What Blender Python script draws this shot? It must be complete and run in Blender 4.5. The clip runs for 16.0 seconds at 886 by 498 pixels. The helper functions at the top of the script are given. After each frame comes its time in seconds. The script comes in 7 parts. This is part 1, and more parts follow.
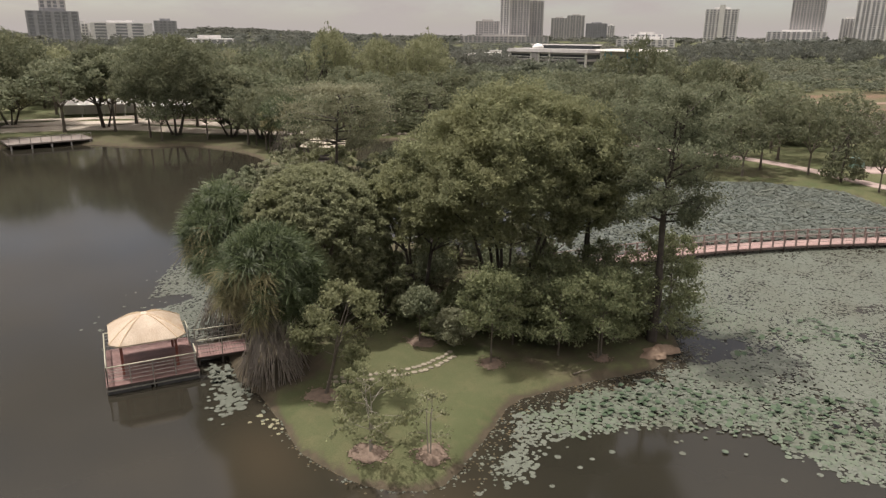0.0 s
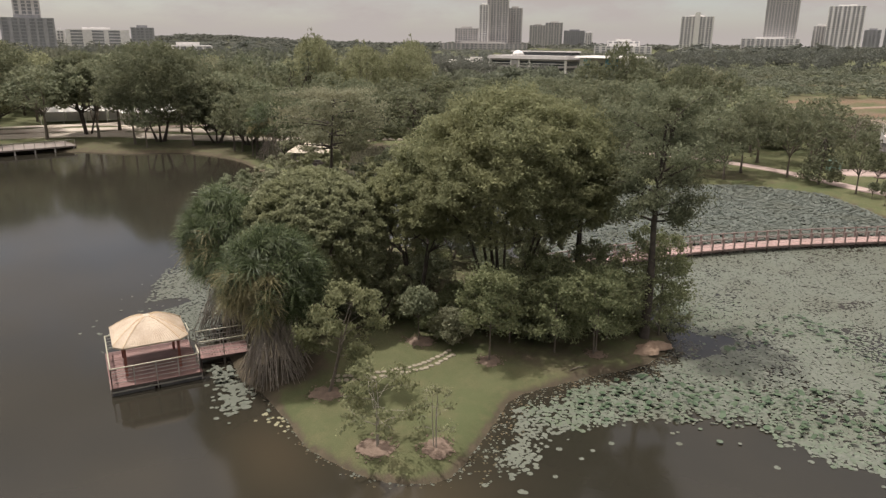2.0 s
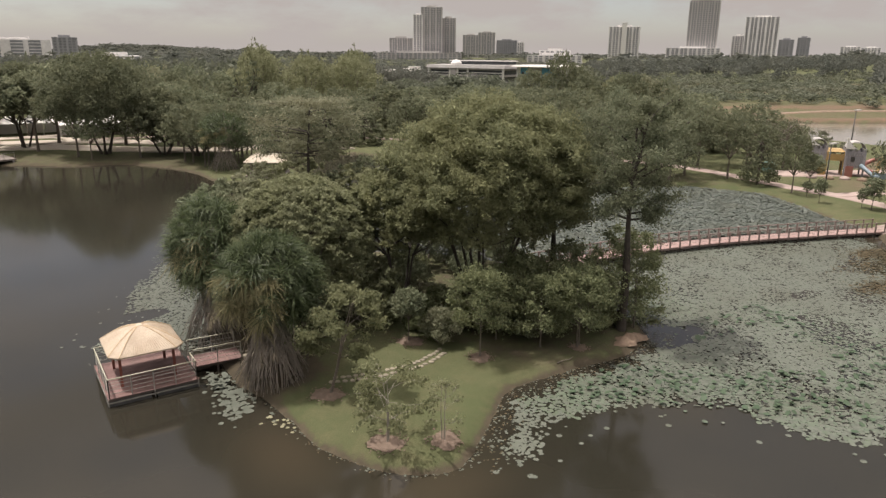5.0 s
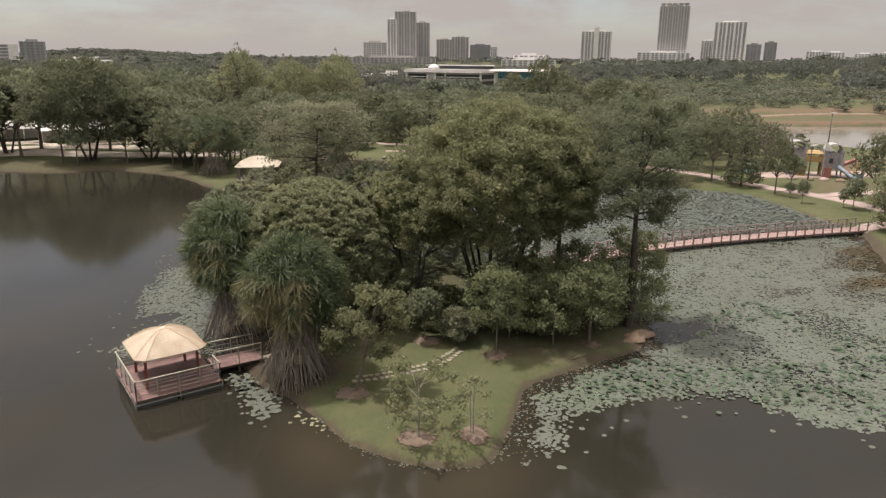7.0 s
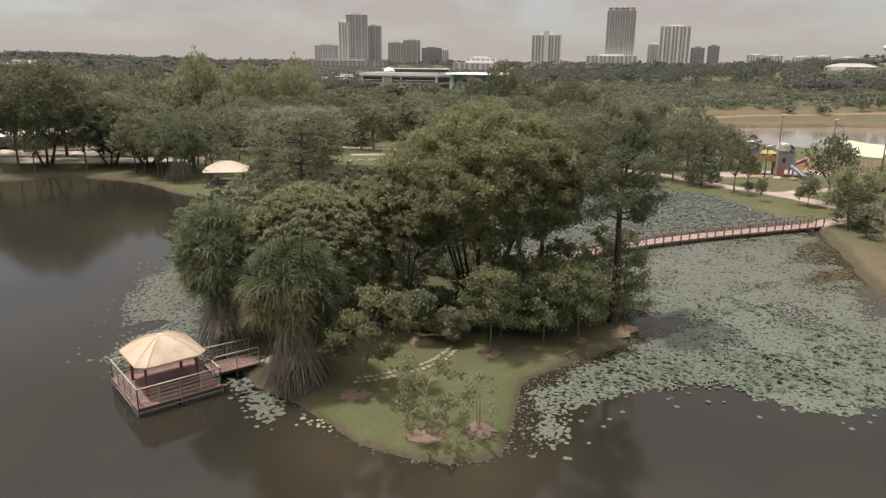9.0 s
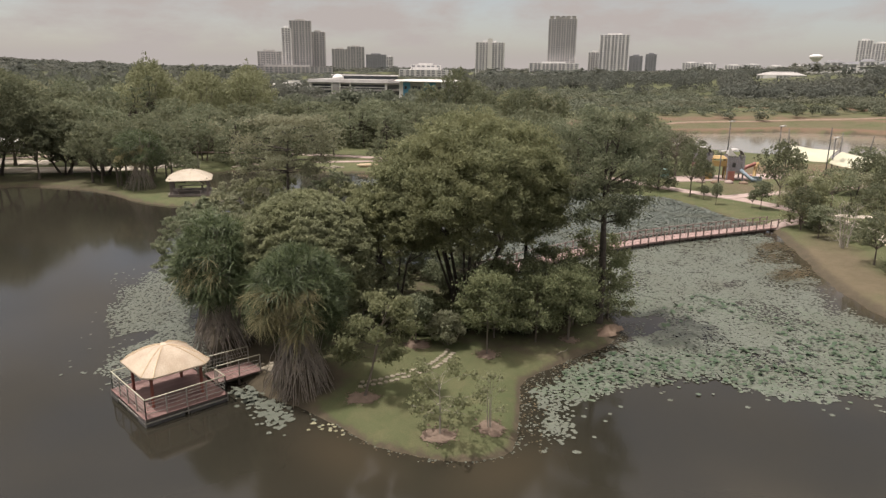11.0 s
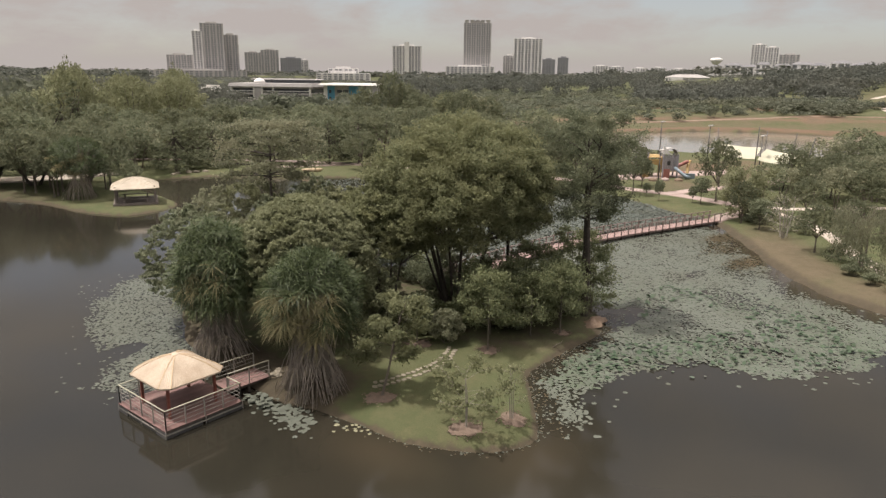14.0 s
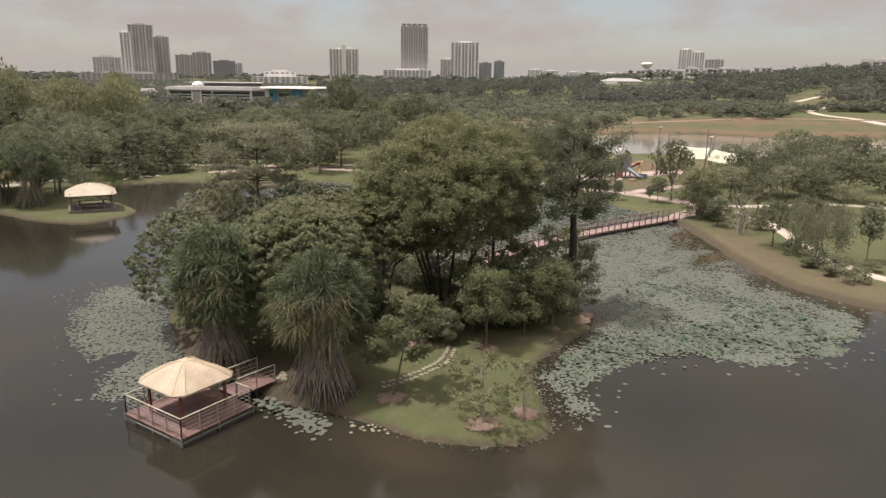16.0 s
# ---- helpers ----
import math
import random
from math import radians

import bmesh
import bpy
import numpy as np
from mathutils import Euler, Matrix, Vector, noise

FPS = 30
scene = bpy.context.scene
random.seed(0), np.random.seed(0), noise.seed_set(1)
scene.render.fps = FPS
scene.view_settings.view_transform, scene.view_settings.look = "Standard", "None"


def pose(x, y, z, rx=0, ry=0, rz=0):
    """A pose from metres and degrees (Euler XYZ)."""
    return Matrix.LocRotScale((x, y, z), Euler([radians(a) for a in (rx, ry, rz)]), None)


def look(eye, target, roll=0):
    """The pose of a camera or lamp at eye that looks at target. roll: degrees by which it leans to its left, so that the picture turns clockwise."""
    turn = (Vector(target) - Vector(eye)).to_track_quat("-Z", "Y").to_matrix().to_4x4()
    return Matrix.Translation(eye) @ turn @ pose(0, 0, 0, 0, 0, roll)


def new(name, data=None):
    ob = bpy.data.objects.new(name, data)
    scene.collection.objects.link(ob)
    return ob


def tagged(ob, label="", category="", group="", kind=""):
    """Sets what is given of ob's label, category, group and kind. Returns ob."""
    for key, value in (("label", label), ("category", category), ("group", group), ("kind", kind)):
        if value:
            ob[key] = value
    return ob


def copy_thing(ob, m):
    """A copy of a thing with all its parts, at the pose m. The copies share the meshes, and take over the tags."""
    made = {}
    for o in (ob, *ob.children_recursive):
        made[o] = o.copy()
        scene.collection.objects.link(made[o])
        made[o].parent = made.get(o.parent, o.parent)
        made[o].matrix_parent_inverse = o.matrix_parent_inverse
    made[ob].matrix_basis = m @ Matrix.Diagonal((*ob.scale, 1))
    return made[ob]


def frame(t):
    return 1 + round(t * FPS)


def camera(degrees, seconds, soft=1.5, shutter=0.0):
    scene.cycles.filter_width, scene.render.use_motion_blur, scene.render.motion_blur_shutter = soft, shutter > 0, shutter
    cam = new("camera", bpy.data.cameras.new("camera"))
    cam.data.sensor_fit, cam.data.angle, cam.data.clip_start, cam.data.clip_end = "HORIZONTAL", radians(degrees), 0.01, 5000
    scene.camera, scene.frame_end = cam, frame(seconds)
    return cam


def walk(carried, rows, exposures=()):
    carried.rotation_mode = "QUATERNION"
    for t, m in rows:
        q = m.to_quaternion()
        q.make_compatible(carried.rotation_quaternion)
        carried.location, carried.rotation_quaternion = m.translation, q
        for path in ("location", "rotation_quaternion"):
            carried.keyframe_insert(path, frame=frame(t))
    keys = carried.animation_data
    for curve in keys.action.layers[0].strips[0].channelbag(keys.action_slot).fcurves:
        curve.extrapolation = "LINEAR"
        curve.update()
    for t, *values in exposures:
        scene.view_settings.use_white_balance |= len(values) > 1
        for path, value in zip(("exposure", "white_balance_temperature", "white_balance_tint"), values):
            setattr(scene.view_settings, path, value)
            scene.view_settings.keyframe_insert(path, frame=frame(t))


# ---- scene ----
cam = camera(64.7, 16.0, soft=1.4)
PATH = [
    (0, (0.838, 0.064, 17.41), (1.688, 1.777, 16.826), 0.6),
    (0.5, (0.551, 0.016, 17.356), (1.415, 1.724, 16.776), 0.6),
    (1, (0.181, -0.089, 17.351), (1.056, 1.615, 16.775), 0.6),
    (1.5, (-0.133, -0.218, 17.352), (0.754, 1.481, 16.782), 0.6),
    (2, (-0.44, -0.268, 17.319), (0.462, 1.425, 16.753), 0.6),
    (2.5, (-0.703, -0.339, 17.299), (0.21, 1.349, 16.737), 0.6),
    (3, (-1.019, -0.431, 17.266), (-0.092, 1.251, 16.709), 0.6),
    (3.5, (-1.568, -0.417, 17.269), (-0.61, 1.249, 16.715), 0.5),
    (4, (-2.238, -0.325, 17.27), (-1.237, 1.318, 16.721), 0.5),
    (6.5, (-5.548, 0.43, 17.289), (-4.448, 2.014, 16.758), 0.5),
    (7, (-6.142, 0.534, 17.33), (-5.024, 2.106, 16.802), 0.5),
    (7.5, (-6.726, 0.675, 17.366), (-5.586, 2.233, 16.84), 0.4),
    (8, (-7.301, 0.807, 17.381), (-6.138, 2.348, 16.858), 0.4),
    (8.5, (-7.885, 1.053, 17.425), (-6.693, 2.572, 16.904), 0.5),
    (9, (-8.513, 1.285, 17.453), (-7.29, 2.779, 16.934), 0.5),
    (9.2, (-8.812, 1.386, 17.451), (-7.572, 2.869, 16.938), 0.6),
    (11.3, (-11.827, 2.727, 17.62), (-10.472, 4.111, 17.118), 0.6),
    (11.5, (-12.066, 2.846, 17.619), (-10.703, 4.22, 17.117), 0.5),
    (12, (-12.775, 3.28, 17.606), (-11.385, 4.63, 17.108), 0.6),
    (12.5, (-13.471, 3.746, 17.585), (-12.056, 5.072, 17.093), 0.6),
    (13, (-14.218, 4.219, 17.592), (-12.779, 5.518, 17.1), 0.6),
    (13.5, (-14.849, 4.856, 17.597), (-13.38, 6.121, 17.106), 0.6),
    (14, (-15.525, 5.487, 17.588), (-14.027, 6.719, 17.099), 0.6),
    (14.5, (-16.259, 6.049, 17.563), (-14.734, 7.249, 17.08), 0.7),
    (15, (-17.036, 6.609, 17.562), (-15.485, 7.777, 17.083), 0.6),
    (15.5, (-17.73, 7.332, 17.549), (-16.151, 8.463, 17.072), 0.7),
    (16, (-18.282, 8.088, 17.51), (-16.678, 9.183, 17.032), 0.7),
]
walk(cam, [(t, look(eye, target, roll)) for t, eye, target, roll in PATH])

# ---- world, sun, exposure ----
SUN_WAY = Vector((0.26, -0.28, -1.0)).normalized()
SUN_ELEV = math.asin(-SUN_WAY.z)
SUN_ROT = math.atan2(-SUN_WAY.x, -SUN_WAY.y)

world = bpy.data.worlds.new("sky")
world.use_nodes = True
scene.world = world
wn, wl = world.node_tree.nodes, world.node_tree.links
wn.clear()


def wnode(kind, **values):
    n = wn.new(kind)
    for k, v in values.items():
        n.inputs[k.replace("_", " ")].default_value = v
    return n


w_out = wn.new("ShaderNodeOutputWorld")
w_sky = wn.new("ShaderNodeTexSky")
w_sky.sky_type = "NISHITA"
w_sky.sun_disc = False
w_sky.sun_elevation, w_sky.sun_rotation = SUN_ELEV, SUN_ROT
w_sky.air_density, w_sky.dust_density, w_sky.ozone_density = 1.0, 1.4, 1.0
w_bg = wnode("ShaderNodeBackground", Strength=0.12)
wl.new(w_sky.outputs[0], w_bg.inputs["Color"])
# hazy tropical cloud layer: thick and warm grey near the horizon, broken higher up
w_co = wn.new("ShaderNodeTexCoord")
w_sep = wn.new("ShaderNodeSeparateXYZ")
wl.new(w_co.outputs["Generated"], w_sep.inputs[0])
w_map = wn.new("ShaderNodeMapping")
w_map.inputs["Scale"].default_value = (1.0, 1.0, 3.2)
wl.new(w_co.outputs["Generated"], w_map.inputs[0])
w_noise = wnode("ShaderNodeTexNoise", Scale=4.2, Detail=10.0, Roughness=0.6, Distortion=0.1)
wl.new(w_map.outputs[0], w_noise.inputs["Vector"])
w_ramp = wn.new("ShaderNodeMapRange")
w_ramp.inputs["From Min"].default_value, w_ramp.inputs["From Max"].default_value = 0.42, 0.60
w_ramp.inputs["To Min"].default_value, w_ramp.inputs["To Max"].default_value = 0.58, 1.0
wl.new(w_noise.outputs[0], w_ramp.inputs[0])
w_hor = wn.new("ShaderNodeMapRange")
w_hor.inputs["From Min"].default_value, w_hor.inputs["From Max"].default_value = 0.004, 0.075
w_hor.inputs["To Min"].default_value, w_hor.inputs["To Max"].default_value = 1.0, 0.0
wl.new(w_sep.outputs["Z"], w_hor.inputs[0])
w_max = wn.new("ShaderNodeMath")
w_max.operation = "MAXIMUM"
wl.new(w_ramp.outputs[0], w_max.inputs[0])
wl.new(w_hor.outputs[0], w_max.inputs[1])
w_cloud = wnode("ShaderNodeBackground", Color=(0.545, 0.487, 0.460, 1))
# the veil of haze is brighter overhead, towards the sun
w_high = wn.new("ShaderNodeMapRange")
w_high.inputs["From Min"].default_value, w_high.inputs["From Max"].default_value = 0.44, 0.9
w_high.inputs["To Min"].default_value, w_high.inputs["To Max"].default_value = 0.73, 4.2
wl.new(w_sep.outputs["Z"], w_high.inputs[0])
wl.new(w_high.outputs[0], w_cloud.inputs["Strength"])
w_mix = wn.new("ShaderNodeMixShader")
wl.new(w_max.outputs[0], w_mix.inputs[0])
wl.new(w_bg.outputs[0], w_mix.inputs[1])
wl.new(w_cloud.outputs[0], w_mix.inputs[2])
wl.new(w_mix.outputs[0], w_out.inputs[0])

sun = new("sun", bpy.data.lights.new("sun", "SUN"))
sun.data.energy, sun.data.angle, sun.data.color = 4.1, radians(0.8), (1.0, 0.920, 0.872)
sun.matrix_basis = look((0, 0, 200), Vector((0, 0, 200)) + SUN_WAY)
scene.view_settings.exposure = 0.31

# ---- materials ----
def material(name):
    m = bpy.data.materials.new(name)
    m.use_nodes = True
    nt = m.node_tree
    return m, nt, nt.nodes["Principled BSDF"]


def tex(nt, kind, vec=None, **values):
    n = nt.nodes.new(kind)
    for k, v in values.items():
        n.inputs[k.replace("_", " ")].default_value = v
    if vec is not None:
        nt.links.new(vec, n.inputs["Vector"])
    return n


def mixed(nt, fac, a, b, mode="MIX"):
    n = nt.nodes.new("ShaderNodeMix")
    n.data_type, n.blend_type = "RGBA", mode
    for sock, v in ((n.inputs[0], fac), (n.inputs[6], a), (n.inputs[7], b)):
        if isinstance(v, (int, float)):
            sock.default_value = v
        elif isinstance(v, tuple):
            sock.default_value = (*v[:3], 1)
        else:
            nt.links.new(v, sock)
    return n.outputs[2]


def ranged(nt, value, lo, hi, to_lo=0.0, to_hi=1.0):
    n = nt.nodes.new("ShaderNodeMapRange")
    for i, v in enumerate((lo, hi, to_lo, to_hi)):
        n.inputs[i + 1].default_value = v
    nt.links.new(value, n.inputs[0])
    return n.outputs[0]


def coords(nt, which="Object"):
    return nt.nodes.new("ShaderNodeTexCoord").outputs[which]


def bumped(nt, bsdf, height, strength, distance):
    b = nt.nodes.new("ShaderNodeBump")
    b.inputs["Strength"].default_value, b.inputs["Distance"].default_value = strength, distance
    nt.links.new(height, b.inputs["Height"])
    nt.links.new(b.outputs[0], bsdf.inputs["Normal"])


def surface(name, a, b, scale=3.0, fine=30.0, rough=0.7, metal=0.0, bump=0.3, depth=0.01, spread=0.0, stain=None):
    """Two colours mixed by coarse noise, with fine grain, relief and a little difference from piece to piece."""
    m, nt, p = material(name)
    co = coords(nt)
    n1 = tex(nt, "ShaderNodeTexNoise", co, Scale=scale, Detail=5.0)
    n2 = tex(nt, "ShaderNodeTexNoise", co, Scale=fine, Detail=4.0)
    col = mixed(nt, ranged(nt, n1.outputs[0], 0.32, 0.68), a, b)
    col = mixed(nt, ranged(nt, n2.outputs[0], 0.3, 0.7, 0.0, 0.35), col, tuple(c * 0.55 for c in a))
    if stain:
        n3 = tex(nt, "ShaderNodeTexNoise", co, Scale=scale * 0.37, Detail=7.0, Roughness=0.65)
        col = mixed(nt, ranged(nt, n3.outputs[0], 0.52, 0.66, 0.0, 0.7), col, stain)
    if spread:
        info = nt.nodes.new("ShaderNodeObjectInfo")
        col = mixed(nt, ranged(nt, info.outputs["Random"], 0, 1, 0.0, spread), col, tuple(c * 0.45 for c in a))
    nt.links.new(col, p.inputs["Base Color"])
    p.inputs["Roughness"].default_value, p.inputs["Metallic"].default_value = rough, metal
    if bump:
        bumped(nt, p, n2.outputs[0], bump, depth)
    return m


def foliage(name, a, b, c, patch=0.35, rough=0.6, through_light=0.57, gloss=0.08, tint=(1.35, 1.32, 1.55)):
    """Leaves: colour differs from leaf to leaf and from bough to bough."""
    m, nt, p = material(name)
    geo = nt.nodes.new("ShaderNodeNewGeometry")
    n1 = tex(nt, "ShaderNodeTexNoise", coords(nt), Scale=patch, Detail=3.0)
    a, b, c = ((v[0] * tint[0], v[1] * tint[1], v[2] * tint[2]) for v in (a, b, c))
    col = mixed(nt, geo.outputs["Random Per Island"], a, b)
    col = mixed(nt, ranged(nt, n1.outputs[0], 0.42, 0.68, 0.0, 0.8), col, c)
    info = nt.nodes.new("ShaderNodeObjectInfo")
    col = mixed(nt, ranged(nt, info.outputs["Random"], 0, 1, 0.0, 0.30), col, tuple(v * 0.6 for v in a))
    nt.links.new(col, p.inputs["Base Color"])
    p.inputs["Roughness"].default_value = rough
    p.inputs["Specular IOR Level"].default_value = gloss
    tr = nt.nodes.new("ShaderNodeBsdfTranslucent")
    nt.links.new(col, tr.inputs[0])
    mx = nt.nodes.new("ShaderNodeMixShader")
    mx.inputs[0].default_value = through_light
    nt.links.new(p.outputs[0], mx.inputs[1])
    nt.links.new(tr.outputs[0], mx.inputs[2])
    nt.links.new(mx.outputs[0], nt.nodes["Material Output"].inputs[0])
    return m


LEAF_BIG = foliage("leaf_big_tree", (0.130, 0.145, 0.069), (0.228, 0.239, 0.115), (0.180, 0.185, 0.083), gloss=0.08, through_light=0.64)
LEAF_ROUND = foliage("leaf_round_tree", (0.138, 0.155, 0.077), (0.258, 0.268, 0.138), (0.186, 0.197, 0.092), gloss=0.10)
LEAF_DARK = foliage("leaf_dark", (0.084, 0.097, 0.052), (0.152, 0.162, 0.086), (0.120, 0.124, 0.060), gloss=0.12)
LEAF_MID = foliage("leaf_mid", (0.114, 0.133, 0.072), (0.194, 0.214, 0.116), (0.156, 0.162, 0.084), through_light=0.52)
LEAF_PALE = foliage("leaf_pale", (0.145, 0.158, 0.085), (0.245, 0.252, 0.144), (0.200, 0.196, 0.106), through_light=0.52)
LEAF_YOUNG = foliage("leaf_young", (0.112, 0.131, 0.060), (0.196, 0.216, 0.100), (0.158, 0.168, 0.074), through_light=0.52)
LEAF_YELLOW = foliage("leaf_yellow", (0.160, 0.172, 0.084), (0.250, 0.256, 0.130), (0.145, 0.158, 0.076))
LEAF_STRAP = foliage("leaf_strap", (0.024, 0.036, 0.014), (0.118, 0.138, 0.066), (0.046, 0.060, 0.027), patch=1.1, rough=0.42, gloss=0.17, through_light=0.3, tint=(1.30, 1.32, 1.35))
LEAF_STRAP_DRY = foliage("leaf_strap_dry", (0.17, 0.16, 0.075), (0.31, 0.28, 0.135), (0.15, 0.145, 0.068), rough=0.5)
LEAF_WOODS = foliage("leaf_woods", (0.078, 0.090, 0.054), (0.124, 0.134, 0.080), (0.124, 0.124, 0.072), patch=0.02, through_light=0.42, gloss=0.1)
# greyer than the nearer woods: distance haze put into the leaf colour
LEAF_FAR = foliage("leaf_far_woods", (0.074, 0.083, 0.060), (0.110, 0.117, 0.083), (0.118, 0.118, 0.080), patch=0.008, through_light=0.45, gloss=0.05)
PAD = foliage("lily_pad", (0.086, 0.099, 0.064), (0.120, 0.133, 0.089), (0.082, 0.088, 0.054), patch=0.16, rough=0.55, gloss=0.22, through_light=0.0, tint=(1.09, 1.06, 1.28))
PAD_GREEN = foliage("lily_pad_fresh", (0.076, 0.100, 0.058), (0.114, 0.138, 0.084), (0.084, 0.104, 0.057), patch=0.3, rough=0.55, gloss=0.2, through_light=0.0, tint=(1.09, 1.06, 1.28))
PAD_DARK = foliage("lily_pad_shaded_side", (0.052, 0.082, 0.042), (0.090, 0.126, 0.066), (0.062, 0.086, 0.042), patch=0.4, rough=0.45, through_light=0.1, tint=(1.09, 1.06, 1.28))
PAD_YELLOW = foliage("lily_pad_yellow", (0.200, 0.200, 0.105), (0.265, 0.255, 0.140), (0.165, 0.172, 0.092), rough=0.45, through_light=0.0, tint=(1.09, 1.06, 1.28))
WEED = foliage("rusty_weed", (0.070, 0.062, 0.032), (0.115, 0.092, 0.045), (0.060, 0.056, 0.030), rough=0.7, through_light=0.1, tint=(1.09, 1.06, 1.28))
LOTUS = foliage("lotus_leaf", (0.088, 0.106, 0.074), (0.134, 0.150, 0.108), (0.100, 0.111, 0.073), patch=0.3, rough=0.5, through_light=0.1, tint=(1.09, 1.06, 1.28))
BARK = surface("bark", (0.105, 0.085, 0.065), (0.165, 0.140, 0.110), 2.5, 22, 0.9, bump=0.8, depth=0.03)
BARK_DARK = surface("bark_dark", (0.045, 0.036, 0.028), (0.085, 0.070, 0.056), 2.5, 22, 0.9, bump=0.8, depth=0.03)
BARK_PALE = surface("bark_pale", (0.24, 0.215, 0.175), (0.33, 0.30, 0.25), 3.0, 25, 0.85, bump=0.6, depth=0.02)
ROOT = surface("prop_root", (0.29, 0.25, 0.205), (0.43, 0.375, 0.315), 4.0, 30, 0.85, bump=0.5, depth=0.01, spread=0.5)
ROOF_STRAW = surface("pavilion_roof", (0.400, 0.318, 0.225), (0.520, 0.432, 0.325), 1.3, 14, 0.62, bump=0.3, depth=0.01, stain=(0.340, 0.228, 0.135))
ROOF_RIDGE = surface("pavilion_ridge", (0.42, 0.31, 0.19), (0.52, 0.41, 0.27), 3, 20, 0.7)
ROOF_PALE = surface("shelter_roof", (0.40, 0.345, 0.255), (0.48, 0.42, 0.325), 0.8, 12, 0.6, stain=(0.44, 0.365, 0.27))
POST_RED = surface("post_red", (0.150, 0.045, 0.030), (0.220, 0.070, 0.045), 4, 30, 0.6)
DECK_WOOD = surface("deck_plank", (0.180, 0.102, 0.088), (0.245, 0.148, 0.128), 1.6, 26, 0.75, bump=0.5, depth=0.01, spread=0.5, stain=(0.15, 0.10, 0.085))
PONTOON = surface("pontoon_drum", (0.045, 0.045, 0.044), (0.080, 0.077, 0.072), 3, 20, 0.6)
STEEL = surface("railing_steel", (0.24, 0.23, 0.20), (0.36, 0.34, 0.29), 5, 40, 0.5, metal=0.4)
RAIL_PALE = surface("handrail_pale", (0.36, 0.345, 0.25), (0.45, 0.43, 0.33), 4, 40, 0.5)
BRIDGE_RED = surface("bridge_plank", (0.335, 0.228, 0.20), (0.41, 0.29, 0.258), 1.5, 14, 0.75, spread=0.4, stain=(0.24, 0.15, 0.13))
BRIDGE_POST = surface("bridge_post", (0.20, 0.15, 0.13), (0.28, 0.215, 0.19), 3, 20, 0.65)
STONE = surface("stepping_stone", (0.225, 0.198, 0.145), (0.30, 0.262, 0.192), 3, 18, 0.9, bump=0.7, depth=0.02, spread=0.5)
MULCH = surface("mulch", (0.130, 0.094, 0.068), (0.200, 0.146, 0.108), 3, 22, 0.95, bump=0.9, depth=0.05)
EARTH = surface("bare_earth", (0.15, 0.105, 0.072), (0.235, 0.170, 0.118), 0.8, 9, 0.95, bump=0.8, depth=0.06)
PATH_PALE = surface("path_concrete", (0.400, 0.345, 0.280), (0.490, 0.430, 0.355), 0.5, 6, 0.9, stain=(0.360, 0.297, 0.234))
PATH_RED = surface("path_pavers", (0.285, 0.215, 0.184), (0.36, 0.282, 0.246), 0.4, 6, 0.9, stain=(0.292, 0.231, 0.211))
DECK_GREY = surface("deck_grey", (0.14, 0.118, 0.10), (0.20, 0.172, 0.148), 0.8, 9, 0.85)
KERB = surface("kerb_white", (0.55, 0.53, 0.48), (0.70, 0.68, 0.62), 1, 10, 0.8)
CONCRETE = surface("concrete", (0.36, 0.34, 0.31), (0.46, 0.44, 0.40), 0.5, 5, 0.85, stain=(0.27, 0.25, 0.22))
WHITE = surface("white_paint", (0.66, 0.64, 0.60), (0.76, 0.74, 0.70), 0.4, 5, 0.6, bump=0.1)
SAIL = surface("sail_cloth", (0.42, 0.405, 0.29), (0.48, 0.465, 0.345), 0.3, 6, 0.6, bump=0.1)
PLAY_GREY = surface("play_grey", (0.27, 0.26, 0.27), (0.36, 0.34, 0.35), 1.5, 8, 0.7)
PLAY_YELLOW = surface("play_yellow", (0.36, 0.235, 0.085), (0.44, 0.30, 0.12), 1, 9, 0.45, bump=0.1)
PLAY_RED = surface("play_red", (0.30, 0.115, 0.090), (0.38, 0.165, 0.135), 1, 9, 0.4, bump=0.1)
PLAY_BLUE = surface("play_blue", (0.17, 0.22, 0.25), (0.22, 0.27, 0.29), 1, 9, 0.4, bump=0.1)
PLAY_GREEN = surface("play_green", (0.13, 0.22, 0.18), (0.17, 0.27, 0.22), 1, 9, 0.4, bump=0.1)
DARK_METAL = surface("dark_metal", (0.06, 0.058, 0.055), (0.10, 0.095, 0.09), 3, 20, 0.5, metal=0.5)
# tower walls and glazing kept pale, the haze before them put into the colour
TOWER_WALL = surface("tower_wall", (0.44, 0.42, 0.40), (0.50, 0.48, 0.455), 0.03, 0.3, 0.8, bump=0)
TOWER_PALE = surface("tower_wall_pale", (0.64, 0.62, 0.60), (0.72, 0.70, 0.67), 0.03, 0.3, 0.8, bump=0)
TOWER_DARK = surface("tower_wall_dark", (0.28, 0.28, 0.285), (0.33, 0.33, 0.33), 0.03, 0.3, 0.7, bump=0)
TOWER_GLASS = surface("tower_glazing", (0.20, 0.205, 0.215), (0.27, 0.275, 0.285), 0.05, 0.5, 0.3, bump=0)
MALL_GLASS = surface("dark_glazing", (0.05, 0.055, 0.06), (0.09, 0.095, 0.10), 0.05, 0.5, 0.2, bump=0)
ROOF_GREY = surface("flat_roof", (0.33, 0.31, 0.29), (0.42, 0.40, 0.375), 0.1, 1.0, 0.85, bump=0)
ROOF_SLATE = surface("slate_roof", (0.15, 0.15, 0.155), (0.22, 0.215, 0.21), 0.1, 1.0, 0.85, bump=0)
BLUE_PANEL = surface("blue_cladding", (0.07, 0.24, 0.36), (0.09, 0.29, 0.42), 0.2, 2, 0.5, bump=0.05)


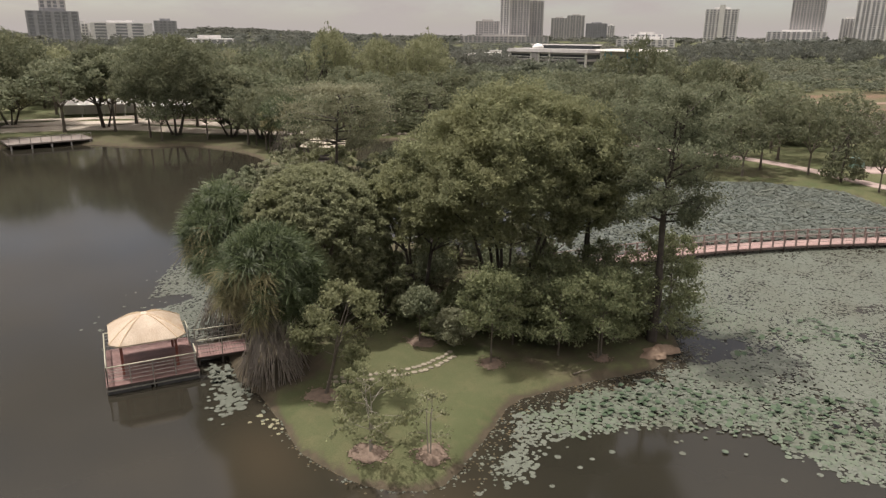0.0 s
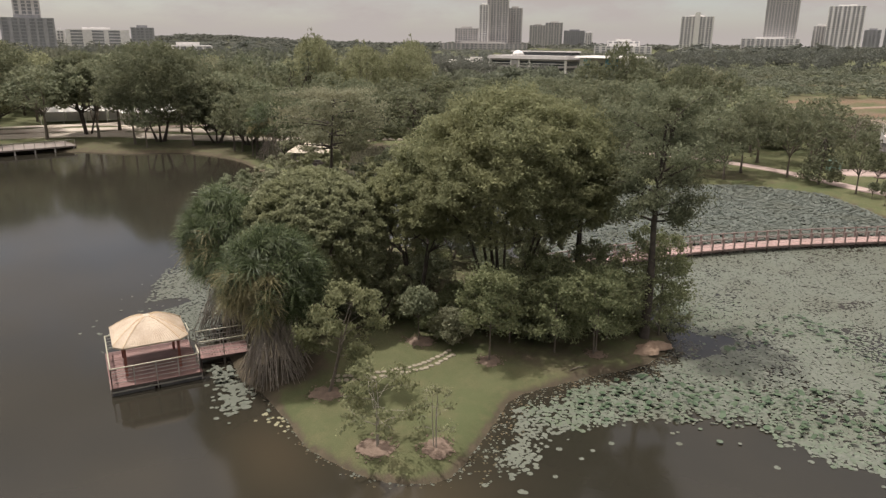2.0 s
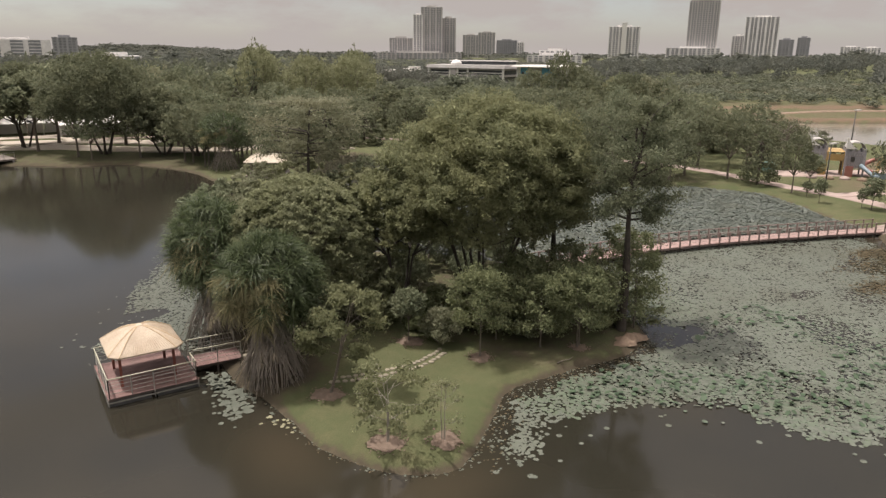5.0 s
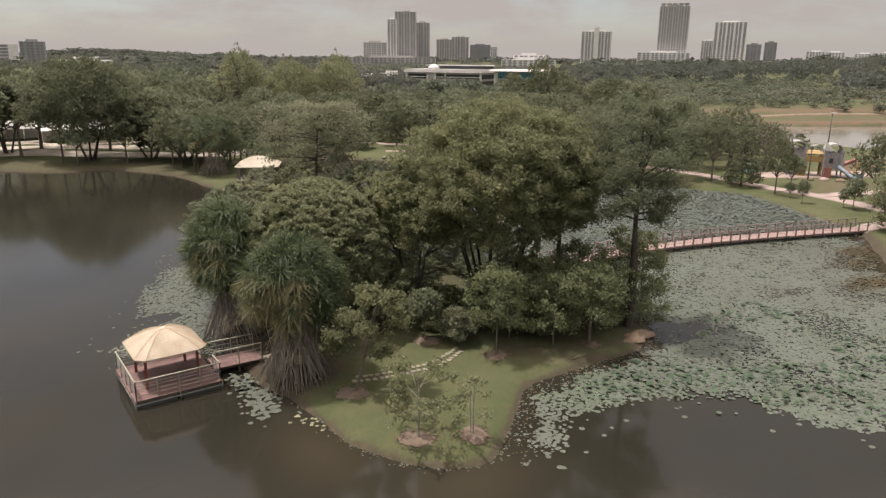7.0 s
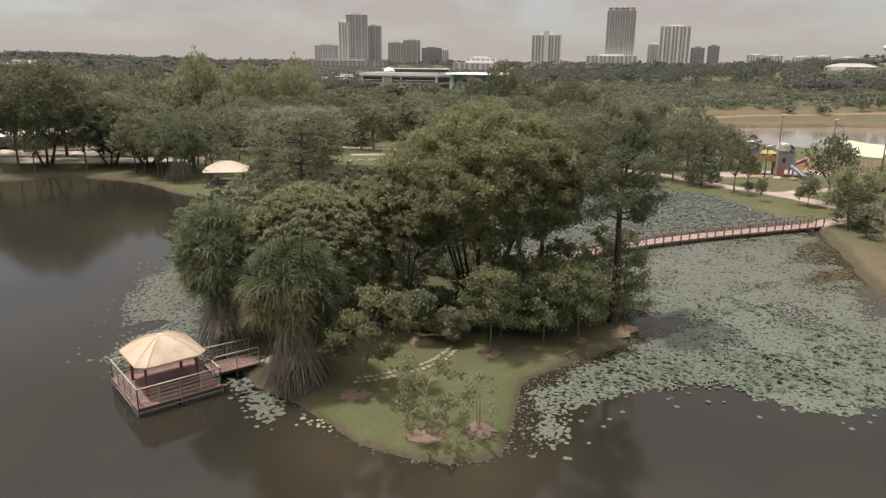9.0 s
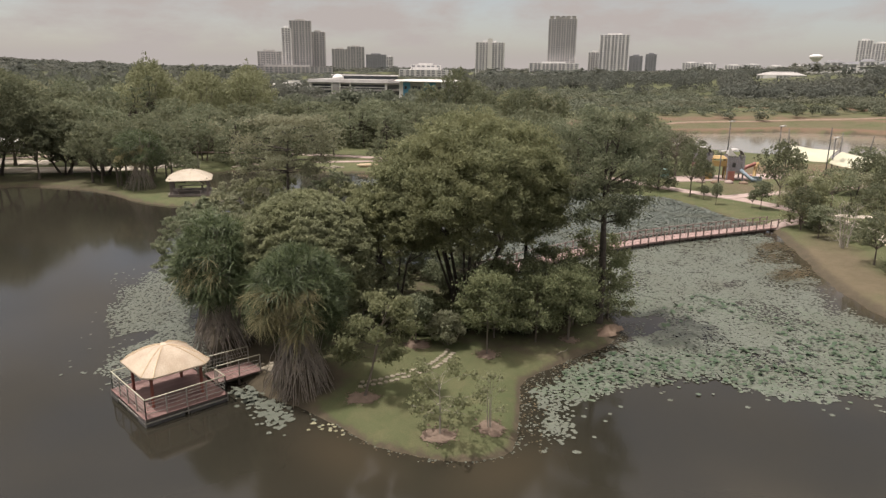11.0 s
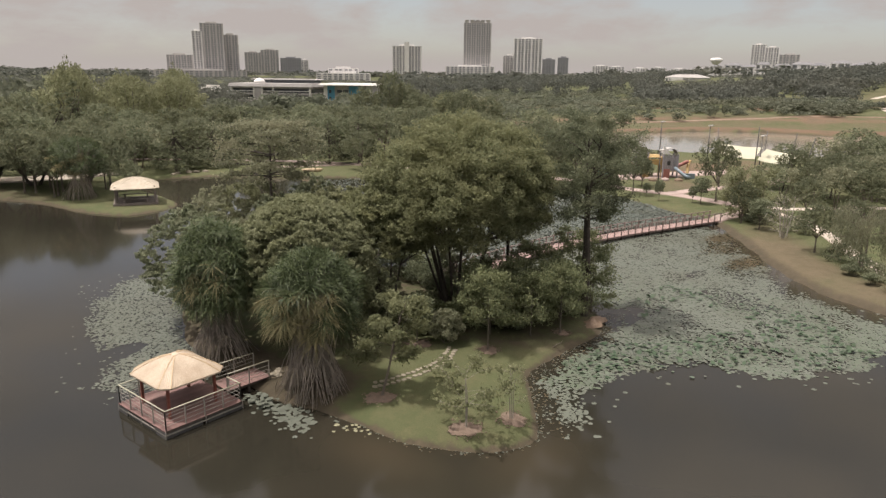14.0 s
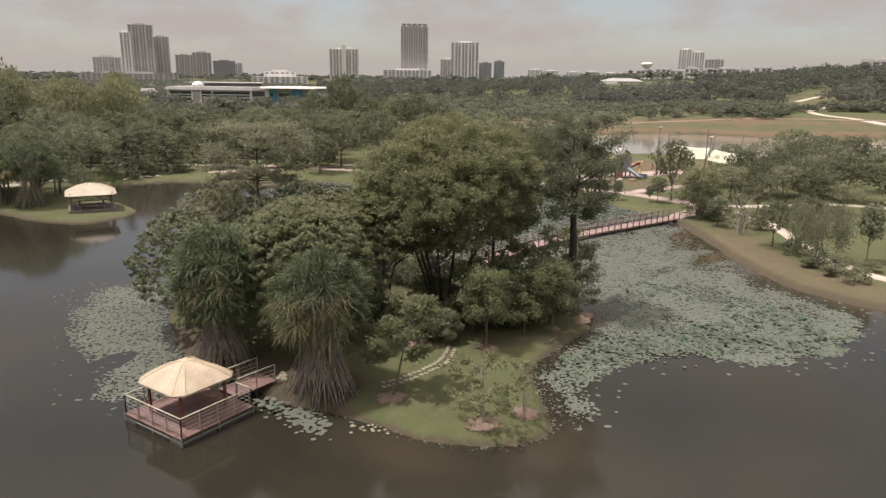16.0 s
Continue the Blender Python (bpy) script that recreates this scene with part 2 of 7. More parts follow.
def ground_material():
    m, nt, p = material("ground")
    co = coords(nt)
    n1 = tex(nt, "ShaderNodeTexNoise", co, Scale=0.16, Detail=6.0, Roughness=0.6)
    n2 = tex(nt, "ShaderNodeTexNoise", co, Scale=1.3, Detail=6.0, Roughness=0.65)
    n3 = tex(nt, "ShaderNodeTexNoise", co, Scale=14.0, Detail=5.0, Roughness=0.7)
    grass = mixed(nt, ranged(nt, n1.outputs[0], 0.35, 0.65), (0.068, 0.083, 0.036), (0.104, 0.103, 0.054))
    grass = mixed(nt, ranged(nt, n2.outputs[0], 0.40, 0.72, 0.0, 0.6), grass, (0.070, 0.079, 0.036))
    n4 = tex(nt, "ShaderNodeTexNoise", co, Scale=0.75, Detail=7.0, Roughness=0.68)
    grass = mixed(nt, ranged(nt, n4.outputs[0], 0.46, 0.64, 0.0, 0.6), grass, (0.126, 0.114, 0.062))
    grass = mixed(nt, ranged(nt, n3.outputs[0], 0.35, 0.7, 0.0, 0.65), grass, (0.056, 0.064, 0.028))
    soil = mixed(nt, ranged(nt, n2.outputs[0], 0.35, 0.65), (0.050, 0.045, 0.030), (0.086, 0.072, 0.048))
    soil = mixed(nt, ranged(nt, n3.outputs[0], 0.35, 0.7, 0.0, 0.5), soil, (0.07, 0.05, 0.034))
    red = mixed(nt, ranged(nt, n1.outputs[0], 0.35, 0.65), (0.150, 0.094, 0.064), (0.112, 0.086, 0.056))
    # soil cover; under some trees it also paints their shade onto the grass
    earth_shade = nt.nodes.new("ShaderNodeAttribute")
    earth_shade.attribute_name = "earth_shade"
    field = nt.nodes.new("ShaderNodeAttribute")
    field.attribute_name = "field"
    add = nt.nodes.new("ShaderNodeMath")
    add.operation = "ADD"
    nt.links.new(earth_shade.outputs["Fac"], add.inputs[0])
    nt.links.new(ranged(nt, n2.outputs[0], 0.25, 0.75, -0.35, 0.35), add.inputs[1])
    dry = nt.nodes.new("ShaderNodeAttribute")
    dry.attribute_name = "dry"
    straw = mixed(nt, ranged(nt, n2.outputs[0], 0.35, 0.65), (0.092, 0.075, 0.047), (0.122, 0.096, 0.063))
    straw = mixed(nt, ranged(nt, n3.outputs[0], 0.35, 0.7, 0.0, 0.4), straw, (0.10, 0.09, 0.05))
    add3 = nt.nodes.new("ShaderNodeMath")
    add3.operation = "ADD"
    nt.links.new(dry.outputs["Fac"], add3.inputs[0])
    nt.links.new(ranged(nt, n1.outputs[0], 0.25, 0.75, -0.3, 0.3), add3.inputs[1])
    grass = mixed(nt, ranged(nt, add3.outputs[0], 0.25, 0.85), grass, straw)
    col = mixed(nt, ranged(nt, add.outputs[0], 0.30, 0.70), grass, soil)
    add2 = nt.nodes.new("ShaderNodeMath")
    add2.operation = "ADD"
    nt.links.new(field.outputs["Fac"], add2.inputs[0])
    nt.links.new(ranged(nt, n1.outputs[0], 0.25, 0.75, -0.35, 0.35), add2.inputs[1])
    col = mixed(nt, ranged(nt, add2.outputs[0], 0.35, 0.75), col, red)
    nt.links.new(col, p.inputs["Base Color"])
    p.inputs["Roughness"].default_value = 0.95
    p.inputs["Specular IOR Level"].default_value = 0.15
    bumped(nt, p, n3.outputs[0], 0.9, 0.06)
    return m


def water_material():
    m, nt, p = material("lake_water")
    co = coords(nt)
    n1 = tex(nt, "ShaderNodeTexNoise", co, Scale=0.07, Detail=4.0)
    n2 = tex(nt, "ShaderNodeTexNoise", co, Scale=2.2, Detail=3.0)
    deep = mixed(nt, ranged(nt, n1.outputs[0], 0.35, 0.65), (0.018, 0.017, 0.0125), (0.026, 0.0235, 0.017))
    silt = nt.nodes.new("ShaderNodeAttribute")
    silt.attribute_name = "silt"
    col = mixed(nt, silt.outputs["Fac"], deep, (0.058, 0.046, 0.029))
    # far reservoir painted paler, standing in for sky reflected at a low angle
    far_sheen = nt.nodes.new("ShaderNodeAttribute")
    far_sheen.attribute_name = "far_sheen"
    col = mixed(nt, far_sheen.outputs["Fac"], col, (0.185, 0.160, 0.128))
    nt.links.new(col, p.inputs["Base Color"])
    p.inputs["Roughness"].default_value = 0.09
    p.inputs["IOR"].default_value = 1.333
    bumped(nt, p, n2.outputs[0], 0.05, 0.02)
    return m


GROUND, WATER = ground_material(), water_material()

# ---- builders ----


class Geo:
    """Vertices and faces gathered for one mesh."""

    def __init__(self):
        self.v, self.f = [], []

    def add(self, v, f):
        k = len(self.v)
        self.v += [tuple(p) for p in v]
        self.f += [tuple(i + k for i in q) for q in f]
        return self

    def box(self, c, s, rz=0.0, taper=1.0):
        x, y, z = (a / 2 for a in s)
        cs, sn = math.cos(rz), math.sin(rz)
        pts = []
        for kz, t in ((-z, 1.0), (z, taper)):
            for kx, ky in ((-x, -y), (x, -y), (x, y), (-x, y)):
                kx, ky = kx * t, ky * t
                pts.append((c[0] + kx * cs - ky * sn, c[1] + kx * sn + ky * cs, c[2] + kz))
        return self.add(pts, [(3, 2, 1, 0), (4, 5, 6, 7), (0, 1, 5, 4), (1, 2, 6, 5), (2, 3, 7, 6), (3, 0, 4, 7)])

    def bar(self, a, b, w, h):
        """A square bar from a to b, w wide and h high."""
        a, b = Vector(a), Vector(b)
        d = (b - a).normalized()
        side = d.cross(Vector((0, 0, 1)))
        side = Vector((1, 0, 0)) if side.length < 1e-4 else side.normalized()
        up = side.cross(d).normalized()
        pts = [p + side * sx * w / 2 + up * sy * h / 2 for p in (a, b) for sx, sy in ((-1, -1), (1, -1), (1, 1), (-1, 1))]
        return self.add(pts, [(3, 2, 1, 0), (4, 5, 6, 7), (0, 1, 5, 4), (1, 2, 6, 5), (2, 3, 7, 6), (3, 0, 4, 7)])

    def tube(self, pts, radii, n=7, caps=True):
        pts = [Vector(p) for p in pts]
        rings, up0 = [], None
        for i, p in enumerate(pts):
            d = (pts[min(i + 1, len(pts) - 1)] - pts[max(i - 1, 0)]).normalized()
            if up0 is None:
                up0 = d.orthogonal().normalized()
            up0 = (up0 - d * up0.dot(d)).normalized()
            side = d.cross(up0)
            rings.append([p + (up0 * math.cos(a) + side * math.sin(a)) * radii[i] for a in (2 * math.pi * k / n for k in range(n))])
        faces = []
        for i in range(len(pts) - 1):
            for k in range(n):
                faces.append((i * n + k, i * n + (k + 1) % n, (i + 1) * n + (k + 1) % n, (i + 1) * n + k))
        if caps:
            faces += [tuple(range(n))[::-1], tuple((len(pts) - 1) * n + k for k in range(n))]
        return self.add([q for r in rings for q in r], faces)

    def mesh(self, name, mat, smooth=False):
        me = bpy.data.meshes.new(name)
        me.from_pydata(self.v, [], self.f)
        me.materials.append(mat)
        if smooth:
            me.shade_smooth()
        me.update()
        return me


def quads_mesh(name, v, q, mat, smooth=False):
    """A mesh from arrays: v (n, 3), q (m, 3 or 4)."""
    v, q = np.asarray(v, np.float32), np.asarray(q, np.int32)
    me = bpy.data.meshes.new(name)
    me.vertices.add(len(v))
    me.vertices.foreach_set("co", v.ravel())
    me.loops.add(q.size)
    me.loops.foreach_set("vertex_index", q.ravel())
    me.polygons.add(len(q))
    me.polygons.foreach_set("loop_start", np.arange(0, q.size, q.shape[1], dtype=np.int32))
    me.polygons.foreach_set("loop_total", np.full(len(q), q.shape[1], np.int32))
    me.materials.append(mat)
    me.update(calc_edges=True)
    if smooth:
        me.shade_smooth()
    return me


def thing(name, place, label, category, group="", kind="", turn=0.0):
    ob = new(name)
    ob.empty_display_size = 0.2
    ob.matrix_basis = pose(*place, 0, 0, turn)
    return tagged(ob, label, category, group, kind)


def part(name, me, parent, label="", place=None):
    ob = new(name, me)
    ob.parent = parent
    if place is not None:
        ob.matrix_basis = place
    if label:
        tagged(ob, label)
    return ob


def unit(a):
    return a / np.maximum(np.linalg.norm(a, axis=-1, keepdims=True), 1e-9)


def leaf_quads(lobes, n, size, rng, droop=0.0, hollow=0.5, long=1.9, thin=True, jitter=0.85, tri=False):
    """n leaves over the skins of lobes (x, y, z, rx, ry, rz): arrays of vertices and faces, four points a leaf."""
    lobes = np.asarray(lobes, float)
    area = (lobes[:, 3] * lobes[:, 4] + lobes[:, 3] * lobes[:, 5] + lobes[:, 4] * lobes[:, 5])
    pick = rng.choice(len(lobes), int(n * 1.7), p=area / area.sum())
    u = unit(rng.normal(size=(len(pick), 3)))
    L = lobes[pick]
    p = L[:, :3] + u * L[:, 3:] * (rng.uniform(hollow, 1.06, (len(pick), 1)) + rng.normal(0, 0.04, (len(pick), 1)))
    inside = np.zeros(len(p), bool)
    for k in range(len(lobes) if thin else 0):
        dd = ((p - lobes[k, :3]) / (lobes[k, 3:] * 0.66))
        inside |= ((dd ** 2).sum(1) < 1) & (pick != k)
    keep = np.flatnonzero(~inside)[:n]
    p, u = p[keep], u[keep]
    m = len(p)
    nor = unit(u * 0.7 + rng.normal(0, jitter, (m, 3)) + np.array((0, 0, 0.15)))
    t = unit(np.cross(nor, rng.normal(size=(m, 3))))
    t[:, 2] -= droop + 0.3
    t = unit(t)
    b = unit(np.cross(nor, t))
    s = size * rng.uniform(0.6, 1.35, (m, 1))
    v = np.empty((m, 4, 3))
    v[:, 0] = p - t * s * 0.5
    v[:, 1] = p + b * s * 0.5 / long * 1.1 - nor * s * 0.06
    v[:, 2] = p + t * s * 0.5 - nor * s * 0.12
    v[:, 3] = p - b * s * 0.5 / long * 1.1 - nor * s * 0.06
    if tri:
        v[:, 1] += b * s * 0.22
        v[:, 3] -= b * s * 0.22
        return v[:, 1:].reshape(-1, 3), np.arange(3 * m).reshape(-1, 3)
    return v.reshape(-1, 3), np.arange(4 * m).reshape(-1, 4)


def dome_lobes(R, top, bottom, n, rng, size=0.36, flat=0.8, ragged=0.18, low=-0.45):
    """Lobes of a rounded crown: a ragged shell of boughs round an inner mass."""
    cz, hz = (top + bottom) / 2, (top - bottom) / 2
    lobes = []
    for i in range(n):
        z = 1 - (1 - low) * (i + 0.5) / n
        a = i * 2.39996 + rng.uniform(-0.35, 0.35)
        r = math.sqrt(max(0, 1 - z * z))
        k = 1 + rng.normal(0, ragged)
        s = R * size * rng.uniform(0.65, 1.35)
        q = max(0.35, 1 - s / R)
        lobes.append((math.cos(a) * r * R * q * k, math.sin(a) * r * R * q * k, cz + z * (hz - s * flat * 0.7) * (1 + rng.normal(0, ragged * 0.4)), s, s, s * flat))
    for i in range(n // 4):
        # boughs inside, half way out
        a, z, r = rng.uniform(0, 6.28), rng.uniform(-0.6, 0.7), rng.uniform(0.25, 0.62)
        s = R * size * rng.uniform(0.6, 1.1)
        lobes.append((math.cos(a) * r * R, math.sin(a) * r * R, cz + z * hz * 0.8, s, s, s * flat))
    return np.array(lobes)


def bough_lobes(R, top, bottom, boughs, sprays, rng, big=0.24, flat=0.5, ragged=0.1, low=-0.5, small=0.27, inner=0.25):
    """A crown of separate boughs, each a flattened heap of small sprays, with dark gaps between."""
    cz, hz = (top + bottom) / 2, (top - bottom) / 2
    out = []
    total = boughs + int(boughs * inner)
    for i in range(total):
        inside = i >= boughs
        z = rng.uniform(-0.4, 0.7) if inside else 1 - (1 - low) * (i + 0.5) / boughs
        a = i * 2.39996 + rng.uniform(-0.4, 0.4)
        r = math.sqrt(max(0, 1 - z * z))
        s = R * big * rng.uniform(0.7, 1.3)
        k = rng.uniform(0.35, 0.7) if inside else 1 + rng.normal(0, ragged)
        q = max(0.35, 1 - 0.75 * s / R)
        c = np.array((math.cos(a) * r * R * q * k, math.sin(a) * r * R * q * k, cz + z * (hz - s * flat) * (1 + rng.normal(0, ragged * 0.5))))
        for j in range(sprays):
            u = unit(rng.normal(size=3) + np.array((0.5 * math.cos(a) * r, 0.5 * math.sin(a) * r, 0.45)))
            p = c + u * np.array((s, s, s * flat)) * rng.uniform(0.45, 1.05)
            t = s * small * rng.uniform(0.6, 1.4)
            out.append((*p, t, t, t * 0.62))
    return np.array(out)


def limbs(g, lobes, r0, fork, rng, count=9, n=6):
    """Boughs from the fork to the hearts of some lobes."""
    fork = Vector(fork)
    pick = rng.permutation(len(lobes))[:count]
    for k in pick:
        e = Vector(lobes[k][:3])
        mid = fork.lerp(e, 0.5) + Vector((rng.normal(0, 0.25), rng.normal(0, 0.25), -0.08 * (e - fork).length))
        r = r0 * rng.uniform(0.32, 0.55)
        g.tube([fork - Vector((0, 0, r0)), fork.lerp(mid, 0.5), mid, mid.lerp(e, 0.55), e], [r, r * 0.85, r * 0.65, r * 0.45, r * 0.2], n, False)


def trunk_mesh(height, r0, lobes, rng, bark, lean=(0, 0), stems=1, limb_count=9, name="trunk", spread=0.3):
    g = Geo()
    for s in range(stems):
        a = 2 * math.pi * s / max(stems, 1) + rng.uniform(0, 1)
        off = spread if stems > 1 else 0.0
        o = Vector((math.cos(a) * off, math.sin(a) * off, 0))
        tip = Vector((lean[0] + math.cos(a) * off * 3.2, lean[1] + math.sin(a) * off * 3.2, height))
        pts, rad = [], []
        rr = r0 * (1.0 if stems == 1 else rng.uniform(0.6, 1.0))
        for i in range(7):
            t = i / 6
            w = Vector((math.sin(t * 5 + a), math.cos(t * 4 + a), 0)) * 0.12 * rr * 4 * t * (1 - t)
            pts.append(o.lerp(tip, t) + w + Vector((0, 0, -0.25 if i == 0 else 0)))
            rad.append(rr * (1.35 if i == 0 else 1.0 - 0.45 * t))
        g.tube(pts, rad, 8, False)
        near = sorted(range(len(lobes)), key=lambda k: (Vector(lobes[k][:3]) - tip).length)
        sub = [lobes[k] for k in near[: max(3, len(lobes) // stems)]]
        limbs(g, sub, rr, tip, rng, max(2, limb_count // stems))
    return g.mesh(name, bark, True)


def plant_tree(name, place, label, top, R, bottom, lobes=None, leaves=3000, leaf=0.3, mat=None, bark=None, r0=0.15, seed=1, stems=1,
               lean=(0, 0), group="", category="tree", n_lobes=26, size=0.36, flat=0.8, ragged=0.18, limb_count=9, spread=0.3, droop=0.0, turn=0.0, fork=None, tri=False, jitter=0.85, hollow=0.5, boughs=0, sprays=8, big=0.26, low=-0.5):
    rng = np.random.default_rng(seed)
    if lobes is None:
        lobes = bough_lobes(R, top, bottom, boughs, sprays, rng, big, flat, ragged, low) if boughs else dome_lobes(R, top, bottom, n_lobes, rng, size, flat, ragged)
        lobes[:, 0] += lean[0]
        lobes[:, 1] += lean[1]
    ob = thing(name, place, label, category, group, "", turn)
    part("trunk", trunk_mesh(bottom + 0.12 * (top - bottom) if fork is None else fork, r0, lobes, rng, bark or BARK, lean, stems, limb_count, spread=spread), ob)
    v, q = leaf_quads(lobes, leaves, leaf, rng, droop, thin=len(lobes) < 60, tri=tri, jitter=jitter, hollow=hollow)
    part("crown", quads_mesh("crown", v, q, mat or LEAF_MID), ob)
    return ob


def airy_tree(name, place, label, top, R, bottom, leaves, leaf, mat, bark, r0, seed, boughs=16, twigs=8, stems=1, lean=(0, 0), group="", category="tree",
              flat=0.0, puff=0.24, peak=0.4, strand=0.0, spread=0.2, long=1.9, tiers=0):
    """An open tree: boughs off the stems, twigs off the boughs, leaves in loose sprays along the twigs."""
    rng = np.random.default_rng(seed)
    ob = thing(name, place, label, category, group)
    g = Geo()
    lines = []
    for s in range(stems):
        a = 6.283 * s / stems + rng.uniform(0, 1.5)
        off = spread if stems > 1 else 0.0
        o = Vector((math.cos(a) * off, math.sin(a) * off, -0.25))
        tip = Vector((lean[0] + math.cos(a) * off * 2.6, lean[1] + math.sin(a) * off * 2.6, top * rng.uniform(0.84, 0.94)))
        pts = []
        for i in range(9):
            t = i / 8
            w = Vector((math.sin(t * 7 + a * 3), math.cos(t * 6 + a * 2), 0)) * r0 * 1.3 * t
            pts.append(o.lerp(tip, t) + w)
        lines.append(pts)
        g.tube(pts, [r0 * (1.3 if i == 0 else 1.0 - 0.82 * i / 8) for i in range(9)], 7, False)
    spots, sig = [], []
    for k in range(boughs):
        u = (k + 0.5) / boughs
        if tiers:
            u = (math.floor(u * tiers) + 0.5) / tiers + rng.uniform(-0.03, 0.03)
        pts = lines[k % stems]
        zs = bottom + (top - bottom) * (u * 0.86 - 0.06 - 0.10 * (1 - flat) * (1 - u))
        q = min(7.99, max(0.0, 8 * (zs + 0.25) / (pts[-1].z + 0.25)))
        st = pts[int(q)].lerp(pts[int(q) + 1], q - int(q))
        half = 1.05 - peak if u > peak else peak + 0.30
        rr = R * math.sqrt(max(0.06, 1 - ((u - peak) / half) ** 2)) * rng.uniform(0.68, 1.10)
        az = 2.39996 * k + rng.uniform(-0.5, 0.5)
        rise = rr * (0.18 + 0.62 * u) * (1 - flat)
        d = Vector((math.cos(az), math.sin(az), 0))
        side = Vector((-d.y, d.x, 0))
        bend = rng.normal(0, 0.14) * rr
        path = [st, st + d * rr * 0.35 + Vector((0, 0, rise * 0.5)) + side * bend, st + d * rr * 0.7 + Vector((0, 0, rise * 0.85)) + side * bend * 0.6, st + d * rr + Vector((0, 0, rise))]
        rb = max(0.010, r0 * 0.36 * (1 - 0.55 * u))
        g.tube(path, [rb, rb * 0.8, rb * 0.55, rb * 0.2], 4, False)
        for j in range(twigs):
            t = rng.uniform(0.30, 1.0) ** 0.8 * 2.999
            p = path[int(t)].lerp(path[int(t) + 1], t - int(t))
            way = d * rng.uniform(0.1, 1.0) + side * rng.normal(0, 0.75) + Vector((0, 0, rng.normal(0.18, 0.45) * (1 - flat)))
            e = p + way.normalized() * rr * rng.uniform(0.16, 0.42)
            g.tube([p, p.lerp(e, 0.55) + Vector((0, 0, 0.03)), e], [rb * 0.4, rb * 0.28, rb * 0.12], 3, False)
            for w in (0.35, 0.7, 1.0):
                spots.append(tuple(p.lerp(e, w)))
                sig.append(puff * rng.uniform(0.55, 1.25))
    part("trunk", g.mesh("trunk", bark, True), ob)
    spots, sig = np.array(spots), np.array(sig)
    pick = rng.integers(0, len(spots), leaves)
    gp = rng.normal(size=(leaves, 3)) * sig[pick][:, None] * np.array((1, 1, 0.62 - 0.25 * flat))
    p = spots[pick] + gp
    if strand:
        p[:, 2] -= rng.uniform(0, 1, leaves) * strand * (0.45 + 0.55 * rng.random(len(spots))[pick])
        p[:, 2] = np.maximum(p[:, 2], 0.25)
    nor = unit(gp * 0.8 / sig[pick][:, None] + rng.normal(0, 0.8, (leaves, 3)) + np.array((0, 0, 0.35)))
    t = unit(np.cross(nor, rng.normal(size=(leaves, 3))))
    t[:, 2] -= 0.25 + (2.5 if strand else 0)
    t = unit(t)
    b = unit(np.cross(nor, t))
    s = leaf * rng.uniform(0.6, 1.35, (leaves, 1))
    v = np.empty((leaves, 4, 3))
    v[:, 0], v[:, 2] = p - t * s * 0.5, p + t * s * 0.5 - nor * s * 0.12
    v[:, 1], v[:, 3] = p + b * s * 0.55 / long - nor * s * 0.06, p - b * s * 0.55 / long - nor * s * 0.06
    part("crown", quads_mesh("crown", v.reshape(-1, 3), np.arange(4 * leaves).reshape(-1, 4), mat), ob)
    return ob

# ---- land and water ----
ISLAND = [(6.0, 35.4), (6.5, 33.2), (7.1, 30.6), (7.0, 28.0), (7.3, 26.0), (8.2, 24.1), (9.6, 22.4), (11.4, 21.6), (13.0, 22.3), (14.4, 23.6),
          (16.0, 25.1), (18.0, 26.4), (20.2, 26.6), (23.3, 26.2), (26.5, 26.2), (29.3, 26.7), (31.0, 29.0), (32.0, 33.0), (33.0, 38.0),
          (32.6, 43.5), (29.5, 49.0), (24.0, 54.0), (17.5, 56.5), (11.5, 53.5), (8.0, 48.0), (6.4, 42.0)]
LAKE = [(-60, 132), (-9, 127), (0, 126.3), (7, 119.6), (15, 118.8), (20.4, 109.4), (22, 103), (22.2, 96), (24.8, 89.3), (29.6, 89.4), (33.5, 91.6),
        (34.4, 96), (35, 101), (35.6, 107), (39, 113.4), (46, 113.6), (51, 112), (54, 107.5), (57, 102.5), (62, 98.5), (66, 94), (68, 88), (66, 78), (62.5, 71), (61, 65.5), (67, 63.3), (74.7, 59.5), (79, 51),
        (75.5, 43), (72.3, 38), (71, 33.4), (63, 27.8), (55.2, 22.9), (48.1, 17.3), (45.4, 12.6), (44, 9.4), (45.5, -8), (55, -50), (30, -110),
        (-120, -125), (-210, -60), (-220, 60), (-150, 130)]
FAR_LAKE = [(190, 98), (176, 108), (158, 108), (148, 94), (144, 74), (150, 45), (166, 18), (212, -12), (255, -25), (246, 18), (224, 48), (222, 70), (210, 88)]


def rounded(poly, times=2):
    """Corners cut, for a smooth shoreline."""
    p = np.asarray(poly, float)
    for _ in range(times):
        q = np.roll(p, -1, axis=0)
        p = np.stack([p * 0.78 + q * 0.22, p * 0.22 + q * 0.78], 1).reshape(-1, 2)
    return p


ISLAND, LAKE = rounded(ISLAND), rounded(LAKE, 1)


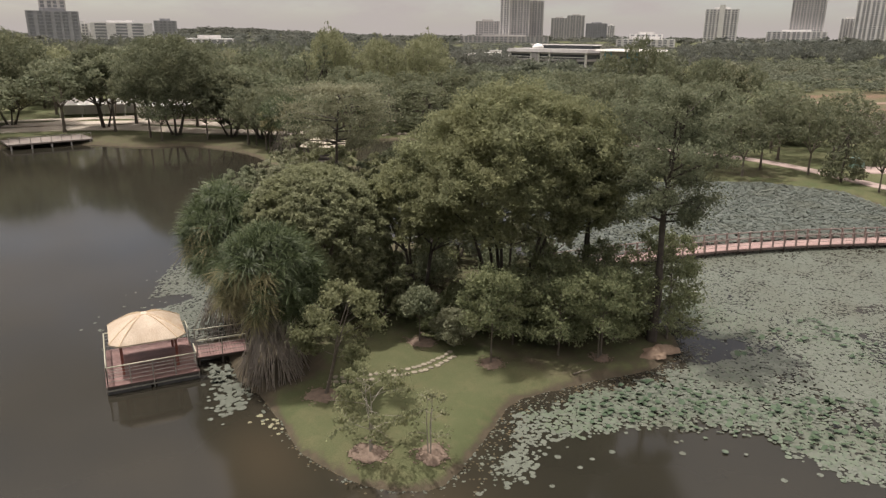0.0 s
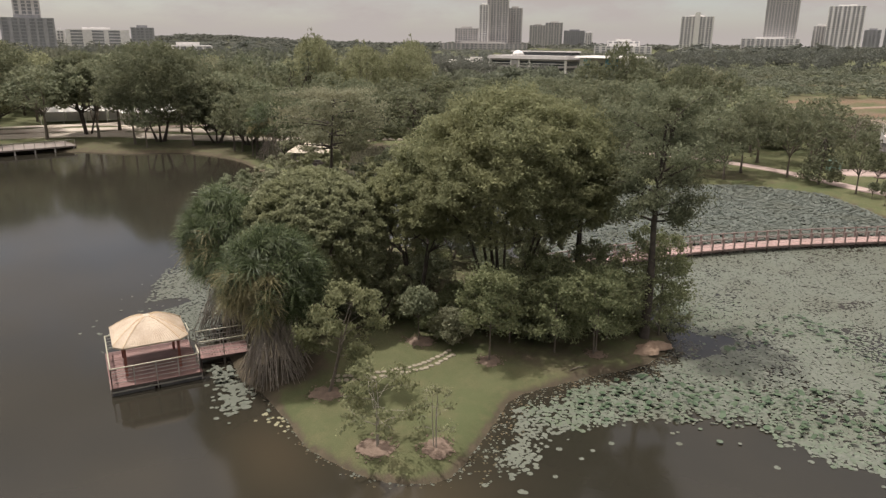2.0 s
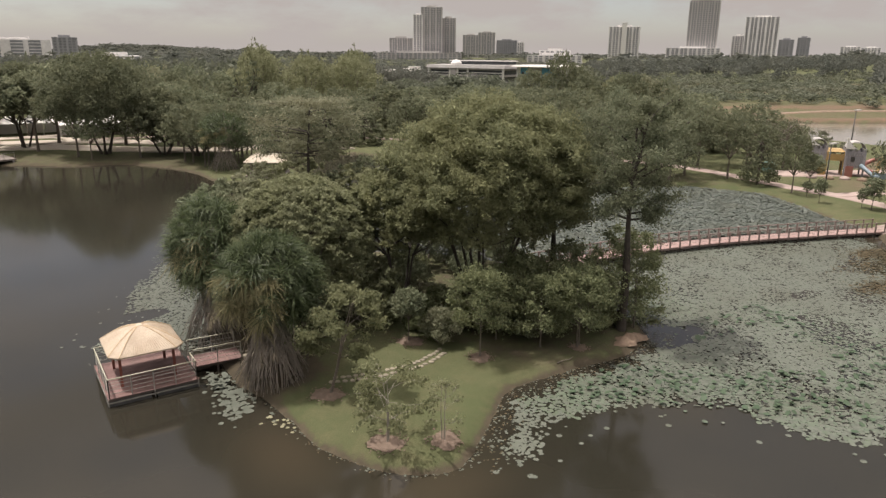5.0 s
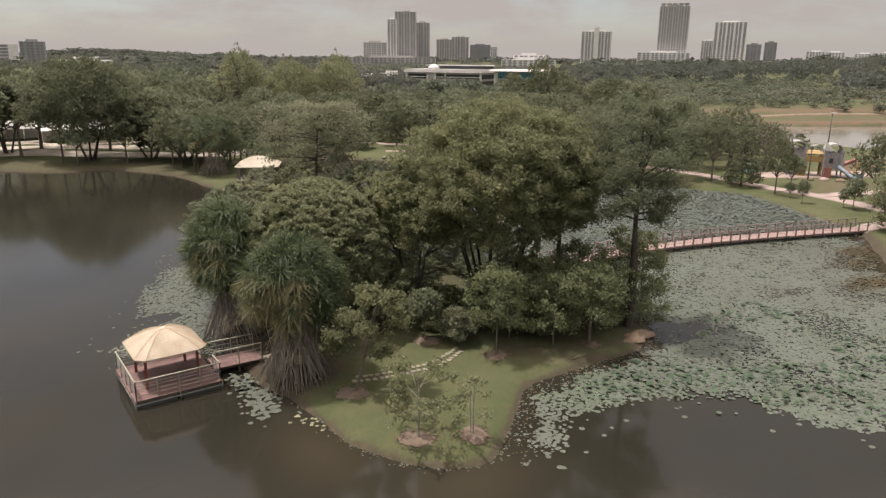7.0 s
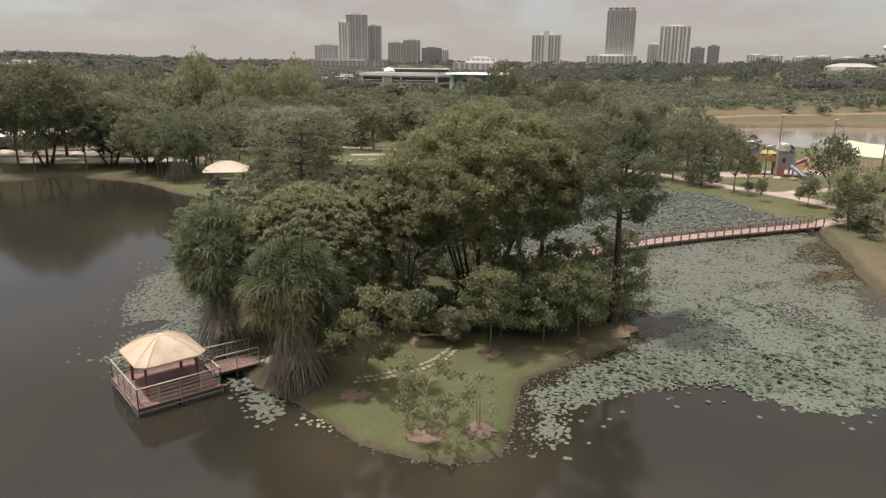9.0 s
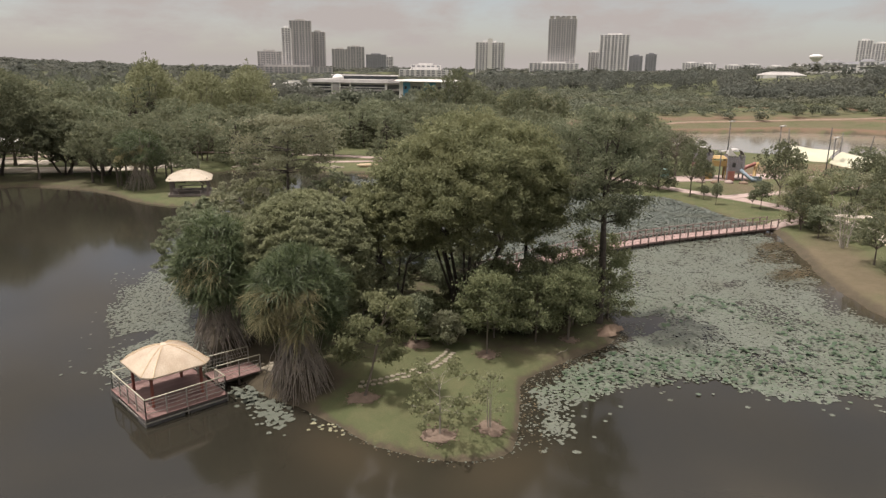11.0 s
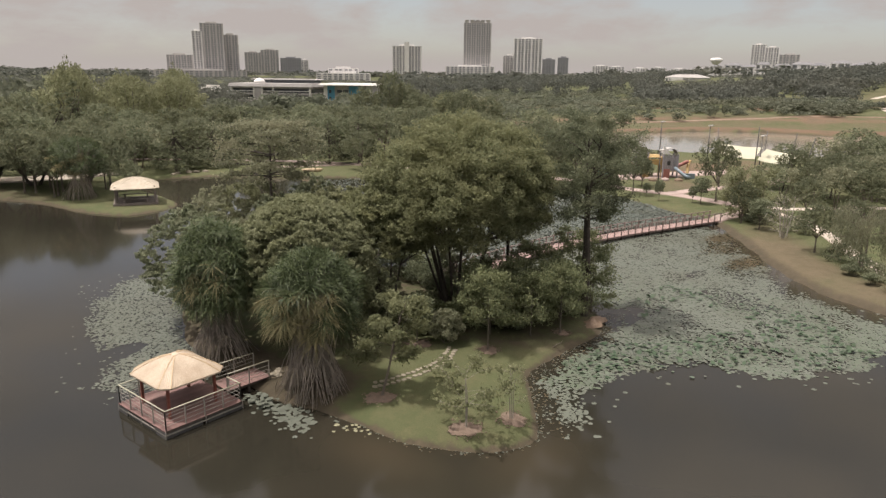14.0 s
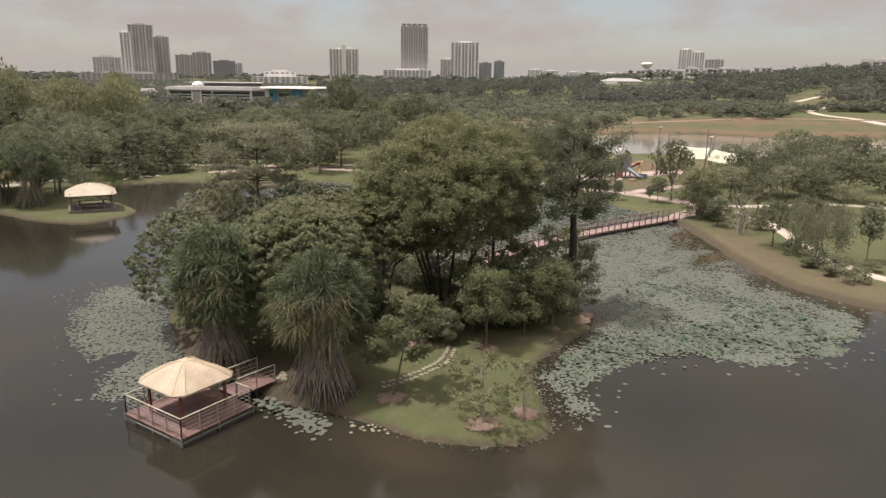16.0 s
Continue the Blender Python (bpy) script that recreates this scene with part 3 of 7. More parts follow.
def signed(poly, x, y):
    """Distance to a closed outline, positive inside."""
    p = np.asarray(poly, float)
    q = np.roll(p, -1, axis=0)
    best = np.full(x.shape, 1e9)
    inside = np.zeros(x.shape, bool)
    for (ax, ay), (bx, by) in zip(p, q):
        dx, dy = bx - ax, by - ay
        t = np.clip(((x - ax) * dx + (y - ay) * dy) / (dx * dx + dy * dy), 0, 1)
        best = np.minimum(best, (x - ax - t * dx) ** 2 + (y - ay - t * dy) ** 2)
        cross = (ay > y) != (by > y)
        with np.errstate(divide="ignore", invalid="ignore"):
            inside ^= cross & (x < dx * (y - ay) / (dy if dy else 1e-9) + ax)
    return np.where(inside, 1, -1) * np.sqrt(best)


def wobble(x, y):
    return 0.09 * np.sin(x * 1.1 + 0.4 * y) + 0.06 * np.sin(y * 1.6 - 0.5 * x) + 0.03 * np.sin(4.1 * x + 3.3 * y)


def shore(x, y):
    """Metres inside the land (negative: out on the water), and the share of island in it."""
    isl = signed(ISLAND, x, y)
    main = np.maximum(-signed(LAKE, x, y), -1e9)
    main = np.minimum(main, -signed(FAR_LAKE, x, y))
    d = np.maximum(isl, main) + wobble(x, y)
    return d, isl


def smooth_step(a, lo, hi):
    t = np.clip((a - lo) / (hi - lo), 0, 1)
    return t * t * (3 - 2 * t)


def bump(x, y, cx, cy, r, h):
    return h * np.exp(-((x - cx) ** 2 + (y - cy) ** 2) / (2 * r * r))


def height(x, y):
    x, y = np.asarray(x, float), np.asarray(y, float)
    d, isl = shore(x, y)
    up = 0.42 * (1 - np.exp(-np.maximum(d, 0) / 0.45)) + 0.012 * np.clip(d, 0, 30)
    up += np.where(isl > 0, 0.25 * np.clip(isl - 4, 0, 6) / 6, 0)
    far = np.hypot(x, y)
    up += np.clip(far - 260, 0, 1500) * 0.004 * (d > 0)
    up += bump(x, y, 267, 1475, 85, 11) + bump(x, y, 180, 1500, 60, 5) + bump(x, y, 420, 1600, 120, 8)
    far_bank = -signed(FAR_LAKE, x, y)
    up += 2.4 * smooth_step(far_bank, 3, 30) * (1 - smooth_step(far_bank, 70, 150)) * smooth_step(x + 0.6 * y, 215, 245)
    up += bump(x, y, 690, 120, 190, 9) + bump(x, y, 900, 330, 160, 9) + bump(x, y, 620, -40, 150, 15)
    up += bump(x, y, 1150, 1050, 60, 6) + bump(x, y, 780, 960, 50, 6)
    return np.where(d > 0, up, np.maximum(d * 0.4, -1.6))


def h1(x, y):
    return float(height(np.array([x]), np.array([y]))[0])


def graded(*runs):
    out = []
    for a, b, s in runs:
        out += list(np.arange(a, b, s))
    return np.array(out + [runs[-1][1]])


def grid_mesh(name, xs, ys, zf, mat):
    X, Y = np.meshgrid(xs, ys)
    Z = zf(X, Y)
    w, hgt = len(xs), len(ys)
    i = (np.arange(hgt - 1)[:, None] * w + np.arange(w - 1)[None]).ravel()
    return quads_mesh(name, np.stack([X, Y, Z], -1).reshape(-1, 3), np.stack([i, i + 1, i + w + 1, i + w], -1), mat, True), X.ravel(), Y.ravel()


gxs = graded((-4500, -300, 420), (-300, -20, 10), (-20, 3, 1.0), (3, 35, 0.4), (35, 110, 1.2), (110, 310, 4), (310, 1900, 40), (1900, 4600, 450))
gys = graded((-4500, -150, 435), (-150, 14, 6), (14, 58, 0.4), (58, 136, 1.2), (136, 312, 4), (312, 1900, 40), (1900, 4600, 450))
me, X, Y = grid_mesh("ground", gxs, gys, height, GROUND)
gd, gi = shore(X, Y)
earth_shade = 1 - smooth_step(gd, -0.1, 0.55)
# soil under the trees and round the screw pine, also painting their shade
core = 0.8 * smooth_step(gi, 1.0, 3.5) * smooth_step(Y - 0.25 * (X - 16), 33.0, 36.0)
core = np.maximum(core, smooth_step(gi, -0.1, 0.5) * smooth_step(X + 0.35 * (Y - 27), 18.6, 21.4))
core = np.maximum(core, smooth_step(gi, 0.0, 1.0) * (1 - smooth_step(np.hypot(X - 8.2, Y - 33.9), 2.0, 3.6)))
earth_shade = np.maximum(earth_shade, 0.50 * core)
earth_shade = np.maximum(earth_shade, smooth_step(gi, -0.3, 0.2) * (1 - smooth_step(np.hypot(X - 7.7, Y - 34.6), 2.2, 3.6)))
earth_shade = np.maximum(earth_shade, 0.9 * smooth_step(gi, -0.3, 0.2) * smooth_step(Y, 34, 36) * (1 - smooth_step(X, 8.5, 10.5)))
east = smooth_step(X, 42, 46) * (1 - smooth_step(X, 66, 76)) * (1 - smooth_step(Y, 26, 32)) * (1 - smooth_step(gd, 3.5, 8.0))
dry = 0.85 * east
dry = np.maximum(dry, 0.5 * np.exp(-((X - 285) / 75) ** 2 - ((Y - 200) / 65) ** 2))
earth_shade = np.maximum(earth_shade, 0.75 * smooth_step(X, 42, 46) * (X < 80) * (Y < 34) * (1 - smooth_step(gd, 0.3, 1.5)))
# shade under the lotus-shore trees, painted as dark ground
earth_shade = np.maximum(earth_shade, 0.55 * np.exp(-((X - 77) / 6.5) ** 2 - ((Y - 64) / 8.0) ** 2) * smooth_step(gd, 0.5, 2.5))
# brown strip of the north bank, darkened also for the overhanging trees' shade
north = smooth_step(Y, 92, 98) * (1 - smooth_step(gd, 6, 14))
earth_shade = np.maximum(earth_shade, 0.52 * north * (1 - smooth_step(X, 21, 26)))
bank = -signed(FAR_LAKE, X, Y)
dry = np.maximum(dry, 0.55 * smooth_step(bank, 1, 5) * (1 - smooth_step(bank, 22, 45)) * smooth_step(X, 140, 165))
dry = np.maximum(dry, 0.8 * np.exp(-((X - 95) / 8) ** 2 - ((Y - 45) / 8) ** 2))
dry = np.maximum(dry, 0.6 * np.exp(-((X - 395) / 60) ** 2 - ((Y - 70) / 45) ** 2))
field = (1.0 * np.exp(-((bank - 3) / 3.0) ** 2) + 0.8 * np.exp(-((bank - 20) / 3.5) ** 2) + 0.55 * np.exp(-((bank - 38) / 4.0) ** 2)) * smooth_step(X + Y * 0.2, 168, 190)
for cx, cy, r in ((282, 85, 11), (322, 55, 12), (352, 40, 16), (250, 60, 9)):
    field = np.maximum(field, 1.0 * np.exp(-(((X - cx) / (1.4 * r)) ** 2 + ((Y - cy) / r) ** 2)))
wide = smooth_step(np.arctan2(Y, np.maximum(X, 1)), 0.30, 0.36) * (1 - smooth_step(np.arctan2(Y, np.maximum(X, 1)), 0.70, 0.76)) * smooth_step(np.hypot(X, Y), 165, 195) * (1 - smooth_step(np.hypot(X, Y), 400, 460))
dry = np.maximum(dry, 0.16 * wide)
field = np.maximum(field, wide * (0.75 * np.exp(-((np.hypot(X, Y) - 290) / 7) ** 2) + 0.6 * np.exp(-((np.hypot(X, Y) - 360 - 0.1 * X) / 9) ** 2)))
field = np.maximum(field, 0.6 * np.exp(-((X - 270) / 60) ** 2 - ((Y - 190) / 14) ** 2))
field = np.maximum(field, 0.8 * np.exp(-((X - 118) / 20) ** 2 - ((Y - 48) / 14) ** 2))
for key, arr in (("earth_shade", earth_shade), ("field", field), ("dry", dry)):
    me.attributes.new(key, "FLOAT", "POINT").data.foreach_set("value", arr.astype(np.float32))
tagged(new("ground", me), "grassy parkland with bare soil along the lake shore", "ground", "", "structure")

wxs = graded((-330, -20, 10), (-20, 2, 1), (2, 36, 0.5), (36, 90, 1.2), (90, 310, 10))
wys = graded((-170, 10, 6), (10, 60, 0.5), (60, 130, 1.4), (130, 210, 10))
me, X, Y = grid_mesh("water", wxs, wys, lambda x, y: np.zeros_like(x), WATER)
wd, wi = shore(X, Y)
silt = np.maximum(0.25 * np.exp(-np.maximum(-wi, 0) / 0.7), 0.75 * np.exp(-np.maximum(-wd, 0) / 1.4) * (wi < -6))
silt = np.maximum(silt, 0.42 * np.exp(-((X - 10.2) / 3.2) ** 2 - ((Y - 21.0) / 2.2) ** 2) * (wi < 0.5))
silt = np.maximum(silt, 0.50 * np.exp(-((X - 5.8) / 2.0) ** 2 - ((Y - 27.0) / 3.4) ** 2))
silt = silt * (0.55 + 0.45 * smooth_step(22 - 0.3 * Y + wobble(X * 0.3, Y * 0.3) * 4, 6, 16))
# pale reservoir colour from x 130 on, its sky reflection put into the colour
me.attributes.new("far_sheen", "FLOAT", "POINT").data.foreach_set("value", smooth_step(X, 130, 150).astype(np.float32))
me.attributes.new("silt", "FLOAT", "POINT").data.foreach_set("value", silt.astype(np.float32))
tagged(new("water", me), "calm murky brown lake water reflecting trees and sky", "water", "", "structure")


def ribbon(name, pts, width, mat, label, category="path", lift=0.05, smooth_n=3):
    """A path laid over the ground, with a thickness."""
    p = np.array(pts, float)
    for _ in range(smooth_n):
        a, b = p[:-1], p[1:]
        p = np.concatenate([p[:1], np.stack([a * 0.75 + b * 0.25, a * 0.25 + b * 0.75], 1).reshape(-1, 2), p[-1:]])
    d = unit(np.gradient(p, axis=0))
    side = np.stack([-d[:, 1], d[:, 0]], -1)
    g = Geo()
    rows = []
    for k in (-0.5, -0.25, 0, 0.25, 0.5):
        e = p + side * width * k
        rows.append(np.stack([e[:, 0], e[:, 1], np.maximum(height(e[:, 0], e[:, 1]), 0.02) + lift], -1))
    lo = [r.copy() for r in (rows[0], rows[-1])]
    for r in lo:
        r[:, 2] -= 0.4
    rows = [lo[0]] + rows + [lo[1]]
    n = len(p)
    V = np.concatenate(rows)
    F = [(j * n + i, j * n + i + 1, (j + 1) * n + i + 1, (j + 1) * n + i) for j in range(len(rows) - 1) for i in range(n - 1)]
    ob = new(name, quads_mesh(name, V, np.array(F)[:, ::-1], mat))
    return tagged(ob, label, category, "", "structure")


ribbon("path_lakeside", [(70.0, 33.4), (76.4, 32.0), (80.4, 31.2), (82.5, 36.9), (84.6, 44), (84.4, 51), (86, 60), (86, 70), (80, 84), (78, 97), (70, 116), (50, 140), (20, 150), (-20, 150)], 2.4, PATH_RED,
       "pinkish paved lakeside footpath winding under the trees")
ribbon("path_shore", [(80.2, 30.6), (77.3, 25.2), (70, 20.6), (62.3, 17.0), (54.8, 12.4), (52.2, 8), (51, -4), (56, -40)], 1.5, PATH_PALE, "pale concrete footpath along the lake bank", lift=0.055)
ribbon("path_east", [(81.5, 31.4), (84, 26), (91.6, 19.4), (93.5, 11), (92, -4), (95, -30)], 1.6, PATH_PALE, "pale footpath leading off between the trees", lift=0.065)
ribbon("path_play", [(83.6, 45), (92, 42), (100, 37), (112, 34)], 2.2, PATH_RED, "pale paved path to the playground", lift=0.075)
ribbon("path_plaza", [(-30, 144), (-6, 145), (8, 141), (15, 134), (22, 129), (30, 124), (40, 124)], 6.0, PATH_PALE, "pale paved plaza behind the waterside trees", lift=0.08)
ribbon("plaza_ring", [(2 + 9 * math.cos(0.4 * k), 150 + 7 * math.sin(0.4 * k)) for k in range(17)], 2.0, PATH_PALE, "pale curved paving round a planted bed", "paving", lift=0.11)
ribbon("path_plaza_far", [(-30, 158), (0, 158), (18, 160), (34, 150)], 3.0, PATH_PALE, "pale paved strip among lawns", lift=0.09)
ribbon("path_forecourt", [(-14, 152), (2, 150), (14, 146), (24, 138)], 5.0, PATH_PALE, "pale paved forecourt crossed by lawn strips", "paving", lift=0.13)
ribbon("play_yard", [(92.5, 58.5), (100, 53.5), (108, 48.5), (114, 44)], 5.0, PATH_RED, "pale paved yard round the playground", "paving", lift=0.05)
ribbon("road_far", [(250, -60), (258, 10), (275, 38), (300, 50), (325, 46), (345, 52), (372, 68), (410, 62), (450, 50)], 3.2, PATH_PALE, "pale access road on the far slope", "road", lift=0.1)
ribbon("path_dam", [(168, 122), (196, 112), (226, 96), (262, 50), (290, -40)], 2.0, EARTH, "pale track along the far reservoir bank", lift=0.1)
ribbon("path_grove", [(96, 92), (84, 99), (72, 104), (60, 112)], 1.5, PATH_RED, "reddish footpath through the shaded grove", lift=0.1)

# ---- island: floating pavilion ----
DX, DY, DZ = -0.2, 35.5, 0.44
DW, DL = 4.4, 4.75


def floating_platform():
    ob = thing("floating_platform", (DX, DY, 0), "square floating timber platform on black pontoons with steel railings", "platform")
    # pontoons: four drums boxes with a gap in the middle of each side
    for i, (x, y, w, l) in enumerate(((1.0, 0.5, 2.05, 0.95), (3.35, 0.5, 2.05, 0.95), (0.5, 2.45, 0.95, 2.6), (3.9, 2.45, 0.95, 2.6), (1.0, 4.25, 2.05, 0.9), (3.35, 4.25, 2.05, 0.9))):
        g = Geo().box((x, y, 0.10), (w, l, 0.44))
        for k in range(3):
            if w > l:
                g.box((x - w / 2 + w * (k + 0.5) / 3, y, 0.12), (0.07, l + 0.05, 0.46))
            else:
                g.box((x, y - l / 2 + l * (k + 0.5) / 3, 0.12), (w + 0.05, 0.07, 0.46))
        part("pontoon", g.mesh("pontoon", PONTOON), ob, "black ribbed plastic pontoon")
    for a, b in (((0, 0, 0.20), (DW, 0, 0.20)), ((0, DL, 0.20), (DW, DL, 0.20)), ((0, 0, 0.20), (0, DL, 0.20)), ((DW, 0, 0.20), (DW, DL, 0.20))):
        part("edge_beam", Geo().bar(a, b, 0.06, 0.06).mesh("edge_beam", STEEL), ob, "grey galvanised edge pipe")
    for a, b in (((0, 0.03, 0.35), (DW, 0.03, 0.35)), ((0, DL - 0.03, 0.35), (DW, DL - 0.03, 0.35)), ((0.03, 0.06, 0.35), (0.03, DL - 0.06, 0.35)), ((DW - 0.03, 0.06, 0.35), (DW - 0.03, DL - 0.06, 0.35))):
        part("joist", Geo().bar(a, b, 0.06, 0.12).mesh("joist", BARK_DARK), ob)
    for k in range(8):
        x, y = ((0, 0), (DW / 2, 0), (DW, 0), (0, DL / 2), (0, DL), (DW, DL), (DW, DL / 2), (DW / 2, DL))[k]
        part("bracket", Geo().bar((x, y, 0.02), (x, y, 0.42), 0.045, 0.045).mesh("bracket", STEEL), ob)
    n = 30
    for k in range(n):
        w = DL / n
        g = Geo().box((DW / 2 + random.uniform(-0.012, 0.012), w * (k + 0.5), 0.42 + random.uniform(-0.004, 0.004)), (DW + 0.06, w - 0.016, 0.036))
        part("plank", g.mesh("plank", DECK_WOOD), ob)
    # railing; open on the side of the gangway
    sides = [((0.06, 0.06), (DW - 0.06, 0.06), 4), ((0.06, 0.06), (0.06, DL - 0.06), 4), ((0.06, DL - 0.06), (DW - 0.06, DL - 0.06), 4), ((DW - 0.06, 0.06), (DW - 0.06, 1.25), 1), ((DW - 0.06, 3.45), (DW - 0.06, DL - 0.06), 1)]
    for (ax, ay), (bx, by), m in sides:
        A, B = Vector((ax, ay, 0)), Vector((bx, by, 0))
        for k in range(m + 1):
            q = A.lerp(B, k / m)
            part("rail_post", Geo().bar((q.x, q.y, 0.43), (q.x, q.y, 1.44), 0.05, 0.05).mesh("rail_post", STEEL), ob)
        for z in (0.68, 0.90, 1.12, 1.29):
            part("rail", Geo().tube([(A.x, A.y, z), (B.x, B.y, z)], [0.014, 0.014], 5).mesh("rail", STEEL), ob)
        part("handrail", Geo().tube([(A.x, A.y, 1.47), (B.x, B.y, 1.47)], [0.035, 0.035], 7).mesh("handrail", RAIL_PALE, True), ob, "pale yellow painted handrail")
    return ob


def dome_roof(ob, half, chamfer, eave, top, mat, ridge_mat, rows=9):
    """A chamfered square roof with bellied panels of narrow boards, on ob."""
    c = half - chamfer
    corners = [(-c, -half), (c, -half), (half, -c), (half, c), (c, half), (-c, half), (-half, c), (-half, -c)]
    apex = 0.10

    def at(a, b, s, t):
        """s along the eave, t up to the top."""
        x, y = a[0] + (b[0] - a[0]) * s, a[1] + (b[1] - a[1]) * s
        k = (1 - t) * (1 - apex) + apex
        return Vector((x * k, y * k, eave + (top - eave) * (1 - (1 - t) ** 1.55) + 0.0))

    for i in range(8):
        a, b = corners[i], corners[(i + 1) % 8]
        n = max(3, round(math.hypot(a[0] - b[0], a[1] - b[1]) / 0.13))
        v, f = [], []
        cols = [(0.0, 0.0)]
        for k in range(n):
            cols += [((k + 0.12) / n, 0.028), ((k + 0.88) / n, 0.028), ((k + 1) / n, 0.0)]
        for s, lift in cols:
            v += [at(a, b, s, r / rows) + Vector((0, 0, lift)) for r in range(rows + 1)]
        for e in range(len(cols) - 1):
            for r in range(rows):
                i0 = e * (rows + 1) + r
                f.append((i0, i0 + rows + 1, i0 + rows + 2, i0 + 1))
        # underside and eave edge
        base = len(v)
        for s in (0.0, 1.0):
            for r in range(rows + 1):
                v.append(at(a, b, s, r / rows) - Vector((0, 0, 0.05)))
        for r in range(rows):
            f.append((base + r, base + r + 1, base + rows + 2 + r, base + rows + 1 + r))
        last = (len(cols) - 1) * (rows + 1)
        f.append((0, base, base + rows + 1, last))
        for r in range(rows):
            f.append((r + 1, base + r + 1, base + r, r))
            f.append((last + r, base + rows + 1 + r, base + rows + 2 + r, last + r + 1))
        part("roof_panel", Geo().add(v, f).mesh("roof_panel", mat), ob)
        part("ridge", Geo().tube([at(a, b, 0, r / rows) + Vector((0, 0, 0.03)) for r in range(rows + 1)], [0.035] * (rows + 1), 5).mesh("ridge", ridge_mat), ob)
    part("finial", Geo().tube([(0, 0, top - 0.03), (0, 0, top + 0.06), (0, 0, top + 0.09)], [half * 0.13, half * 0.10, 0.02], 8).mesh("finial", mat), ob)


def pavilion():
    ob = thing("pavilion", (1.96, 37.9, DZ), "small open pavilion with a weathered straw-coloured domed roof on red posts", "pavilion")
    dome_roof(ob, 1.84, 0.44, 1.80, 2.70, ROOF_STRAW, ROOF_RIDGE)
    for sx in (-1, 1):
        for sy in (-1, 1):
            part("post", Geo().bar((sx * 1.32, sy * 1.32, 0), (sx * 1.32, sy * 1.32, 2.05), 0.13, 0.13).mesh("post", POST_RED), ob, "dark red square post")
    for s in (-1, 1):
        part("tie_beam", Geo().bar((-1.36, s * 1.32, 1.86), (1.36, s * 1.32, 1.86), 0.09, 0.14).mesh("tie_beam", POST_RED), ob)
        part("tie_beam", Geo().bar((s * 1.32, -1.25, 1.99), (s * 1.32, 1.25, 1.99), 0.09, 0.12).mesh("tie_beam", POST_RED), ob)
    return ob


def gangway():
    ob = thing("gangway", (4.26, 36.9, 0), "short timber gangway with steel railings from platform to island", "gangway", turn=-3)
    L, W = 2.75, 1.65
    for k in range(18):
        part("plank", Geo().box((L * (k + 0.5) / 18, W / 2, 0.53 + random.uniform(-0.004, 0.004)), (L / 18 - 0.016, W, 0.036)).mesh("plank", DECK_WOOD), ob)
    for y in (0.12, W - 0.12):
        part("bearer", Geo().bar((0.0, y, 0.44), (L, y, 0.44), 0.08, 0.14).mesh("bearer", BARK_DARK), ob)
        for x in (0.15, L / 2, L - 0.1):
            part("support_post", Geo().bar((x, y, -0.7), (x, y, 0.40), 0.10, 0.10).mesh("support_post", BARK_DARK), ob)
    for y in (0.04, W - 0.04):
        for x in (0.08, L / 2, L - 0.08):
            part("rail_post", Geo().bar((x, y, 0.50), (x, y, 1.50), 0.05, 0.05).mesh("rail_post", STEEL), ob)
        for z in (0.78, 1.0, 1.22):
            part("rail", Geo().tube([(0.08, y, z), (L - 0.08, y, z)], [0.014] * 2, 5).mesh("rail", STEEL), ob)
        part("handrail", Geo().tube([(0.08, y, 1.52), (L - 0.08, y, 1.52)], [0.03] * 2, 6).mesh("handrail", RAIL_PALE, True), ob)
    return ob


floating_platform()
pavilion()
gangway()


def rocks(place, n, r, label):
    for k in range(n):
        a, d = random.uniform(0, 6.3), random.uniform(0, r)
        s = random.uniform(0.11, 0.22)
        bm = bmesh.new()
        bmesh.ops.create_icosphere(bm, subdivisions=2, radius=s)
        for v in bm.verts:
            v.co *= 1 + 0.35 * noise.noise(v.co * 4 / s * 0.3 + Vector((k * 7, 1, 2)))
            v.co.z *= 0.65
        me = bpy.data.meshes.new("rock")
        bm.to_mesh(me)
        bm.free()
        me.materials.append(STONE)
        x, y = place[0] + math.cos(a) * d, place[1] + math.sin(a) * d
        ob = new("rock", me)
        ob.matrix_basis = pose(x, y, max(h1(x, y), 0.0) + s * 0.25, 0, 0, random.uniform(0, 360))
        tagged(ob, label, "rock", "rocks at the gangway foot")


rocks((7.2, 37.2), 9, 0.75, "pale rough boulder at the foot of the gangway")


# ---- island: screw pines ----
def strap_rosette(rng, n, length, width):
    """One tuft of long arching leaves round its heart: vertices and faces."""
    V, F = [], []
    for k in range(n):
        a = 2.39996 * k + rng.uniform(-0.3, 0.3)
        rise = 1.45 - 1.35 * (k + 0.5) / n + rng.uniform(-0.12, 0.12)
        L = length * rng.uniform(0.75, 1.15)
        d = np.array((math.cos(a), math.sin(a), 0.0))
        s = np.array((-d[1], d[0], 0.0))
        bend = rng.uniform(0.5, 1.9)
        p = np.zeros(3)
        base = len(V)
        for j in range(4):
            t = j / 3
            ang = rise - bend * t * t * 1.3
            w = width * (0.8, 1.0, 0.75, 0.06)[j] / 2
            V += [p + s * w, p - s * w]
            p = p + (d * math.cos(ang) + np.array((0, 0, math.sin(ang)))) * L / 3
        F += [(base + 2 * j, base + 2 * j + 1, base + 2 * j + 3, base + 2 * j + 2) for j in range(3)]
    return np.array(V), np.array(F)


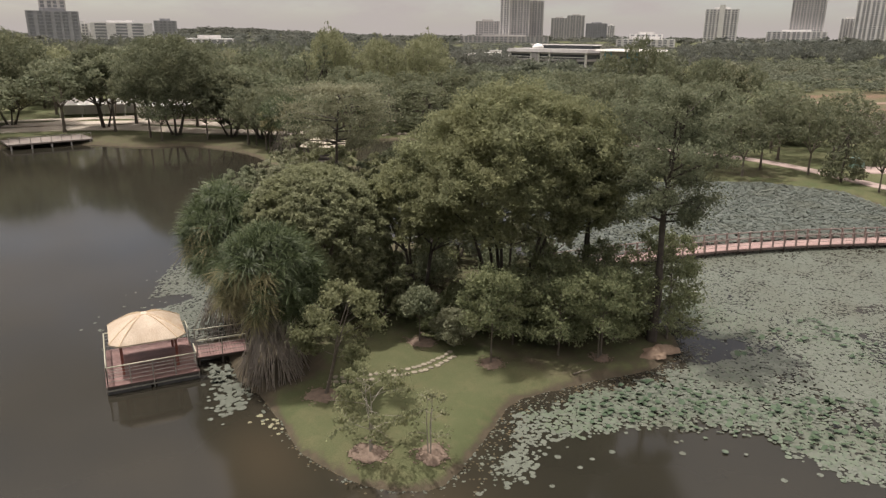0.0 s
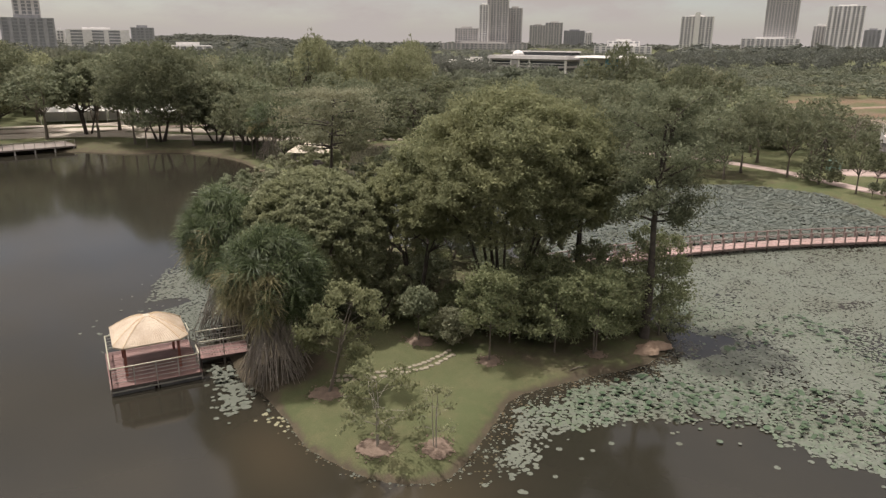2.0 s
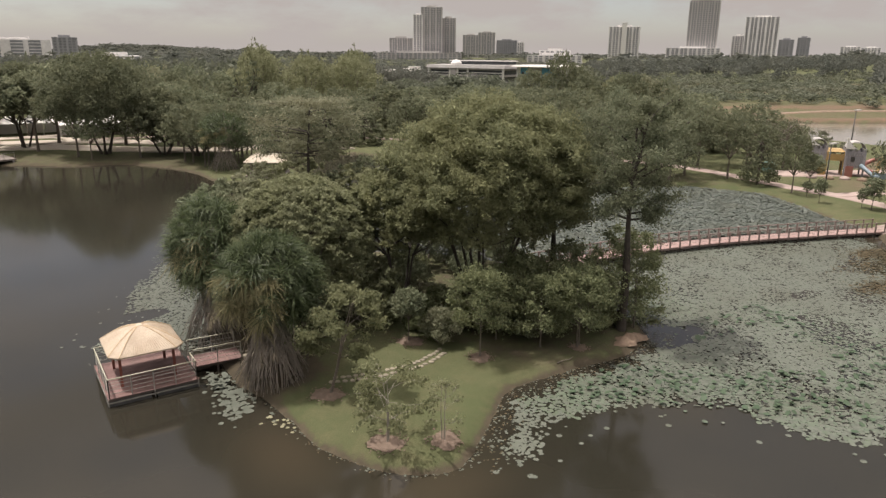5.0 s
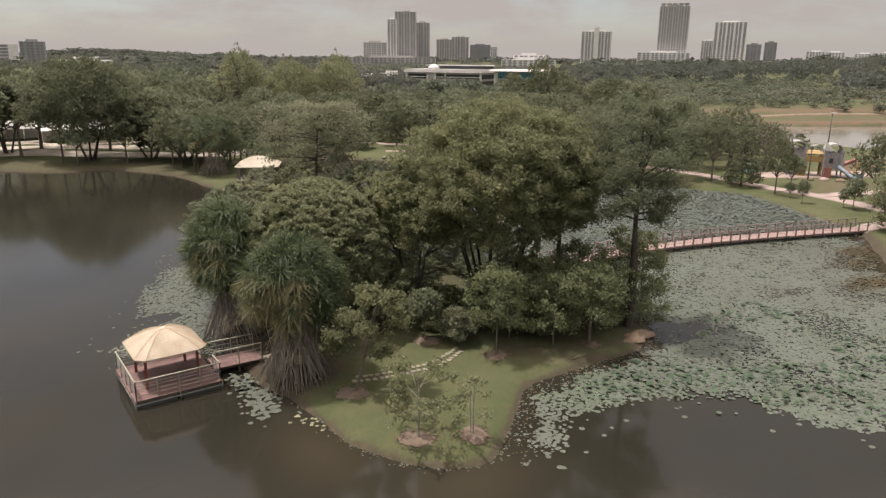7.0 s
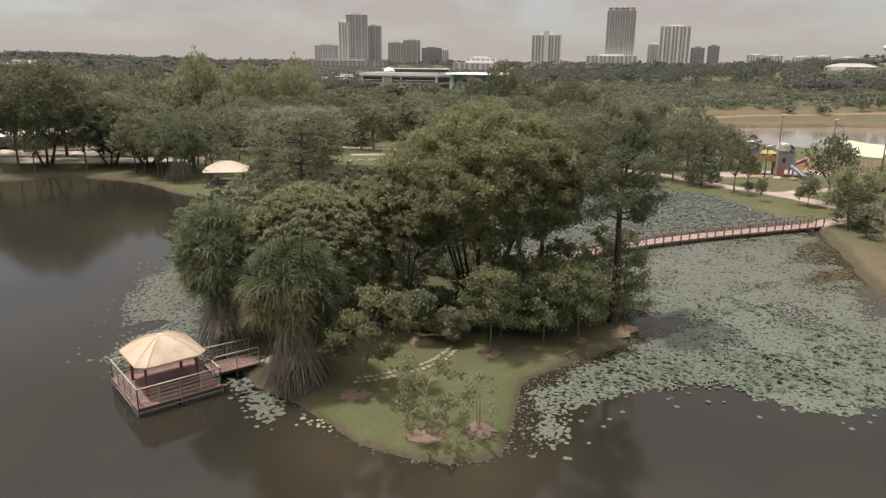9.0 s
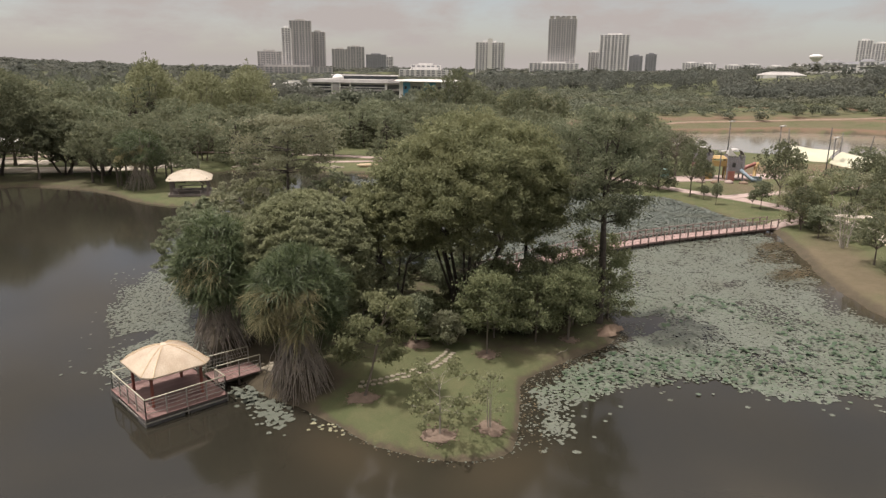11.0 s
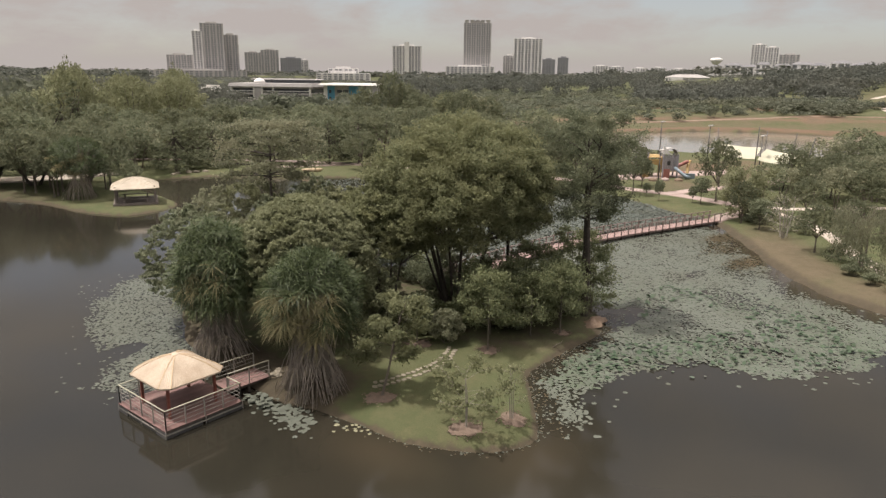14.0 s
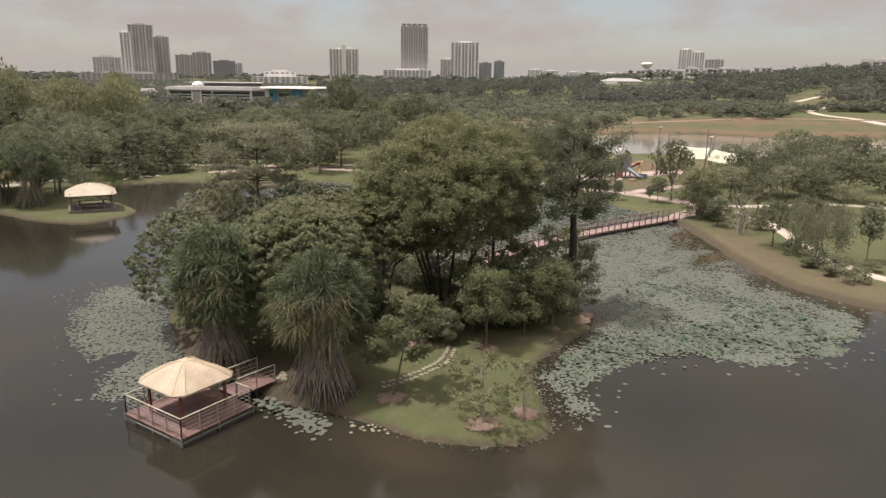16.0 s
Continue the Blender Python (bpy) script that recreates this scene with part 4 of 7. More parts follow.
def screw_pine(place, label, top, R, low, root_top, root_r, seed, tufts, roots, turn=0, dry_share=0.5):
    rng = np.random.default_rng(seed)
    ob = thing("screw_pine", place, label, "screw pine", "screw pines beside the gangway", "", turn)
    kinds = [strap_rosette(rng, 32, 1.02, 0.034) for _ in range(6)]
    vs, fs, dry_v, dry_f, k0, k1 = [], [], [], [], 0, 0
    cz, hz = (top + low) / 2, (top - low) / 2
    heads = []
    for i in range(tufts):
        z = 1 - 1.72 * (i + 0.5) / tufts
        a = 2.39996 * i + rng.uniform(-0.35, 0.35)
        r = math.sqrt(1 - z * z) if z > 0 else (1 - 0.30 * z * z)
        kk = rng.uniform(0.72, 1.0) if i % 4 else rng.uniform(0.98, 1.10)
        c = np.array((math.cos(a) * r * (R - 0.5) * kk, math.sin(a) * r * (R - 0.5) * kk, cz + z * (hz - 0.35) * rng.uniform(0.86, 1.05)))
        heads.append(c)
        V, F = kinds[i % 6]
        axis = unit(np.array((math.cos(a) * r * 0.6, math.sin(a) * r * 0.6, 0.9)) + rng.normal(0, 0.34, 3))
        x = unit(np.cross(axis, np.array((0.3, 0.2, 1.0))))
        y = np.cross(axis, x)
        size = rng.uniform(0.65, 1.3)
        W = (V * size) @ np.stack([x, y, axis]) + c
        W[:, 2] -= 0.30 * np.linalg.norm(V, axis=1) ** 2
        if z < 0.35 and rng.random() < dry_share * (1.0 if math.cos(a - math.radians(200 - turn)) > 0.5 else 0.1):
            W[:, 2] -= 0.3 * np.linalg.norm(V, axis=1)
            dry_v.append(W)
            dry_f.append(F + k1)
            k1 += len(V)
        else:
            vs.append(W)
            fs.append(F + k0)
            k0 += len(V)
    part("crown", quads_mesh("crown", np.concatenate(vs), np.concatenate(fs), LEAF_STRAP), ob)
    if dry_v:
        part("dry_leaves", quads_mesh("dry_leaves", np.concatenate(dry_v), np.concatenate(dry_f), LEAF_STRAP_DRY), ob, "yellowing hanging lower leaves")
    # stems inside the crown
    for k in range(7):
        g = Geo()
        a = 2.4 * k
        b = Vector((math.cos(a) * root_r * 0.28, math.sin(a) * root_r * 0.28, root_top * 0.55))
        for j in range(4):
            e = Vector(heads[(k * 13 + j * 29) % len(heads)])
            m = b.lerp(e, 0.5) + Vector((0, 0, 0.3))
            g.tube([b, Vector((b.x * 1.1, b.y * 1.1, root_top)), m, e], [0.10, 0.09, 0.07, 0.05], 5, False)
        part("stem", g.mesh("stem", ROOT, True), ob)
    # prop roots, each straight and splayed
    shapes = []
    for k in range(8):
        r = rng.uniform(0.012, 0.024)
        bow = rng.uniform(-0.10, 0.16)
        fall = rng.uniform(0.55, 1.0)
        h = root_top * rng.uniform(0.7, 1.15)
        shapes.append(Geo().tube([(root_r * 0.16, rng.uniform(-0.5, 0.5), h), (root_r * (0.16 + fall * 0.42) + bow, rng.uniform(-0.1, 0.1), h * 0.5), (root_r * (0.16 + fall * 0.84), 0, -0.25)], [r, r, r * 1.1], 5).mesh("prop_root", ROOT, True))
    for k in range(roots):
        part("prop_root", shapes[k % 8], ob, "", pose(rng.normal(0, 0.2), rng.normal(0, 0.2), 0, 0, 0, k * 137.5 + rng.uniform(-20, 20)) @ Matrix.Rotation(rng.normal(0, 0.13), 4, "X") @ Matrix.Rotation(rng.normal(0, 0.05), 4, "Y"))
    return ob


screw_pine((7.75, 33.9, h1(7.75, 33.9)), "large screw pine with strap leaves above splayed grey prop roots", 8.0, 2.7, 2.4, 3.3, 2.05, 11, 420, 190, 0, 0.7)
screw_pine((6.9, 41.6, h1(6.9, 41.6)), "dark green screw pine with drooping strap leaves and stilt roots", 8.8, 2.55, 2.2, 3.0, 2.1, 12, 400, 120, 40, 0.12)


# ---- island: trees ----
def ground_tree(x, y, name, label, top, R, bottom, **kw):
    z = h1(x, y)
    return plant_tree(name, (x, y, z), label, top - z, R, bottom - z, **kw)


# the broad tree in the middle, on several stems
rng = np.random.default_rng(21)
lobes = np.concatenate([bough_lobes(7.0, 14.1, 3.2, 120, 9, rng, 0.20, 0.5, 0.06, -0.62, 0.32, 0.3), dome_lobes(6.8, 13.7, 3.4, 560, rng, 0.10, 0.7, 0.08, -0.62)])
lobes[:, 0] *= 1.06
lobes[:, 1] *= 0.88
lobes[:, :2] += np.array((0.4, -0.4))
more = bough_lobes(2.9, 10.4, 3.9, 30, 12, rng, 0.36, 0.5, 0.12, -0.5, 0.3) + np.array((5.0, -0.6, 0, 0, 0, 0))
plant_tree("broad_tree", (23.4, 36.3, h1(23.4, 36.3)), "broad spreading tree with fine olive-green foliage on several dark stems", 13.2, 7.4, 5.0, np.concatenate([lobes, more]), 180000, 0.19, LEAF_BIG, BARK_DARK, 0.17,
           31, 9, limb_count=56, spread=0.8, fork=5.2, tri=True, jitter=0.9, hollow=0.3)
ground_tree(18.2, 38.4, "round_tree", "smaller spreading tree with open lower boughs", 10.4, 3.3, 4.0, leaves=32000, leaf=0.20, mat=LEAF_BIG, bark=BARK_DARK, r0=0.16, seed=32, stems=4, ragged=0.1, spread=0.35, limb_count=20, boughs=70, sprays=12, big=0.26, flat=0.6, tri=True, jitter=0.9, hollow=0.3)
# dense dome beside the screw pines
ground_tree(11.9, 39.5, "dense_tree", "dense dome-shaped tree with small grey-green leaves", 10.1, 4.5, 1.0, leaves=125000, leaf=0.19, mat=LEAF_ROUND, bark=BARK, r0=0.28, seed=33, n_lobes=1100, size=0.064, flat=0.85, ragged=0.045, limb_count=14, fork=3.0, tri=True, jitter=0.9, hollow=0.35)
ground_tree(15.2, 37.4, "bushy_tree", "low rounded bushy tree in the shade of the dome", 5.2, 2.3, 0.5, leaves=15000, leaf=0.2, mat=LEAF_ROUND, bark=BARK, r0=0.10, seed=34, stems=3, boughs=50, sprays=8, big=0.24, flat=0.7, ragged=0.08, spread=0.2, tri=True, jitter=0.9, hollow=0.3)
# tall thin tree on twin dark trunks
airy_tree("tall_tree", (28.6, 28.6, h1(28.6, 28.6)), "tall slender tree with wispy grey-green crown on twin dark trunks", 14.9, 2.9, 8.0, 34000, 0.145, LEAF_MID, BARK_DARK, 0.25, 35, 34, 10, 2, (0.3, 0.2), peak=0.5, puff=0.34, spread=0.24)
airy_tree("slender_tree", (29.2, 35.4, h1(29.2, 35.4)), "slender dark-leaved tree behind the broad tree", 13.0, 2.7, 8.0, 22000, 0.15, LEAF_DARK, BARK_DARK, 0.16, 37, 30, 9, 2, (-0.2, 0.1), peak=0.5, puff=0.34, spread=0.2)
# layered tree behind the dense dome
airy_tree("layered_tree", (16.2, 48.1, 0.3), "slim layered tree with flat tiers of pale green leaves", 15.0, 3.4, 9.8, 17000, 0.17, LEAF_PALE, BARK_DARK, 0.22, 36, 40, 9, 1, flat=0.78, peak=0.5, puff=0.34, tiers=6)

for x, y, top, R, low, seed, mat, lab in (
        (9.6, 48.6, 8.6, 3.4, 0.8, 41, LEAF_MID, "bushy tree hanging over the lily pads"),
        (12.9, 50.6, 9.3, 3.7, 1.0, 42, LEAF_PALE, "pale green bushy tree on the island shore"),
        (18.6, 44.2, 9.8, 3.4, 1.2, 43, LEAF_YELLOW, "yellow-green leafy tree behind the dense dome"),
        (20.6, 48.6, 9.4, 3.5, 0.8, 44, LEAF_MID, "leafy tree at the back of the island"),
        (25.6, 47.0, 7.0, 3.2, 0.9, 45, LEAF_MID, "leafy tree at the back of the island"),
        (29.6, 41.5, 6.6, 2.6, 0.9, 46, LEAF_PALE, "leafy tree by the footbridge"),
        (16.6, 51.6, 9.4, 3.8, 1.0, 48, LEAF_YELLOW, "pale yellow-green fluffy tree on the island shore"),
        (9.4, 44.6, 8.4, 2.6, 1.2, 49, LEAF_PALE, "pale bushy tree beside the screw pine"),
        (14.4, 45.0, 9.2, 3.4, 1.5, 47, LEAF_MID, "bushy tree behind the dense dome")):
    ground_tree(x, y, "bushy_tree", lab, top, R, low, leaves=16500, leaf=0.22, mat=mat, r0=0.14, seed=seed, stems=2, boughs=56, sprays=8, big=0.22, flat=0.65, ragged=0.08, spread=0.2, tri=True, jitter=0.9, hollow=0.3)

# the eastern thicket
for x, y, top, R, low, seed, mat, n, lab in (
        (18.5, 29.7, 5.7, 1.5, 2.3, 51, LEAF_YOUNG, 6400, "young leafy tree with a thin pale trunk"),
        (20.8, 31.2, 4.8, 1.6, 1.0, 52, LEAF_YOUNG, 5200, "young tree with loose pale leaves"),
        (22.4, 29.0, 5.0, 1.7, 1.3, 53, LEAF_YOUNG, 6800, "broad-leaved young tree near the shore"),
        (24.4, 27.8, 5.3, 1.7, 1.7, 59, LEAF_YOUNG, 6800, "bright green young tree near the shore"),
        (26.6, 29.2, 5.2, 1.8, 0.9, 54, LEAF_YOUNG, 6000, "leafy tree in the shore thicket"),
        (29.9, 28.4, 6.2, 1.9, 0.7, 55, LEAF_YOUNG, 5200, "wispy leafy tree leaning over the water"),
        (31.0, 30.6, 7.0, 2.3, 0.7, 56, LEAF_YOUNG, 6400, "wispy green tree at the island corner"),
        (23.8, 32.4, 5.0, 2.0, 0.9, 57, LEAF_YOUNG, 5200, "leafy tree inside the shore thicket"),
        (28.0, 32.6, 5.4, 2.1, 0.9, 58, LEAF_YOUNG, 5600, "leafy tree inside the shore thicket")):
    airy_tree("young_tree", (x, y, h1(x, y)), lab, top - 0.4, R, low, int(n * 0.95), 0.15, mat, BARK, 0.06, seed, 26, 9, 2 if seed > 53 else 1, puff=0.24, spread=0.16, long=1.6, peak=0.3)

# shrubs under the broad tree
for x, y, top, R, seed, mat in ((17.5, 32.3, 2.9, 1.25, 61, LEAF_PALE), (22.6, 30.8, 2.0, 1.2, 64, LEAF_MID), 
                               (21.8, 34.0, 2.6, 1.3, 66, LEAF_YOUNG), (25.4, 33.2, 2.8, 1.5, 67, LEAF_MID), 
                               (24.6, 38.6, 2.6, 1.6, 70, LEAF_MID), (27.8, 37.4, 2.8, 1.7, 81, LEAF_YOUNG), (21.0, 42.0, 3.0, 1.8, 82, LEAF_MID), (14.4, 39.2, 2.4, 1.3, 83, LEAF_MID),
                               (28.2, 30.2, 2.4, 1.2, 86, LEAF_YOUNG), (17.4, 34.9, 1.8, 1.0, 87, LEAF_YOUNG), (27.0, 46.0, 3.0, 2.0, 91, LEAF_MID), (29.4, 46.6, 2.8, 1.9, 92, LEAF_YOUNG), (24.2, 49.4, 3.4, 2.2, 93, LEAF_MID), (31.0, 43.8, 2.4, 1.5, 94, LEAF_MID), (22.6, 45.6, 3.2, 2.0, 95, LEAF_YOUNG), (26.4, 42.2, 2.6, 1.7, 96, LEAF_MID), (28.4, 50.0, 3.0, 1.9, 97, LEAF_YOUNG), (30.6, 40.0, 2.2, 1.5, 99, LEAF_YOUNG), (20.0, 33.4, 2.6, 1.3, 88, LEAF_YOUNG), (19.4, 35.2, 2.4, 1.4, 101, LEAF_YOUNG), (22.0, 32.2, 2.2, 1.2, 102, LEAF_YOUNG), (26.4, 31.4, 2.6, 1.4, 103, LEAF_YOUNG), (29.6, 32.6, 3.0, 1.6, 104, LEAF_YOUNG), (30.6, 35.4, 3.2, 1.7, 105, LEAF_MID), (16.6, 37.6, 2.2, 1.3, 106, LEAF_YOUNG), (24.8, 36.2, 2.2, 1.4, 107, LEAF_MID), (20.6, 37.2, 2.2, 1.4, 108, LEAF_YOUNG), (31.4, 33.0, 2.6, 1.4, 109, LEAF_PALE), (27.2, 35.6, 2.8, 1.6, 110, LEAF_YOUNG)):
    ground_tree(x, y, "shrub", "rounded leafy shrub growing in the shade", top, R, 0.55, leaves=2600, leaf=0.19, tri=True, mat=mat, bark=BARK, r0=0.04, seed=seed, stems=3, n_lobes=16, size=0.34, spread=0.1, category="shrub", group="shrubs under the broad tree")


def mulch_ring(x, y, r):
    """A low heap of bark mulch with a frayed edge and loose chips."""
    rng = np.random.default_rng(int(x * 100))
    V, F = [(0, 0, 0.06)], []
    n = 44
    edge = [1 + 0.13 * math.sin(2 * 6.28318 * i / n + x) + 0.09 * math.sin(5 * 6.28318 * i / n + y) + rng.uniform(-0.10, 0.10) for i in range(n)]
    for k, z in ((0.25, 0.055), (0.5, 0.04), (0.75, 0.02), (0.92, 0.006), (1.0, -0.04)):
        for i in range(n):
            a = 6.28318 * i / n
            q = r * k * (1 + (edge[i] - 1) * k)
            V.append((math.cos(a) * q, math.sin(a) * q, z + rng.uniform(-0.008, 0.008)))
    for i in range(n):
        j = (i + 1) % n
        F += [(0, 1 + i, 1 + j)] + [(1 + m * n + i, 1 + (m + 1) * n + i, 1 + (m + 1) * n + j, 1 + m * n + j) for m in range(4)]
    ob = new("mulch_ring", Geo().add(V, F).mesh("mulch_ring", MULCH, True))
    ob.location = (x, y, h1(x, y) + 0.01)
    tagged(ob, "reddish mulch heaped round a tree foot on the lawn", "mulch", "mulch rings on the lawn")
    g = Geo()
    for k in range(110):
        a, q = rng.uniform(0, 6.283), r * (0.5 + 0.9 * rng.random() ** 1.4)
        px, py = math.cos(a) * q, math.sin(a) * q
        g.box((px, py, h1(x + px, y + py) - ob.location.z + 0.03), (rng.uniform(0.05, 0.12), rng.uniform(0.03, 0.06), 0.025), rng.uniform(0, 3.1))
    tagged(part("bark_chips", g.mesh("bark_chips", MULCH), ob), "loose reddish bark chips on the grass", kind="stuff")


for x, y, r in ((9.3, 30.2, 0.80), (9.6, 24.6, 0.78), (11.95, 23.4, 0.74), (16.0, 33.5, 0.8), (18.5, 29.7, 0.66), (24.4, 27.8, 0.5)):
    mulch_ring(x, y, r)

# small planted trees on the lawn
airy_tree("lawn_tree", (9.4, 30.3, h1(9.4, 30.3)), "small leaning tree with a grey forked trunk and dense green foliage", 5.7, 1.95, 2.3, 8000, 0.18, LEAF_BIG, BARK, 0.075, 71, 15, 9, 2, (1.2, -0.6), puff=0.2, spread=0.06, peak=0.35, flat=0.15)
airy_tree("lawn_tree", (9.75, 24.6, h1(9.75, 24.6)), "sparse young tree with thin spreading branches and few leaves", 3.6, 1.9, 1.2, 2300, 0.17, LEAF_BIG, BARK_PALE, 0.045, 72, 15, 5, 2, flat=0.35, puff=0.12, spread=0.08)
airy_tree("lawn_tree", (11.9, 23.4, h1(11.9, 23.4)), "nearly bare sapling with thin grey twigs", 3.2, 0.9, 1.0, 380, 0.14, LEAF_YELLOW, BARK_PALE, 0.032, 73, 12, 5, 3, puff=0.14, spread=0.07)
ground_tree(16.0, 33.5, "lawn_tree", "small round-headed young tree on a thin stem", 4.0, 1.15, 1.9, leaves=2600, leaf=0.2, mat=LEAF_MID, bark=BARK, r0=0.045, seed=74, n_lobes=20, size=0.34, spread=0.1)

# bare bank at the eastern corner
n = 40
V, F = [(0, 0, 0.34)], []
rng = np.random.default_rng(8)
RINGS = ((0.18, 0.33), (0.36, 0.29), (0.54, 0.21), (0.7, 0.13), (0.86, 0.05), (1.0, -0.12))
for k, z in RINGS:
    for i in range(n):
        a = 6.28318 * i / n
        q = k * (1 + 0.22 * math.sin(2 * a + 1) + 0.13 * math.sin(5 * a + 4 * k) + rng.uniform(-0.07, 0.07))
        x, y = math.cos(a) * q * 1.35, math.sin(a) * q * 0.75
        V.append((x, y, z + 0.13 * noise.noise(Vector((x * 2.2, y * 2.2, 3))) + rng.uniform(-0.03, 0.03)))
for i in range(n):
    j = (i + 1) % n
    F.append((0, 1 + i, 1 + j))
    F += [(1 + r * n + i, 1 + (r + 1) * n + i, 1 + (r + 1) * n + j, 1 + r * n + j) for r in range(len(RINGS) - 1)]
ob = new("earth_mound", Geo().add(V, F).mesh("earth_mound", EARTH, True))
ob.location = (28.0, 27.2, h1(28.0, 27.2) - 0.02)
tagged(ob, "bare reddish earth mound on the island shore", "earth mound")

# fallen log on the shore
ob = new("log", Geo().tube([(0, 0, 0.05), (0.5, 0.04, 0.09), (0.9, -0.03, 0.08), (1.25, 0.05, 0.14)], [0.035, 0.03, 0.025, 0.012], 6).mesh("log", BARK, True))
ob.location = (21.9, 26.9, h1(21.9, 26.9))
tagged(ob, "pale fallen branch lying on the shaded bank", "log")

# ---- footbridge ----
def resample(pts, step):
    p = np.array(pts, float)
    for _ in range(3):
        a, b = p[:-1], p[1:]
        p = np.concatenate([p[:1], np.stack([a * 0.75 + b * 0.25, a * 0.25 + b * 0.75], 1).reshape(-1, 2), p[-1:]])
    s = np.concatenate([[0], np.cumsum(np.linalg.norm(np.diff(p, axis=0), axis=1))])
    n = max(2, round(s[-1] / step) + 1)
    t = np.linspace(0, s[-1], n)
    return np.stack([np.interp(t, s, p[:, 0]), np.interp(t, s, p[:, 1])], -1)


def footbridge():
    ob = thing("footbridge", (31.5, 41.8, 0), "low curving footbridge with pinkish planks and post railings over the lotus", "bridge")
    line = [(31.5, 41.8), (38.4, 41.3), (46.0, 40.8), (55.0, 38.6), (63.0, 35.9), (70.6, 33.2)]
    o = np.array((31.5, 41.8))
    p = resample(line, 0.16) - o
    d = unit(np.gradient(p, axis=0))
    W, Z = 1.7, 0.46
    for k in range(len(p)):
        a = math.atan2(d[k][1], d[k][0])
        part("plank", PLANK_ME[k % 4], ob, "", pose(p[k][0], p[k][1], Z, 0, 0, math.degrees(a)))
    q = resample(line, 1.12) - o
    e = unit(np.gradient(q, axis=0))
    for s in (-1, 1):
        pts = [(x - dy * s * (W / 2 - 0.12), y + dx * s * (W / 2 - 0.12), Z - 0.15) for (x, y), (dx, dy) in zip(q, e)]
        g = Geo().tube(pts, [0.085] * len(pts), 4)
        part("side_beam", g.mesh("side_beam", BRIDGE_POST), ob, "weathered timber side beam")
        posts = [(x - dy * s * (W / 2 - 0.05), y + dx * s * (W / 2 - 0.05)) for (x, y), (dx, dy) in zip(q, e)]
        for x, y in posts:
            part("rail_post", POST_ME, ob, "", pose(x, y, Z))
        for z in (0.30, 0.55):
            part("rail", Geo().tube([(x, y, Z + z) for x, y in posts], [0.018] * len(posts), 4).mesh("rail", STEEL), ob)
        part("handrail", Geo().tube([(x, y, Z + 0.92) for x, y in posts], [0.045] * len(posts), 5).mesh("handrail", BRIDGE_POST), ob)
        for x, y in posts[1::2]:
            part("support_post", PILE_ME, ob, "", pose(x, y, 0))
    return ob


PLANK_ME = [Geo().box((0, 0, 0), (0.145 - 0.004 * k, 1.7, 0.04)).mesh("plank", BRIDGE_RED) for k in range(4)]
POST_ME = Geo().box((0, 0, 0.44), (0.11, 0.11, 1.00)).box((0, 0, 0.96), (0.15, 0.15, 0.05)).mesh("rail_post", BRIDGE_POST)
PILE_ME = Geo().tube([(0, 0, -1.2), (0, 0, 0.36)], [0.09, 0.09], 7).mesh("support_post", BARK_DARK)
footbridge()


# ---- second pavilion on the north bank ----
def bank_pavilion():
    z = h1(29.4, 95.4)
    ob = thing("shelter", (29.4, 95.4, z), "open lakeside shelter with a low pale domed roof on grey posts", "shelter", turn=-28)
    part("plinth", Geo().box((0, 0, 0.12), (5.4, 5.4, 0.34)).mesh("plinth", DECK_GREY), ob, "grey concrete floor slab")
    dome_roof(ob, 2.95, 0.65, 2.12, 3.25, ROOF_PALE, ROOF_PALE, rows=7)
    for sx in (-1, 1):
        for sy in (-1, 0, 1):
            part("post", Geo().box((sx * 2.35, sy * 2.35, 1.3), (0.24, 0.24, 2.2)).mesh("post", DECK_GREY), ob)
    for s in (-1, 1):
        part("bench", Geo().box((0, s * 2.2, 0.72), (3.6, 0.4, 0.08)).box((-1.4, s * 2.2, 0.48), (0.2, 0.35, 0.42)).box((1.4, s * 2.2, 0.48), (0.2, 0.35, 0.42)).mesh("bench", DECK_GREY), ob)
    part("tie_beam", Geo().box((-2.35, 0, 2.25), (0.2, 4.9, 0.2)).box((2.35, 0, 2.25), (0.2, 4.9, 0.2)).box((0, 2.35, 2.25), (4.5, 0.2, 0.18)).box((0, -2.35, 2.25), (4.5, 0.2, 0.18)).mesh("tie_beam", DECK_GREY), ob)


bank_pavilion()
screw_pine((25.6, 103.0, h1(25.6, 103.0)), "dark screw pine clump on stilt roots by the lakeside shelter", 8.4, 3.6, 2.2, 3.2, 2.6, 13, 230, 90)


def viewing_dock():
    ob = thing("viewing_dock", (-6.3, 128.5, 0), "grey timber viewing dock on posts at the far shore", "dock", turn=14)
    part("deck", Geo().box((0, 0, 0.78), (12, 6.5, 0.22)).mesh("deck", DECK_GREY), ob)
    for k in range(5):
        part("post", Geo().box((-5.6 + 2.8 * k, -3.0, 0.05), (0.2, 0.2, 1.3)).mesh("post", CONCRETE), ob)
    for k in range(9):
        part("rail_post", Geo().box((-5.8 + 1.45 * k, -3.1, 1.35), (0.08, 0.08, 0.95)).mesh("rail_post", STEEL), ob)
    part("handrail", Geo().bar((-5.9, -3.1, 1.84), (5.9, -3.1, 1.84), 0.07, 0.07).mesh("handrail", STEEL), ob)


viewing_dock()


